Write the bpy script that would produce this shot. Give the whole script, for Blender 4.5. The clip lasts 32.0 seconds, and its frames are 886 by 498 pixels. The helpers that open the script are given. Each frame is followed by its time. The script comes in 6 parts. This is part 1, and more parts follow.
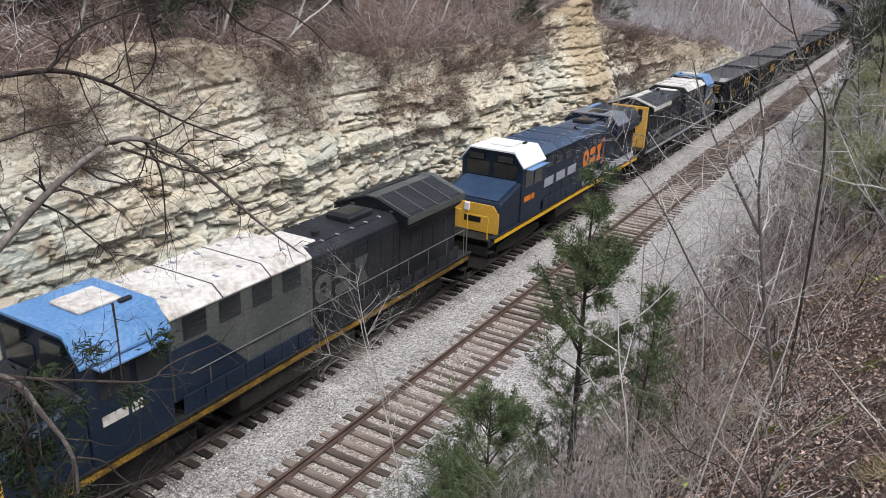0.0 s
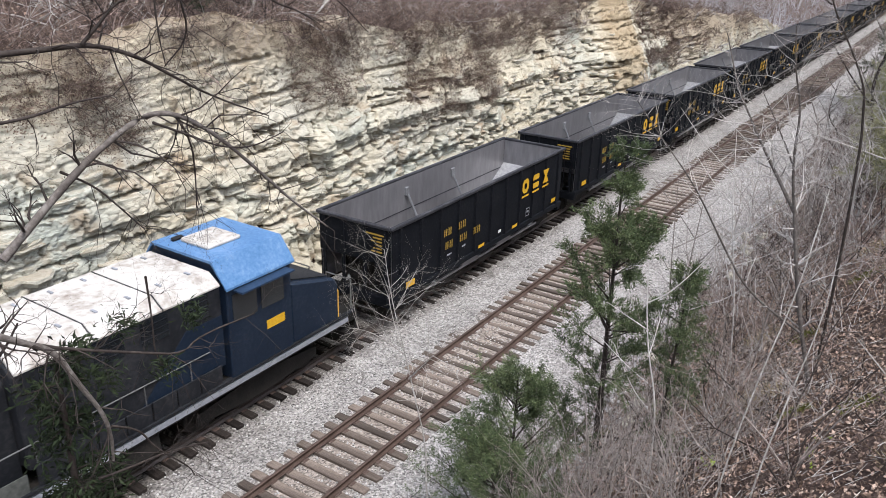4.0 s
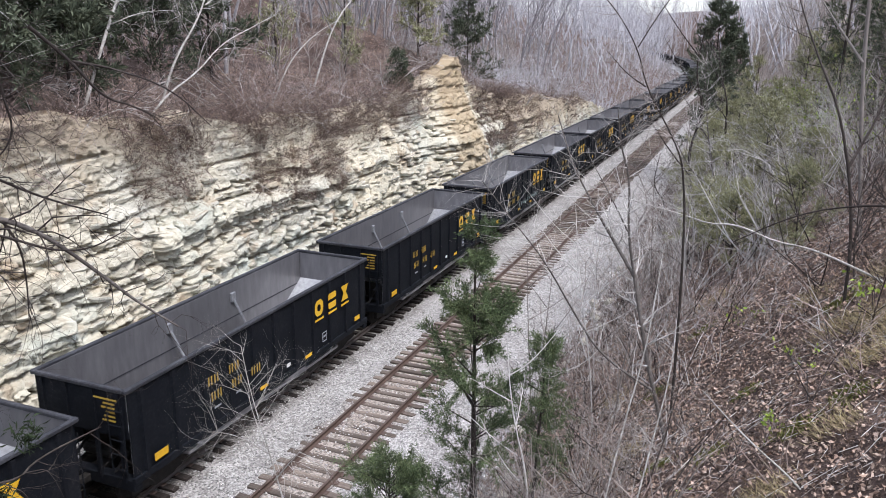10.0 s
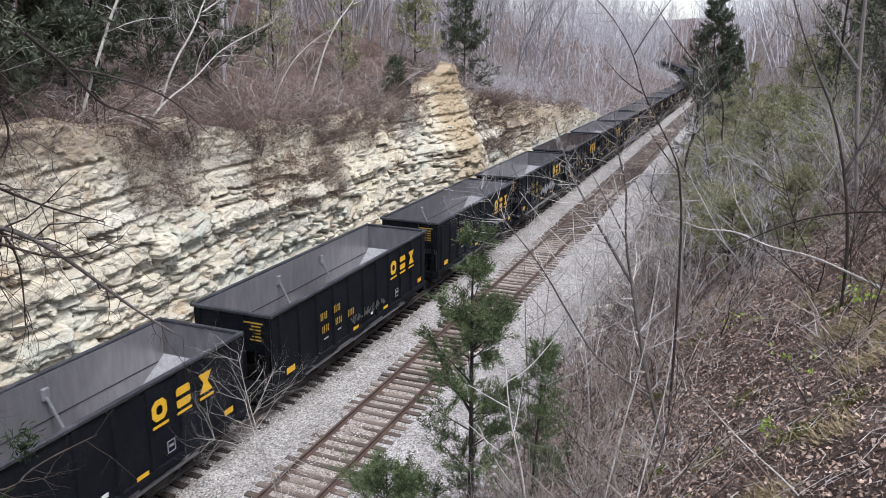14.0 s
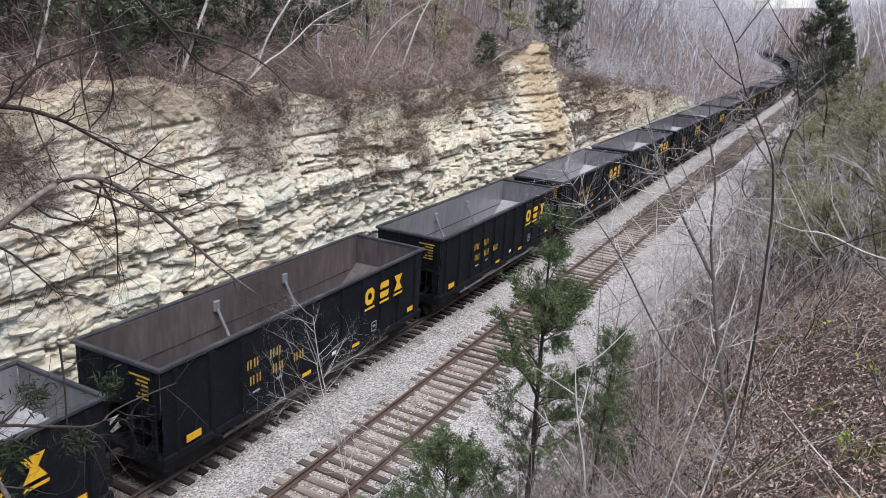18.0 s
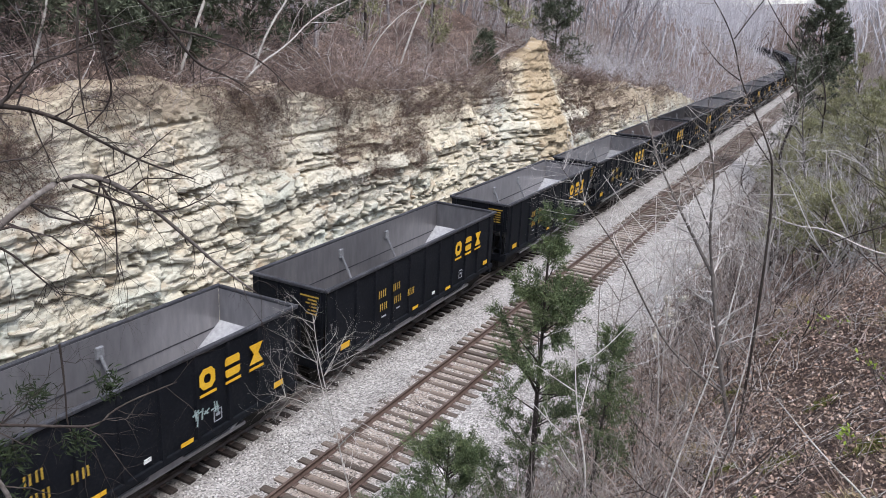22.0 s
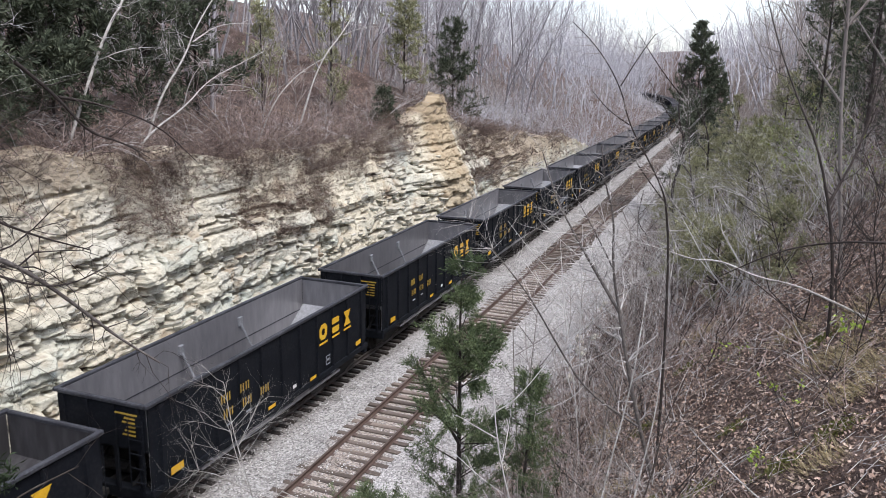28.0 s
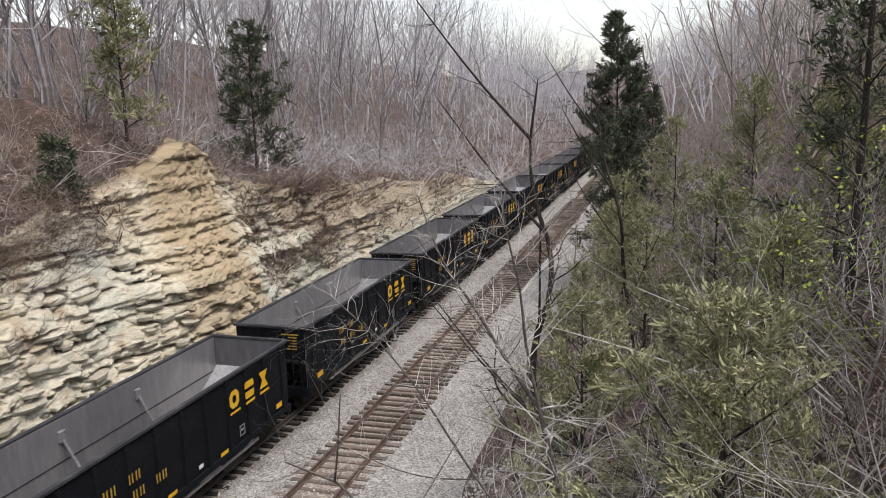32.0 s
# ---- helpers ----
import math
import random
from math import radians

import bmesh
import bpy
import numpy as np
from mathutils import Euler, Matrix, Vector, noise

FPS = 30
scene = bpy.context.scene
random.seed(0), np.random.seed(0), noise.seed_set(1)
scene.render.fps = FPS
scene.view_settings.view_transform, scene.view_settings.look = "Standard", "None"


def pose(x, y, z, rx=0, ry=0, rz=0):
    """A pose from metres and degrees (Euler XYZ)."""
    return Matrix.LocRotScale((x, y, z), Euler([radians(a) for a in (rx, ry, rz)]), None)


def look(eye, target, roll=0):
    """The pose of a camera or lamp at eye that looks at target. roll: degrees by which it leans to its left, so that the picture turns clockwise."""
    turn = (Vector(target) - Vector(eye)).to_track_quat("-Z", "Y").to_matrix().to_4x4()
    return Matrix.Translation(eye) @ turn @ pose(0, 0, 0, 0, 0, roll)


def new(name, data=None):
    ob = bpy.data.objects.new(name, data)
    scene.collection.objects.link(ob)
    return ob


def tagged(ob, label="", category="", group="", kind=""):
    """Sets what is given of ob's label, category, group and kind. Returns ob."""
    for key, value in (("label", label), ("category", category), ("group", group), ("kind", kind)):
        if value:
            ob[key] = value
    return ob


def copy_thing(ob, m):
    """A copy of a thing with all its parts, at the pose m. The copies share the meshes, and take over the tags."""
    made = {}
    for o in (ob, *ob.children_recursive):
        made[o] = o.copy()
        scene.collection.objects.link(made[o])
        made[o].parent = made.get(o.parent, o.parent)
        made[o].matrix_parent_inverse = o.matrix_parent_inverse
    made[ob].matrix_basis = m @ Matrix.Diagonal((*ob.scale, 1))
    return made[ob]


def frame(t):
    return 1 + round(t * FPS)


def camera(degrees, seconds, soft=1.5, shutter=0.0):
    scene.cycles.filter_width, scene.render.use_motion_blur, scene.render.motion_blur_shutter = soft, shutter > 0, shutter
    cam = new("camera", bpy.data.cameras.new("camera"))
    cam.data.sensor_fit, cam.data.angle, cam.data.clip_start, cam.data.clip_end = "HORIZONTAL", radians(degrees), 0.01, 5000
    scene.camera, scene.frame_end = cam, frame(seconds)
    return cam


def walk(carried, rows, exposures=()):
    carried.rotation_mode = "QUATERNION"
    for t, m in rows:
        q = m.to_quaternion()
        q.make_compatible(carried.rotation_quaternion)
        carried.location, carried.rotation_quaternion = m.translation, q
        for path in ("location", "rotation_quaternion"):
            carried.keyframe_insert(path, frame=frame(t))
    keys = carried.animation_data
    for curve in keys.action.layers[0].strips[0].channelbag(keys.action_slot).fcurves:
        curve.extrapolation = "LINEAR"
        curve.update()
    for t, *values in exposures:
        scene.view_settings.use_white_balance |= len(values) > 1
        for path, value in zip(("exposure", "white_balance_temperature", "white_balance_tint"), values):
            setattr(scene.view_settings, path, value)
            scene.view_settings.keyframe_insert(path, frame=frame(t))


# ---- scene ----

# ------------------------------------------------------------------ camera and its way
EYE = Vector((10.6, 0.0, 11.97))
cam = camera(59.56, 32.0, soft=0.55, shutter=0.08)
# seconds, turn to the left of the track, tilt, lean; metres gone along the track
TURNS = [
    (0.0, 30.34, -20.11, 2.0, 0), (0.5, 30.07, -21.13, 2.21, 0), (1.0, 29.96, -21.54, 2.38, 0), (1.5, 30.14, -21.7, 2.43, 0),
    (2.0, 30.55, -21.88, 2.46, 0), (2.5, 31.19, -22.0, 2.12, 0), (3.0, 31.73, -22.0, 1.89, 0), (3.5, 32.17, -21.99, 1.73, 0),
    (5.5, 33.09, -21.85, 1.27, 0), (6.0, 33.14, -21.68, 1.14, 0), (6.5, 32.96, -21.61, 1.1, 0), (7.0, 32.16, -21.32, 1.32, 0),
    (7.5, 30.64, -20.63, 1.3, 0), (8.0, 28.44, -19.43, 1.33, 0), (8.5, 26.01, -18.34, 1.35, 0), (9.0, 23.74, -17.22, 1.16, 0),
    (9.5, 22.11, -16.11, 0.91, 0), (10.0, 21.58, -15.53, 0.82, 0), (10.5, 21.55, -15.25, 0.85, 0), (11.0, 21.67, -15.15, 1.1, 0),
    (11.5, 21.72, -15.2, 1.21, 0), (12.0, 21.74, -15.16, 1.1, 0), (12.5, 21.67, -15.16, 0.98, 0), (13.0, 21.45, -15.12, 0.85, 0),
    (13.5, 21.38, -15.05, 0.77, 0), (15.5, 21.67, -15.15, 1.15, 0), (16.0, 22.09, -15.29, 1.4, 0), (16.5, 22.78, -15.41, 1.87, 0),
    (17.0, 24.03, -15.73, 2.44, 0), (17.5, 25.62, -16.16, 2.96, 0), (18.0, 27.26, -16.85, 3.44, 0), (18.5, 28.14, -17.58, 3.69, 0),
    (19.0, 28.35, -17.7, 3.61, 0), (19.5, 28.33, -17.45, 3.4, 0), (20.0, 28.22, -17.28, 3.24, 0), (20.5, 27.93, -17.19, 3.09, 0),
    (21.0, 27.58, -17.1, 3.14, 0), (21.5, 27.34, -17.03, 3.14, 0), (22.0, 27.2, -17.02, 3.15, 0), (22.5, 27.13, -17.07, 3.19, 0),
    (23.0, 27.05, -17.07, 3.33, 0), (23.5, 27.02, -17.06, 3.4, 0), (24.0, 26.96, -17.07, 3.51, 0), (24.5, 26.89, -17.06, 3.55, 0),
    (26.5, 25.76, -16.34, 3.62, 0), (27.0, 24.43, -15.38, 3.47, 0), (27.5, 22.6, -14.14, 2.67, 0), (28.0, 20.51, -12.88, 1.14, 0),
    (28.5, 18.4, -11.64, -0.21, 0), (29.0, 16.19, -10.18, -1.42, 0), (29.5, 13.55, -8.66, -2.12, 0), (30.0, 12.14, -8.43, -1.88, 1.6),
    (30.5, 13.49, -9.6, -1.46, 11.6), (31.0, 15.67, -10.68, -1.56, 20.4), (31.5, 17.22, -11.51, -1.61, 24.2), (32.0, 17.02, -11.08, -1.67, 24.3),
]


def gaze(yaw, pitch):
    a, b = radians(yaw), radians(pitch)
    return Vector((-math.sin(a) * math.cos(b), math.cos(a) * math.cos(b), math.sin(b)))


walk(cam, [(t, look(EYE + Vector((0, go, 0)), EYE + Vector((0, go, 0)) + gaze(yaw, pitch), lean)) for t, yaw, pitch, lean, go in TURNS],
     [(0.0, 0.68, 6550, 11), (3.0, 0.8, 6550, 11), (6.0, 0.9, 6280, 13), (8.0, 1.0, 6250, 13), (9.0, 1.03, 6230, 13), (10.5, 0.9, 6230, 13), (13.0, 0.82, 6280, 13), (19.0, 0.84, 6320, 13),
      (21.0, 0.88, 6320, 13), (24.0, 0.85, 6350, 13), (27.0, 0.87, 6320, 13), (29.0, 0.68, 6350, 13), (30.0, 0.6, 6450, 15), (32.0, 0.55, 6900, 12)])

# ------------------------------------------------------------------ sky and sun, overcast
world = bpy.data.worlds.new("overcast")
scene.world = world
world.use_nodes = True
wn = world.node_tree
sky = wn.nodes.new("ShaderNodeTexSky")
sky.sky_type, sky.sun_disc, sky.sun_elevation, sky.sun_rotation = "NISHITA", False, radians(62), radians(115)
sky.air_density, sky.dust_density, sky.ozone_density = 1.0, 0.6, 1.0
grey = wn.nodes.new("ShaderNodeHueSaturation")
grey.inputs["Saturation"].default_value = 0.45
grey.inputs["Value"].default_value = 1.45
wn.links.new(sky.outputs[0], grey.inputs["Color"])
# a cloud cover is brighter overhead than near the horizon
where, height, veil, cloud = wn.nodes.new("ShaderNodeTexCoord"), wn.nodes.new("ShaderNodeSeparateXYZ"), wn.nodes.new("ShaderNodeMapRange"), wn.nodes.new("ShaderNodeVectorMath")
wn.links.new(where.outputs["Generated"], height.inputs[0])
wn.links.new(height.outputs["Z"], veil.inputs["Value"])
veil.inputs["To Min"].default_value, veil.inputs["To Max"].default_value = 0.5, 1.55
cloud.operation = "SCALE"
wn.links.new(grey.outputs[0], cloud.inputs[0])
wn.links.new(veil.outputs[0], cloud.inputs["Scale"])
wn.links.new(cloud.outputs[0], wn.nodes["Background"].inputs["Color"])
wn.nodes["Background"].inputs["Strength"].default_value = 0.15
sun = new("sun", bpy.data.lights.new("sun", "SUN"))
sun.data.energy, sun.data.angle, sun.data.color = 1.9, radians(16), (1.0, 0.97, 0.92)
sun.matrix_world = look((0, 0, 60), Vector((0, 0, 60)) - Vector((math.sin(radians(115)) * math.cos(radians(62)), math.cos(radians(115)) * math.cos(radians(62)), math.sin(radians(62)))))


# ------------------------------------------------------------------ materials
def material(name, colours, rough=0.8, scales=(1.5, 14.0), metal=0.0, bump=0.3, dist=0.02, vary="", amount=0.25, stretch=(1, 1, 1), spec=0.18):
    m = bpy.data.materials.new(name)
    m.use_nodes = True
    nt, ns = m.node_tree, m.node_tree.nodes
    b = ns["Principled BSDF"]
    co, mp = ns.new("ShaderNodeTexCoord"), ns.new("ShaderNodeMapping")
    mp.inputs["Scale"].default_value = stretch
    nt.links.new(co.outputs["Object"], mp.inputs["Vector"])
    big, fine = ns.new("ShaderNodeTexNoise"), ns.new("ShaderNodeTexNoise")
    for n, s, d in ((big, scales[0], 5), (fine, scales[1], 6)):
        n.inputs["Scale"].default_value, n.inputs["Detail"].default_value, n.inputs["Roughness"].default_value = s, d, 0.62
        nt.links.new(mp.outputs[0], n.inputs["Vector"])
    ramp = ns.new("ShaderNodeValToRGB")
    els = ramp.color_ramp.elements
    while len(els) < len(colours):
        els.new(0.5)
    for i, c in enumerate(colours):
        els[i].position = 0.3 + 0.4 * i / max(1, len(colours) - 1)
        els[i].color = (*c, 1)
    mix = ns.new("ShaderNodeMath")
    mix.operation = "MULTIPLY_ADD"
    mix.inputs[1].default_value = 0.5
    half = ns.new("ShaderNodeMath")
    half.operation = "MULTIPLY"
    half.inputs[1].default_value = 0.5
    nt.links.new(fine.outputs["Fac"], half.inputs[0])
    nt.links.new(big.outputs["Fac"], mix.inputs[0])
    nt.links.new(half.outputs[0], mix.inputs[2])
    nt.links.new(mix.outputs[0], ramp.inputs["Fac"])
    out = ramp.outputs["Color"]
    if vary:
        hs = ns.new("ShaderNodeHueSaturation")
        ran = ns.new("ShaderNodeObjectInfo") if vary == "object" else ns.new("ShaderNodeNewGeometry")
        mr = ns.new("ShaderNodeMapRange")
        mr.inputs["To Min"].default_value, mr.inputs["To Max"].default_value = 1 - amount, 1 + amount
        nt.links.new(ran.outputs["Random" if vary == "object" else "Random Per Island"], mr.inputs["Value"])
        nt.links.new(mr.outputs[0], hs.inputs["Value"])
        nt.links.new(out, hs.inputs["Color"])
        out = hs.outputs[0]
    nt.links.new(out, b.inputs["Base Color"])
    b.inputs["Roughness"].default_value, b.inputs["Metallic"].default_value = rough, metal
    b.inputs["Specular IOR Level"].default_value = spec
    if bump:
        bp = ns.new("ShaderNodeBump")
        bp.inputs["Strength"].default_value, bp.inputs["Distance"].default_value = bump, dist
        nt.links.new(fine.outputs["Fac"], bp.inputs["Height"])
        nt.links.new(bp.outputs[0], b.inputs["Normal"])
    return m


def ballast_material():
    m = material("ballast", [(0.2, 0.185, 0.17), (0.345, 0.323, 0.30), (0.49, 0.465, 0.44)], 0.9, (0.6, 9.0), bump=0.0)
    nt, ns = m.node_tree, m.node_tree.nodes
    b = ns["Principled BSDF"]
    vo = ns.new("ShaderNodeTexVoronoi")
    vo.inputs["Scale"].default_value = 22.0
    co = [n for n in ns if n.type == "TEX_COORD"][0]
    nt.links.new(co.outputs["Object"], vo.inputs["Vector"])
    old = b.inputs["Base Color"].links[0].from_socket
    bw = ns.new("ShaderNodeRGBToBW")
    nt.links.new(vo.outputs["Color"], bw.inputs[0])
    mr = ns.new("ShaderNodeMapRange")
    mr.inputs["To Min"].default_value, mr.inputs["To Max"].default_value = 0.15, 1.6
    nt.links.new(bw.outputs[0], mr.inputs["Value"])
    # dark brown tint along the busy track, rust dust between the idle rails
    pos = ns.new("ShaderNodeSeparateXYZ")
    nt.links.new(co.outputs["Object"], pos.inputs[0])
    blur = ns.new("ShaderNodeTexNoise")
    blur.inputs["Scale"].default_value, blur.inputs["Detail"].default_value = 1.1, 5
    nt.links.new(co.outputs["Object"], blur.inputs["Vector"])
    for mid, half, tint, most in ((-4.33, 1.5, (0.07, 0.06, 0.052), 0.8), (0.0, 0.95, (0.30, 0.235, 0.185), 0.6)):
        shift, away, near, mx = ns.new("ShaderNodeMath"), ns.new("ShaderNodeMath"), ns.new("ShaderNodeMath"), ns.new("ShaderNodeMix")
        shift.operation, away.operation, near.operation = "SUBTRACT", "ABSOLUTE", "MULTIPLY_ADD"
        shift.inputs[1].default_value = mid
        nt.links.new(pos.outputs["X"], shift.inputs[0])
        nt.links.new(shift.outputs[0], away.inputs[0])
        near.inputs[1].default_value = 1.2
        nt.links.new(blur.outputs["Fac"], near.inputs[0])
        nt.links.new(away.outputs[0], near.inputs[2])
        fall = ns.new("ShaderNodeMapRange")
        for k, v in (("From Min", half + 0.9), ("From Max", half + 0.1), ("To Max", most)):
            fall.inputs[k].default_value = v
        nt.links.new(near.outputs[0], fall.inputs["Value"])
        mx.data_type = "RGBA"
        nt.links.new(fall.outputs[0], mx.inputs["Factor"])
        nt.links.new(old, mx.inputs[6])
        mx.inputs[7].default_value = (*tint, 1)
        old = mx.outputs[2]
    hs = ns.new("ShaderNodeHueSaturation")
    nt.links.new(old, hs.inputs["Color"])
    nt.links.new(mr.outputs[0], hs.inputs["Value"])
    nt.links.new(hs.outputs[0], b.inputs["Base Color"])
    bp = ns.new("ShaderNodeBump")
    bp.inputs["Strength"].default_value, bp.inputs["Distance"].default_value = 1.0, 0.04
    bp.invert = True
    nt.links.new(vo.outputs["Distance"], bp.inputs["Height"])
    nt.links.new(bp.outputs[0], b.inputs["Normal"])
    return m


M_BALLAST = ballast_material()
M_GROUND = material("leaf_litter", [(0.02, 0.0135, 0.011), (0.09, 0.061, 0.05), (0.28, 0.203, 0.168)], 0.95, (1.2, 16.0), bump=1.0, dist=0.12)
def rock_material(name, vary=""):
    m = material(name, [(0.28, 0.265, 0.215), (0.51, 0.482, 0.40), (0.70, 0.66, 0.555)], 0.92, (0.5, 7.0), bump=0.9, dist=0.05, stretch=(1, 1, 2.4), vary=vary, amount=0.2)
    nt, ns = m.node_tree, m.node_tree.nodes
    b = ns["Principled BSDF"]
    co = [n for n in ns if n.type == "TEX_COORD"][0]
    col = b.inputs["Base Color"].links[0].from_socket
    def layer(col, tint, scale, lo, hi, amount, source=None):
        if source is None:
            n = ns.new("ShaderNodeTexNoise")
            n.inputs["Scale"].default_value, n.inputs["Detail"].default_value = scale, 6
            nt.links.new(co.outputs["Object"], n.inputs["Vector"])
            source = n.outputs["Fac"]
        mr = ns.new("ShaderNodeMapRange")
        for k, v in (("From Min", lo), ("From Max", hi), ("To Max", amount)):
            mr.inputs[k].default_value = v
        nt.links.new(source, mr.inputs["Value"])
        mx = ns.new("ShaderNodeMix")
        mx.data_type = "RGBA"
        nt.links.new(mr.outputs[0], mx.inputs["Factor"])
        nt.links.new(col, mx.inputs[6])
        mx.inputs[7].default_value = (*tint, 1)
        return mx.outputs[2]
    col = layer(col, (0.60, 0.53, 0.39), 0.16, 0.43, 0.6, 0.7)
    col = layer(col, (0.44, 0.47, 0.41), 0.23, 0.48, 0.62, 0.7)
    col = layer(col, (0.34, 0.245, 0.155), 0.9, 0.55, 0.7, 0.7)
    col = layer(col, (0.20, 0.16, 0.115), 3.2, 0.58, 0.7, 0.55)
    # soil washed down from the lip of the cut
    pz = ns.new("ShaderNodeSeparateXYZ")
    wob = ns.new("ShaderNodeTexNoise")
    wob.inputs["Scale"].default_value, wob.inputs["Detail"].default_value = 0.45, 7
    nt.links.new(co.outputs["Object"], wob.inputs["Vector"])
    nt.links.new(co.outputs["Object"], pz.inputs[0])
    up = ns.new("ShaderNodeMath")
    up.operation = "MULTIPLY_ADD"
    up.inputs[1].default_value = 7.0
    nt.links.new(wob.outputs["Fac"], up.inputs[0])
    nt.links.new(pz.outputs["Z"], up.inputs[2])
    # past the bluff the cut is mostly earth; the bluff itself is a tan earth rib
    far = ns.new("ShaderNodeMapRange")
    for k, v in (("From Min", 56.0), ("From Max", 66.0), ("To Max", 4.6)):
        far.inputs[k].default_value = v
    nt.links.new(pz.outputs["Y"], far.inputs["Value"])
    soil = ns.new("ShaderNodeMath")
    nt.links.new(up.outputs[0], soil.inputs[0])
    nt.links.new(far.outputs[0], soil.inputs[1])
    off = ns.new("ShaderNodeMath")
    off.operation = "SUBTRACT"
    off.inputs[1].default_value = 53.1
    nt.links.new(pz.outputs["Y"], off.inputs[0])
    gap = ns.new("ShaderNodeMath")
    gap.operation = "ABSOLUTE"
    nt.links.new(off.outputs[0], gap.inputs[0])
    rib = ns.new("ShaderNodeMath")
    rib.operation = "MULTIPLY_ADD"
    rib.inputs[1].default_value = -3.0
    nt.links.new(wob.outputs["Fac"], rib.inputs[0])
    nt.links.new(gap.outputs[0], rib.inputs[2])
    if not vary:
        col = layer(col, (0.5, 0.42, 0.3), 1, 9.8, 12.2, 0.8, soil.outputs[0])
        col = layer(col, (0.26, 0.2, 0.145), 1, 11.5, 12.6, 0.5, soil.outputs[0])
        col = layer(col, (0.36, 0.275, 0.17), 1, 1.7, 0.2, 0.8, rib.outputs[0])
    ge = ns.new("ShaderNodeNewGeometry")
    sx = ns.new("ShaderNodeSeparateXYZ")
    nt.links.new(ge.outputs["True Normal"], sx.inputs[0])
    # soil and leaf crumbs that lie on the ledges
    col = layer(col, (0.24, 0.19, 0.135), 1, 0.8, 1.0, 0.45, sx.outputs["Z"])
    nt.links.new(col, b.inputs["Base Color"])
    return m


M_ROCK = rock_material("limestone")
M_SLAB = rock_material("limestone_slab", "object")
M_TIE = material("weathered_tie", [(0.04, 0.031, 0.026), (0.11, 0.086, 0.07), (0.22, 0.178, 0.148)], 0.9, (1.2, 22.0), bump=0.5, vary="object", amount=0.45, stretch=(0.35, 3, 3))
M_TIES = material("weathered_ties", [(0.04, 0.031, 0.026), (0.11, 0.086, 0.07), (0.22, 0.178, 0.148)], 0.9, (1.2, 22.0), bump=0.5, vary="island", amount=0.4, stretch=(0.35, 3, 3))
M_DARKTIE = material("dark_tie", [(0.006, 0.005, 0.0045), (0.018, 0.014, 0.012), (0.05, 0.039, 0.032)], 0.85, (1.2, 22.0), bump=0.5, vary="object", amount=0.5, stretch=(0.35, 3, 3))
M_RUST = material("rusty_rail", [(0.05, 0.034, 0.027), (0.10, 0.068, 0.055), (0.17, 0.125, 0.105)], 0.7, (2.0, 40.0), metal=0.3)
# worn steel, darkened to put the shade beneath the train into the colour
M_RAIL = material("worn_rail_shade_tinted", [(0.05, 0.04, 0.034), (0.09, 0.074, 0.066), (0.16, 0.145, 0.14)], 0.5, (2.0, 40.0), metal=0.7)
M_BLACK = material("black_car_paint", [(0.003, 0.0035, 0.005), (0.006, 0.007, 0.0095), (0.016, 0.016, 0.018)], 0.7, (0.7, 12.0), bump=0.1, spec=0.1)
M_RIM = material("grimy_rim", [(0.014, 0.014, 0.017), (0.034, 0.034, 0.039), (0.08, 0.08, 0.087)], 0.6, (1.2, 18.0), bump=0.2)
M_INNER = material("coal_scoured_steel", [(0.12, 0.115, 0.12), (0.18, 0.174, 0.18), (0.26, 0.25, 0.255)], 0.34, (0.3, 3.5), metal=0.35, bump=0.04, vary="object", amount=0.3, stretch=(1, 1, 0.25))
M_SOOTY = material("sooty_lining", [(0.02, 0.019, 0.02), (0.045, 0.042, 0.043), (0.09, 0.084, 0.085)], 0.5, (0.3, 3.5), metal=0.2, bump=0.04, stretch=(1, 1, 0.25))
M_RUSTY = material("rust_stained_lining", [(0.045, 0.036, 0.035), (0.095, 0.078, 0.074), (0.16, 0.135, 0.128)], 0.45, (0.3, 3.5), metal=0.25, bump=0.04, stretch=(1, 1, 0.25))
M_SLOPE = material("bright_slope_steel", [(0.19, 0.188, 0.195), (0.30, 0.298, 0.305), (0.44, 0.44, 0.445)], 0.38, (0.8, 9.0), metal=0.3, bump=0.1, vary="object", amount=0.25)
M_BRACE = material("scuffed_brace", [(0.12, 0.12, 0.125), (0.2, 0.2, 0.207), (0.3, 0.3, 0.31)], 0.45, (1.5, 12.0), metal=0.3, bump=0.05)
M_UNDER = material("dark_running_gear", [(0.006, 0.0055, 0.005), (0.016, 0.0145, 0.013), (0.036, 0.03, 0.026)], 0.8, (2.0, 20.0))
M_YELLOW = material("yellow_paint", [(0.40, 0.21, 0.012), (0.58, 0.33, 0.018), (0.66, 0.42, 0.045)], 0.55, (1.5, 20.0), bump=0.05)
M_OCHRE = material("faded_yellow_stencil", [(0.16, 0.1, 0.015), (0.34, 0.22, 0.035), (0.48, 0.32, 0.06)], 0.6, (2.0, 20.0), bump=0.05)
M_WHITE = material("white_paint", [(0.5, 0.5, 0.49), (0.7, 0.7, 0.68)], 0.6, (2.0, 20.0), bump=0.05)
M_ORANGE = material("orange_paint", [(0.46, 0.12, 0.012), (0.60, 0.18, 0.02)], 0.5, (2.0, 20.0), bump=0.05)
M_NOSE = material("loco_yellow", [(0.42, 0.22, 0.03), (0.58, 0.33, 0.05), (0.64, 0.42, 0.12)], 0.45, (0.9, 12.0), bump=0.05)
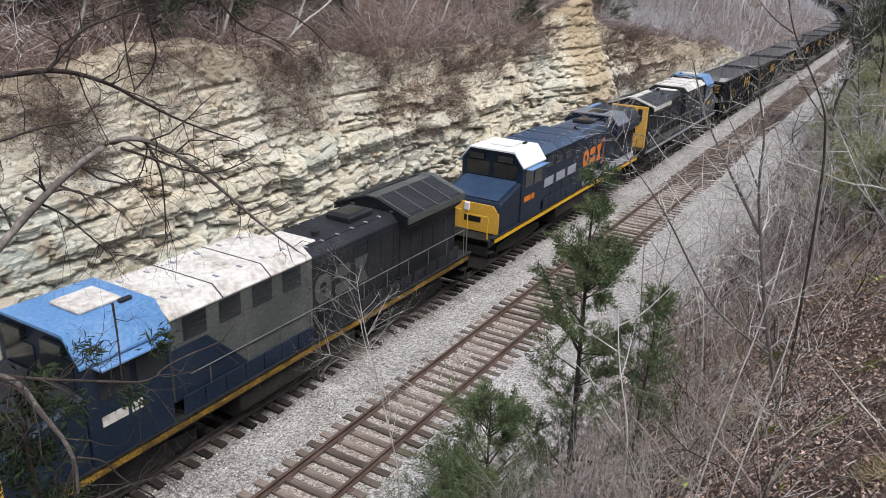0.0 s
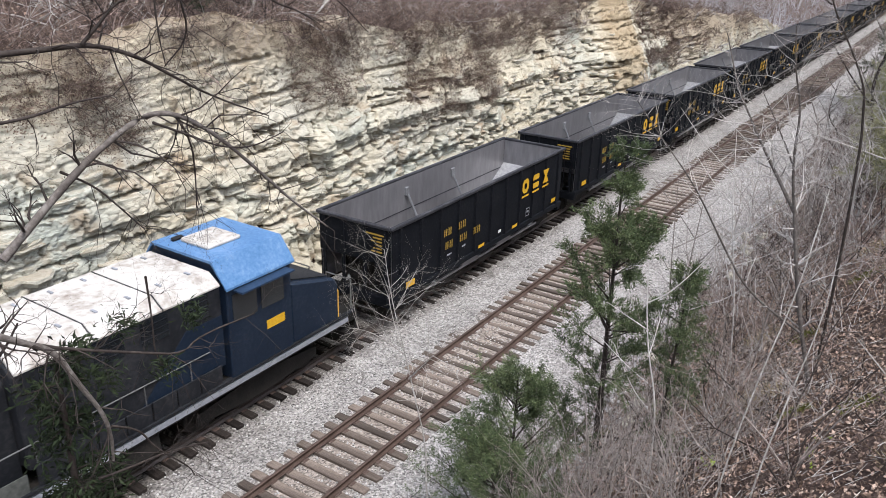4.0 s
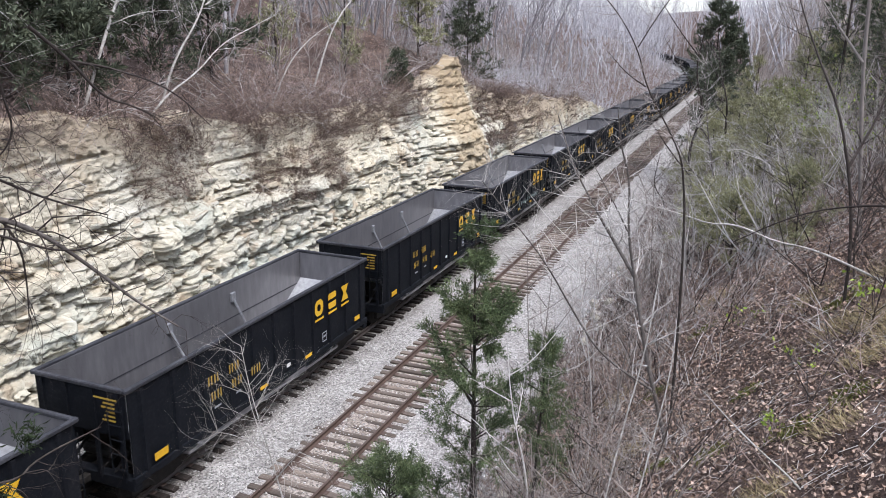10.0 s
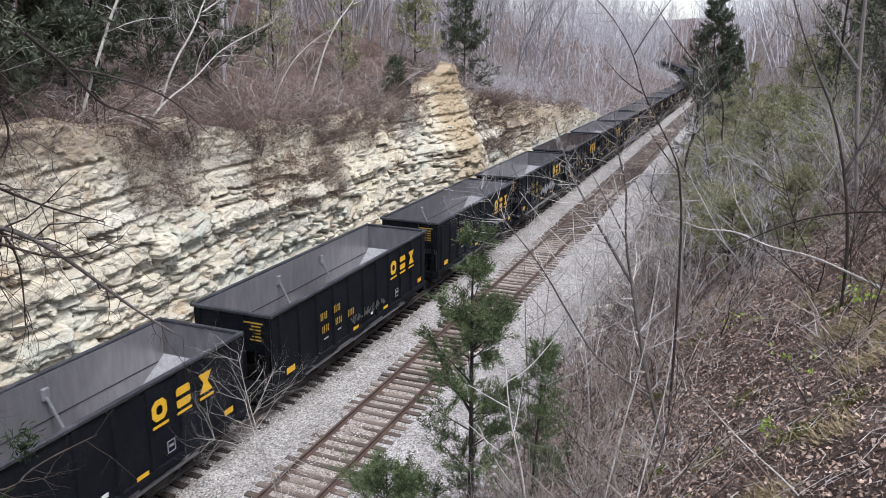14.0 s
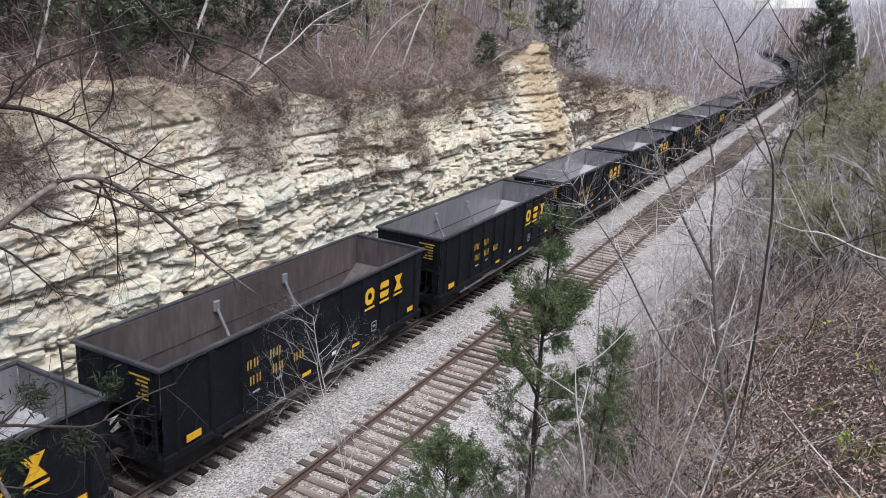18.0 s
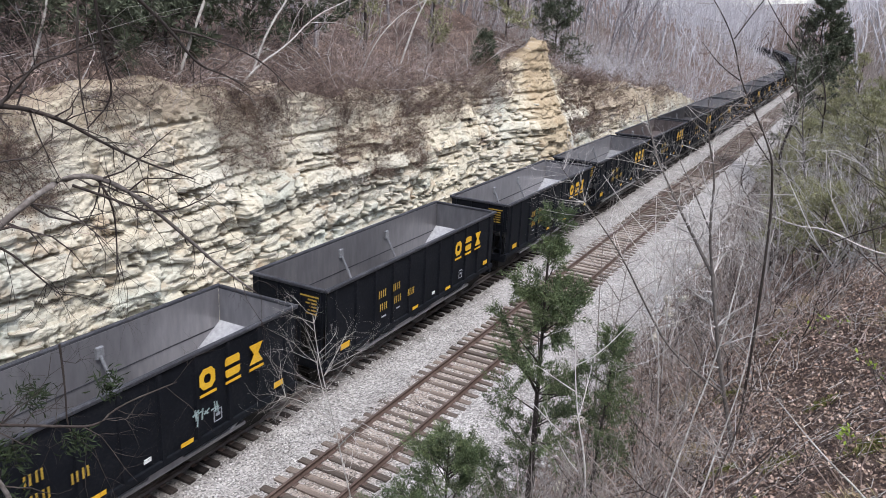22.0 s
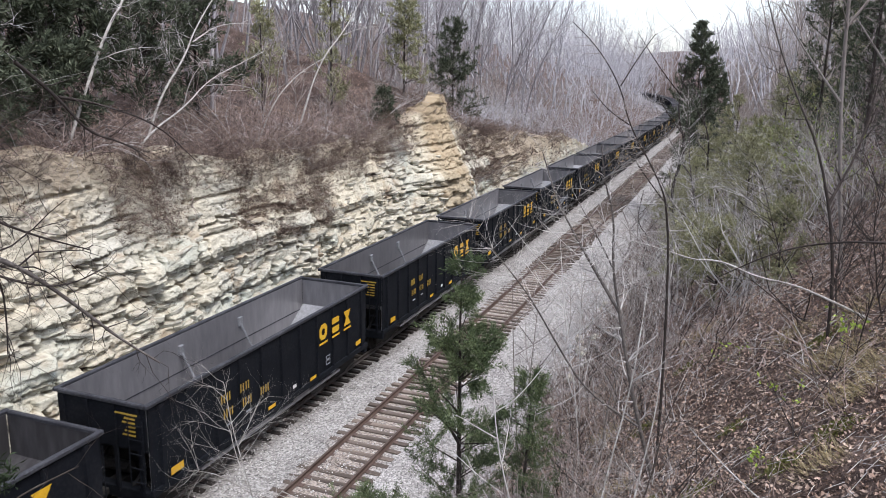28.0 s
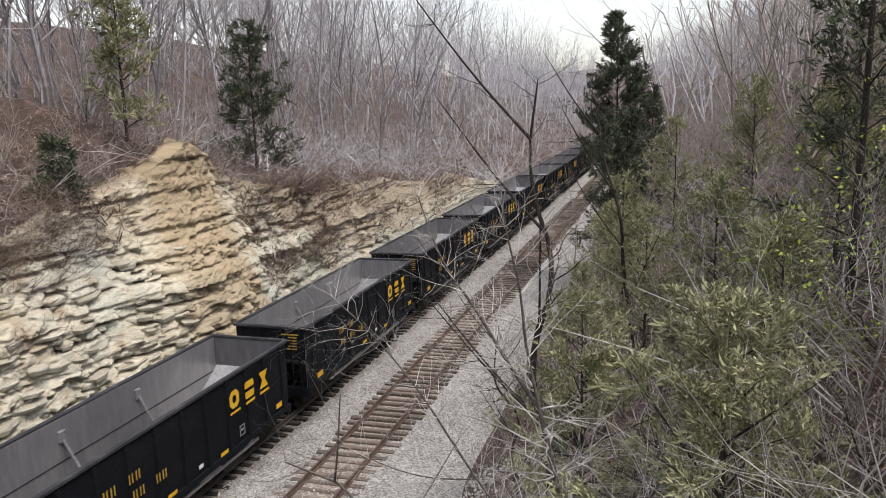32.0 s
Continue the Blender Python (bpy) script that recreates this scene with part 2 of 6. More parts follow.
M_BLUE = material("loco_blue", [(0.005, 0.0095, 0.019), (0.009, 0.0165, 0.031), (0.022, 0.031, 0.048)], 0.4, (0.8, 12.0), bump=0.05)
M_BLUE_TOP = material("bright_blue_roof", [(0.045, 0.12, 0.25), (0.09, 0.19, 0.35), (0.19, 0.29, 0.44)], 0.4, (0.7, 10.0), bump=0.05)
# loco blue with the sky's reflection put into its colour, for upward faces
M_BLUE_SKYLIT = material("skylight_tinted_blue", [(0.011, 0.024, 0.05), (0.022, 0.042, 0.08), (0.055, 0.078, 0.118)], 0.4, (0.8, 9.0), bump=0.05)
M_CAP = material("grey_blue_cap", [(0.07, 0.078, 0.095), (0.11, 0.12, 0.14), (0.17, 0.18, 0.2)], 0.45, (0.8, 10.0), bump=0.05)
M_GREY = material("loco_grey", [(0.035, 0.038, 0.036), (0.065, 0.069, 0.064), (0.12, 0.124, 0.113)], 0.5, (0.6, 10.0), bump=0.08)
M_DARK = material("sooty_hood", [(0.006, 0.0068, 0.0085), (0.0145, 0.0155, 0.0185), (0.04, 0.04, 0.043)], 0.6, (0.7, 9.0), bump=0.1)
M_PALE = material("faded_roof", [(0.16, 0.12, 0.09), (0.46, 0.43, 0.39), (0.66, 0.64, 0.60)], 0.6, (0.7, 5.0), bump=0.08)
M_BAND = material("grey_band", [(0.15, 0.16, 0.175), (0.24, 0.25, 0.275), (0.34, 0.35, 0.37)], 0.5, (1.0, 12.0), bump=0.05)
M_MINT = material("chalky_mint_paint", [(0.09, 0.12, 0.12), (0.2, 0.26, 0.255), (0.34, 0.4, 0.39)], 0.7, (2.0, 14.0), bump=0.0)
M_GLASS = material("dark_window", [(0.006, 0.008, 0.01), (0.012, 0.015, 0.018)], 0.12, (1.0, 5.0), bump=0.0, spec=0.6)
M_STEEL = material("bare_handrail", [(0.09, 0.09, 0.09), (0.2, 0.2, 0.195)], 0.5, (2.0, 20.0), metal=0.4, bump=0.0)
M_PALETWIG = material("pale_grey_twigs", [(0.30, 0.275, 0.255), (0.44, 0.41, 0.385), (0.58, 0.55, 0.52)], 0.9, (0.8, 12.0), bump=0.0, vary="island", amount=0.4)
M_LICHEN = material("lichened_pale_bark", [(0.11, 0.095, 0.08), (0.33, 0.305, 0.275), (0.62, 0.60, 0.57)], 0.95, (5.0, 34.0), bump=0.5, dist=0.01)
M_TWIG = material("grey_brown_twigs", [(0.17, 0.145, 0.13), (0.29, 0.25, 0.225), (0.42, 0.375, 0.345)], 0.9, (0.8, 12.0), bump=0.0, vary="island", amount=0.35)
M_BRUSH = material("red_brown_brush", [(0.10, 0.072, 0.062), (0.24, 0.18, 0.158), (0.43, 0.345, 0.315)], 0.9, (0.4, 8.0), bump=0.0, vary="island", amount=0.65)
M_VINE = material("dry_brown_vines", [(0.05, 0.034, 0.027), (0.135, 0.097, 0.08), (0.30, 0.235, 0.20)], 0.9, (0.6, 10.0), bump=0.0, vary="island", amount=0.7)
M_PALEWOOD = material("pale_bark", [(0.33, 0.305, 0.28), (0.50, 0.47, 0.44), (0.64, 0.61, 0.58)], 0.9, (1.5, 18.0), bump=0.2)
M_BARK = material("grey_bark", [(0.10, 0.085, 0.075), (0.18, 0.155, 0.14), (0.27, 0.24, 0.22)], 0.95, (1.5, 16.0), bump=0.5, stretch=(1, 1, 0.3))
M_STEM = material("dark_grey_stem", [(0.045, 0.038, 0.034), (0.10, 0.086, 0.077), (0.2, 0.177, 0.16)], 0.9, (3.0, 24.0), bump=0.4)
M_LIMB = material("grey_lichened_limb", [(0.05, 0.041, 0.036), (0.125, 0.107, 0.095), (0.29, 0.262, 0.238)], 0.9, (4.0, 30.0), bump=0.5, dist=0.01)
M_DARKBARK = material("dark_brown_bark", [(0.018, 0.014, 0.012), (0.04, 0.031, 0.027), (0.085, 0.07, 0.06)], 0.85, (2.0, 22.0), bump=0.3)
# distance haze is put into this colour: paler and bluer than near twigs
M_FAR = material("haze_tinted_woods", [(0.33, 0.318, 0.334), (0.445, 0.43, 0.446), (0.555, 0.535, 0.548)], 0.95, (0.1, 4.0), bump=0.0, vary="island", amount=0.2)
M_DULLYELLOW = material("dirty_yellow_stripe", [(0.015, 0.012, 0.008), (0.12, 0.07, 0.015), (0.46, 0.26, 0.03)], 0.6, (2.5, 20.0), bump=0.05)
# bark grey lightened and cooled, so that some haze is in the colour
M_FOREST = material("haze_greyed_woods", [(0.185, 0.168, 0.17), (0.285, 0.263, 0.266), (0.39, 0.362, 0.365)], 0.95, (0.1, 4.0), bump=0.0, vary="island", amount=0.25)
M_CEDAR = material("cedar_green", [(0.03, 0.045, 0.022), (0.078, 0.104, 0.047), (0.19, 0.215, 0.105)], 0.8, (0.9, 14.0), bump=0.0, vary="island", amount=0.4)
# cedar green darkened to put backlit shade into the needle colour
M_CEDARDARK = material("shade_dark_needles", [(0.010, 0.015, 0.008), (0.022, 0.032, 0.014), (0.045, 0.055, 0.024)], 0.85, (0.9, 14.0), bump=0.0, vary="island", amount=0.4)
M_CEDARHILL = material("dull_cedar_green", [(0.026, 0.034, 0.022), (0.068, 0.079, 0.05), (0.15, 0.158, 0.105)], 0.85, (0.9, 14.0), bump=0.0, vary="island", amount=0.4)
M_CEDARBROWN = material("bronzed_cedar", [(0.12, 0.122, 0.062), (0.24, 0.235, 0.13), (0.39, 0.365, 0.23)], 0.85, (0.9, 14.0), bump=0.0, vary="island", amount=0.4)
M_DEADLEAF = material("dead_brown_vine_leaves", [(0.07, 0.05, 0.038), (0.16, 0.112, 0.085), (0.29, 0.21, 0.165)], 0.9, (2.0, 20.0), bump=0.0, vary="island", amount=0.5)
M_LEAF = material("dry_oak_leaves", [(0.075, 0.048, 0.035), (0.27, 0.187, 0.143), (0.62, 0.51, 0.42)], 0.85, (3.0, 30.0), bump=0.0, vary="island", amount=0.7)
M_FRESH = material("fresh_green_leaves", [(0.12, 0.20, 0.02), (0.25, 0.33, 0.05), (0.38, 0.40, 0.08)], 0.6, (3.0, 20.0), bump=0.0, vary="island", amount=0.3)
M_STRAW = material("dry_straw_grass", [(0.14, 0.105, 0.05), (0.28, 0.225, 0.125), (0.46, 0.39, 0.25)], 0.85, (3.0, 20.0), bump=0.0, vary="island", amount=0.4)
M_MOSS = material("olive_moss", [(0.05, 0.055, 0.015), (0.12, 0.12, 0.035), (0.2, 0.19, 0.07)], 0.95, (3.0, 30.0), bump=0.6, dist=0.03, vary="island", amount=0.3)
M_STONE = material("ballast_stones", [(0.26, 0.25, 0.24), (0.44, 0.42, 0.40), (0.6, 0.58, 0.56)], 0.9, (3.0, 20.0), bump=0.0, vary="island", amount=0.4)


# ------------------------------------------------------------------ building helpers
def mesh_of(name, v, f, mat, smooth=False):
    me = bpy.data.meshes.new(name)
    if isinstance(v, np.ndarray):
        f = np.asarray(f)
        k = f.shape[1]
        me.vertices.add(len(v))
        me.vertices.foreach_set("co", np.ascontiguousarray(v, dtype=np.float32).ravel())
        me.loops.add(f.size)
        me.loops.foreach_set("vertex_index", np.ascontiguousarray(f, dtype=np.int32).ravel())
        me.polygons.add(len(f))
        me.polygons.foreach_set("loop_start", np.arange(0, f.size, k, dtype=np.int32))
        me.update(calc_edges=True)
    else:
        me.from_pydata(v, [], f)
        me.update()
    me.materials.append(mat)
    if smooth:
        me.polygons.foreach_set("use_smooth", np.ones(len(me.polygons), dtype=bool))
    return me


def put(name, me, parent=None, label="", at=None):
    ob = new(name, me)
    if parent is not None:
        ob.parent = parent
    if at is not None:
        ob.matrix_basis = at
    if label:
        ob["label"] = label
    return ob


def part(name, bm, mat, parent, label=""):
    me = bpy.data.meshes.new(name)
    bm.to_mesh(me)
    bm.free()
    me.materials.append(mat)
    return put(name, me, parent, label)


def box(bm, x0, x1, y0, y1, z0, z1, bevel=0.0):
    r = bmesh.ops.create_cube(bm, size=1.0, matrix=Matrix.Translation(((x0 + x1) / 2, (y0 + y1) / 2, (z0 + z1) / 2)) @ Matrix.Diagonal((x1 - x0, y1 - y0, z1 - z0, 1)))
    if bevel:
        es = list({e for v in r["verts"] for e in v.link_edges})
        bmesh.ops.bevel(bm, geom=es, offset=bevel, segments=1, affect="EDGES")
    return bm


def boxed(x0, x1, y0, y1, z0, z1, bevel=0.0):
    return box(bmesh.new(), x0, x1, y0, y1, z0, z1, bevel)


def prism(profile, y0, y1, axis="y", bevel=0.0):
    """A closed outline (x, z) drawn out from y0 to y1 (axis y), or (y, z) drawn out along x."""
    bm = bmesh.new()
    def at(p, d):
        return (p[0], d, p[1]) if axis == "y" else (d, p[0], p[1])
    a = [bm.verts.new(at(p, y0)) for p in profile]
    b = [bm.verts.new(at(p, y1)) for p in profile]
    n = len(profile)
    bm.faces.new(a)
    bm.faces.new(b[::-1])
    for i in range(n):
        bm.faces.new((a[i], b[i], b[(i + 1) % n], a[(i + 1) % n]))
    bmesh.ops.recalc_face_normals(bm, faces=bm.faces)
    if bevel:
        bmesh.ops.bevel(bm, geom=list(bm.edges), offset=bevel, segments=1, affect="EDGES")
    return bm


def rod(bm, p0, p1, r, sides=6):
    p0, p1 = Vector(p0), Vector(p1)
    q = (p1 - p0).to_track_quat("Z", "Y").to_matrix().to_4x4()
    bmesh.ops.create_cone(bm, cap_ends=True, segments=sides, radius1=r, radius2=r, depth=(p1 - p0).length, matrix=Matrix.Translation((p0 + p1) / 2) @ q)
    return bm


def rods(*runs, r=0.02, sides=6):
    bm = bmesh.new()
    for p0, p1 in runs:
        rod(bm, p0, p1, r, sides)
    return bm


def wheel_bm(x, y, r=0.46):
    bm = bmesh.new()
    for x0, x1, rr in ((x - 0.06, x + 0.06, r), (x - 0.075, x - 0.045, r + 0.03)):
        bmesh.ops.create_cone(bm, cap_ends=True, segments=20, radius1=rr, radius2=rr, depth=x1 - x0, matrix=pose((x0 + x1) / 2, y, r, 0, 90, 0))
    return bm


def tubes(seg, sides=3):
    """Tapered twigs from rows of x0 y0 z0 x1 y1 z1 r0 r1."""
    seg = np.asarray(seg, dtype=np.float64)
    p0, p1, r0, r1 = seg[:, :3], seg[:, 3:6], seg[:, 6], seg[:, 7]
    d = p1 - p0
    d /= np.linalg.norm(d, axis=1, keepdims=True) + 1e-9
    ref = np.where(np.abs(d[:, 2:3]) > 0.9, np.array([[1.0, 0, 0]]), np.array([[0, 0, 1.0]]))
    u = np.cross(d, ref)
    u /= np.linalg.norm(u, axis=1, keepdims=True) + 1e-9
    w = np.cross(d, u)
    n = len(seg)
    v = np.empty((n, 2 * sides, 3))
    for k in range(sides):
        a = 2 * math.pi * k / sides
        off = math.cos(a) * u + math.sin(a) * w
        v[:, k] = p0 + off * r0[:, None]
        v[:, sides + k] = p1 + off * r1[:, None]
    f = []
    base = np.arange(n)[:, None] * 2 * sides
    for k in range(sides):
        j = (k + 1) % sides
        f.append(base + np.array([[k, j, sides + j, sides + k]]))
    return v.reshape(-1, 3), np.concatenate(f)


def turned(seg, yaw, scale, at, lean=(0.0, 0.0)):
    """A copy of twig rows, turned, sized, leant and set down."""
    c, s = math.cos(yaw), math.sin(yaw)
    r = np.array([[c, -s, 0], [s, c, 0], [0, 0, 1.0]])
    sh = np.array([[1, 0, lean[0]], [0, 1, lean[1]], [0, 0, 1.0]])
    m = sh @ r * scale
    out = np.empty_like(seg)
    out[:, :3] = seg[:, :3] @ m.T + at
    out[:, 3:6] = seg[:, 3:6] @ m.T + at
    out[:, 6:] = seg[:, 6:] * scale
    return out


def grow(rng, p, d, length, r, depth, seg, split=3, bend=0.35, up=0.12, step=4):
    """Branching twigs: appends rows to seg."""
    p, d = np.array(p, float), np.array(d, float)
    d /= np.linalg.norm(d)
    sl = length / step
    rr = r
    for i in range(step):
        d = d + rng.normal(0, bend / step ** 0.5 * 0.6, 3) + np.array([0, 0, up / step])
        d /= np.linalg.norm(d)
        q = p + d * sl
        r2 = r * (1 - 0.72 * (i + 1) / step)
        seg.append((*p, *q, rr, r2))
        if depth > 0 and (i > 0 or step < 3):
            for _ in range(rng.integers(1, split + 1)):
                side = rng.normal(0, 1, 3)
                side -= d * side.dot(d)
                side /= np.linalg.norm(side)
                nd = d * rng.uniform(0.4, 1.0) + side * rng.uniform(0.5, 1.0)
                grow(rng, q, nd, length * rng.uniform(0.35, 0.65), r2 * 0.7, depth - 1, seg, split, bend, up, max(2, step - 1))
        p, rr = q, r2
    return seg


# ------------------------------------------------------------------ the lie of the land
BEND_Y, BEND_R = 170.0, 1000.0
SPACING = 4.33


def centre(y):
    """Middle of the empty track at y: straight, then a wide bend to the left."""
    return np.where(np.asarray(y) > BEND_Y, -(np.asarray(y) - BEND_Y) ** 2 / (2 * BEND_R), 0.0)


def rock_top(y):
    y = np.asarray(y, float)
    base = np.interp(y, [-40, 0, 11, 17, 25, 37, 44, 48.8, 51.1, 53.3, 54.8, 57.3, 63, 70, 85, 95, 110], [8.6, 8.7, 8.8, 9.1, 8.4, 7.6, 7.7, 8.4, 9.5, 10.3, 9.8, 8.2, 7.2, 6.5, 5.2, 4.4, 2.0])
    return base + 0.28 * np.sin(y / 1.7) * np.sin(y / 4.1 + 1) + 0.16 * np.sin(y / 0.63 + 2) * np.sin(y / 2.2)


def lumps(x, y, s, seed):
    """Smooth uneven ground, a few waves of different turn and length."""
    rng = np.random.default_rng(seed)
    out = 0
    for k in range(6):
        a, ph, q = rng.uniform(0, math.pi), rng.uniform(0, 6.28), s * 1.6 ** (k - 2)
        out = out + np.sin((np.cos(a) * x + np.sin(a) * y) / q + ph) * 0.5 * q / s / 1.3
    return out


def land(x, y):
    x, y = np.asarray(x, float), np.asarray(y, float)
    u = x - centre(y)
    z = np.full(np.broadcast(x, y).shape, -0.75) + 0 * u
    # bank on the camera's side
    right = np.clip(u - 4.3, 0, None)
    bank = -0.75 + 0.35 + 0.87 * np.clip(right, 0, 14) + 0.4 * np.clip(right - 14, 0, 45)
    bank = bank + lumps(x, y, 2.5, 5) * 0.22 * np.clip(right / 3, 0, 1) + (lumps(x * 2, y * 2, 1.6, 6) * 0.16 - 0.12) * np.clip(right / 0.5, 0, 1) * np.clip(3 - right, 0, 1)
    z = np.where(u > 4.3, bank, z)
    # rock and hillside on the far side
    left = np.clip(-u - 8.4, 0, None)
    top = rock_top(y)
    wall = np.clip(left / 2.6, 0, 1) ** 1.5 * (top + 0.5)
    soft = np.clip((y - 85) / 25, 0, 1)
    slope = np.clip(left, 0, 12) * 0.55
    face = wall * (1 - soft) + slope * soft
    rise = np.clip(left - 2.6, 0, 7) * 0.33 * (1 - soft) + np.clip(left - 11, 0, 62) * 0.3
    z = np.where(u < -8.4, -0.75 + face + rise + lumps(x, y, 4, 9) * 0.3 * np.clip((left - 2) / 4, 0, 1), z)
    # distant hills
    far = np.clip((np.asarray(y) - 260) / 500, 0, 1)
    z = z + np.where(u > 4.3, np.clip((right - 12) / 60, 0, 1), np.where(u < -8.4, np.clip((left - 12) / 60, 0, 1), 0)) * far * 1
    return z


def grid_mesh(name, xs, ys, zf, mat, smooth=True):
    gx, gy = np.meshgrid(xs, ys)
    v = np.stack([gx + centre(gy), gy, zf(gx + centre(gy), gy)], -1).reshape(-1, 3)
    n, m = len(ys), len(xs)
    i = (np.arange(n - 1)[:, None] * m + np.arange(m - 1)[None]).ravel()
    return mesh_of(name, v, np.stack([i, i + 1, i + m + 1, i + m], 1), mat, smooth)


ground = put("ground", grid_mesh("ground", np.concatenate([-np.geomspace(900, 26, 24), np.arange(-24, -8, 0.4), np.arange(-8, 4, 1.0), np.arange(4, 24, 0.35), np.geomspace(24.5, 900, 24)]),
                                  np.concatenate([np.linspace(-500, -25, 20), np.arange(-20, 120, 0.5), np.arange(120, 260, 2.0), np.geomspace(262, 2200, 30)]), land, M_GROUND))
tagged(ground, "leaf-covered cutting and hillside ground", "ground", kind="structure")


def bed(x, y):
    u = x - centre(y)
    z = np.interp(u, [-8.6, -7.4, -6.2, -3.0, -2.5, -1.9, -1.5, 1.5, 1.9, 2.6, 3.6, 4.6, 6.2], [-0.8, -0.55, -0.23, -0.23, -0.3, -0.3, -0.23, -0.23, -0.27, -0.36, -0.42, -0.38, -0.3])
    return z + lumps(x, y, 0.9, 3) * 0.018 + lumps(x, y, 1.1, 8) * 0.16 * np.clip(u - 3.2, 0, 1)


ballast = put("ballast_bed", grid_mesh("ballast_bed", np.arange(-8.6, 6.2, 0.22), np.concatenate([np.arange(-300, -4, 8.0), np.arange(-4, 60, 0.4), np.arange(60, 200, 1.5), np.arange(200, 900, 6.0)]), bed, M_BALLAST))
tagged(ballast, "pale grey crushed-stone ballast under both tracks", "ballast", kind="structure")


# ------------------------------------------------------------------ rock face
def cells(a, b, wa, wb, seed):
    """Random numbers for a patchwork of uneven cells over a, b: an array of four for each place."""
    rng = np.random.default_rng(seed)
    table = rng.uniform(-1, 1, (64, 64, 4))
    row = np.floor(b / wb + 0.25 * np.sin(a / wa * 1.3)).astype(int)
    col = np.floor(a / wa + rng.uniform(0, 1, 64)[row % 64] + 0.3 * np.sin(b / wb * 2.1)).astype(int)
    return table[row % 64, col % 64]


def strata(y, z, seed=4):
    """How far the bedded rock stands out at y, z: sharp-edged beds of uneven thickness, broken into blocks and undercut."""
    rng = np.random.default_rng(seed)
    zone = cells(y, z, 4.3, 1.7, 91)
    zz = z + 0.22 * np.sin(y / 9.0 + 0.6) + 0.06 * np.sin(y / 2.3) - 0.012 * y + 0.12 * zone[..., 0]
    bounds = np.cumsum(np.concatenate([[-3.0], rng.choice([0.1, 0.13, 0.18, 0.26, 0.38, 0.5, 0.66], 100)]))
    li = np.clip(np.searchsorted(bounds, zz) - 1, 0, len(bounds) - 2)
    out = np.zeros_like(z)
    for k in np.unique(li):
        m = li == k
        lo, hi = bounds[k], bounds[k + 1]
        th = hi - lo
        w = rng.uniform(0.15, 1.0, 620) ** 1.4 * (0.7 + 2.6 * th) + 0.16
        edges = np.cumsum(w) - 40 + rng.uniform(0, 3)
        n = len(w) + 1
        stand = rng.normal(0, 0.075) + rng.normal(0, 0.085, n) * (0.7 + 0.6 * th)
        tilt, nod = rng.normal(0, 0.14, n), rng.normal(-0.04, 0.14, n)
        skew = rng.normal(0, 0.35, n)
        yy = y[m] + 0.05 * np.sin(zz[m] * 13 + k) + 0.03 * np.sin(y[m] * 9 + k)
        bi = np.clip(np.searchsorted(edges, yy), 1, n - 2)
        yy = yy + skew[bi] * (zz[m] - lo) * 0.5
        mid = (edges[bi - 1] + edges[bi]) / 2
        dy = np.clip(np.minimum(yy - edges[bi - 1], edges[bi] - yy), 0, None)
        ragged = 0.025 * np.sin(yy * 13 + 3 * k) + 0.018 * np.sin(yy * 29 + k)
        dlo = np.clip(zz[m] - lo + ragged * (th > 0.14), 0, None)
        dhi = np.clip(hi - zz[m], 0, None)
        d = stand[bi] + tilt[bi] * (yy - mid) + nod[bi] * (dlo - th / 2)
        # corners knocked off
        d = d - np.clip(rng.uniform(0.03, 0.22, n)[bi] - dy, 0, None) * 0.7 - np.clip(rng.uniform(0.0, 0.08, n)[bi] - dhi, 0, None) * 0.9
        # open bedding joint under the block
        gape = np.clip(rng.uniform(-0.5, 1.0, n), 0, 1)[bi] * (1.1 if rng.uniform() > 0.5 else 0.12)
        tall = rng.uniform(0.05, 0.13, n)[bi] + 0.1 * th
        d = d - gape * (dlo < tall)
        # open upright joint
        d = d - np.clip(rng.uniform(-0.5, 0.6, n), 0, 1)[bi] * (dy < 0.04)
        out[m] = d
    return out + 0.1 * zone[..., 2]


def face_x(y, z):
    """The rock's mean face: leaning back, with a bluff that stands forward."""
    bluff = np.exp(-np.abs((y - 53.2) / (4.6 - 0.26 * z)) ** 2.2) * (1.25 - 0.02 * z)
    lean = 0.15 * z + 0.55 * np.clip(z - 4.6, 0, 2) * 0.35
    return -8.55 - lean + bluff + lumps(y, z * 1.5, 4.0, 21) * 0.3 + lumps(y * 2.3, z * 2.3, 3.0, 22) * 0.16


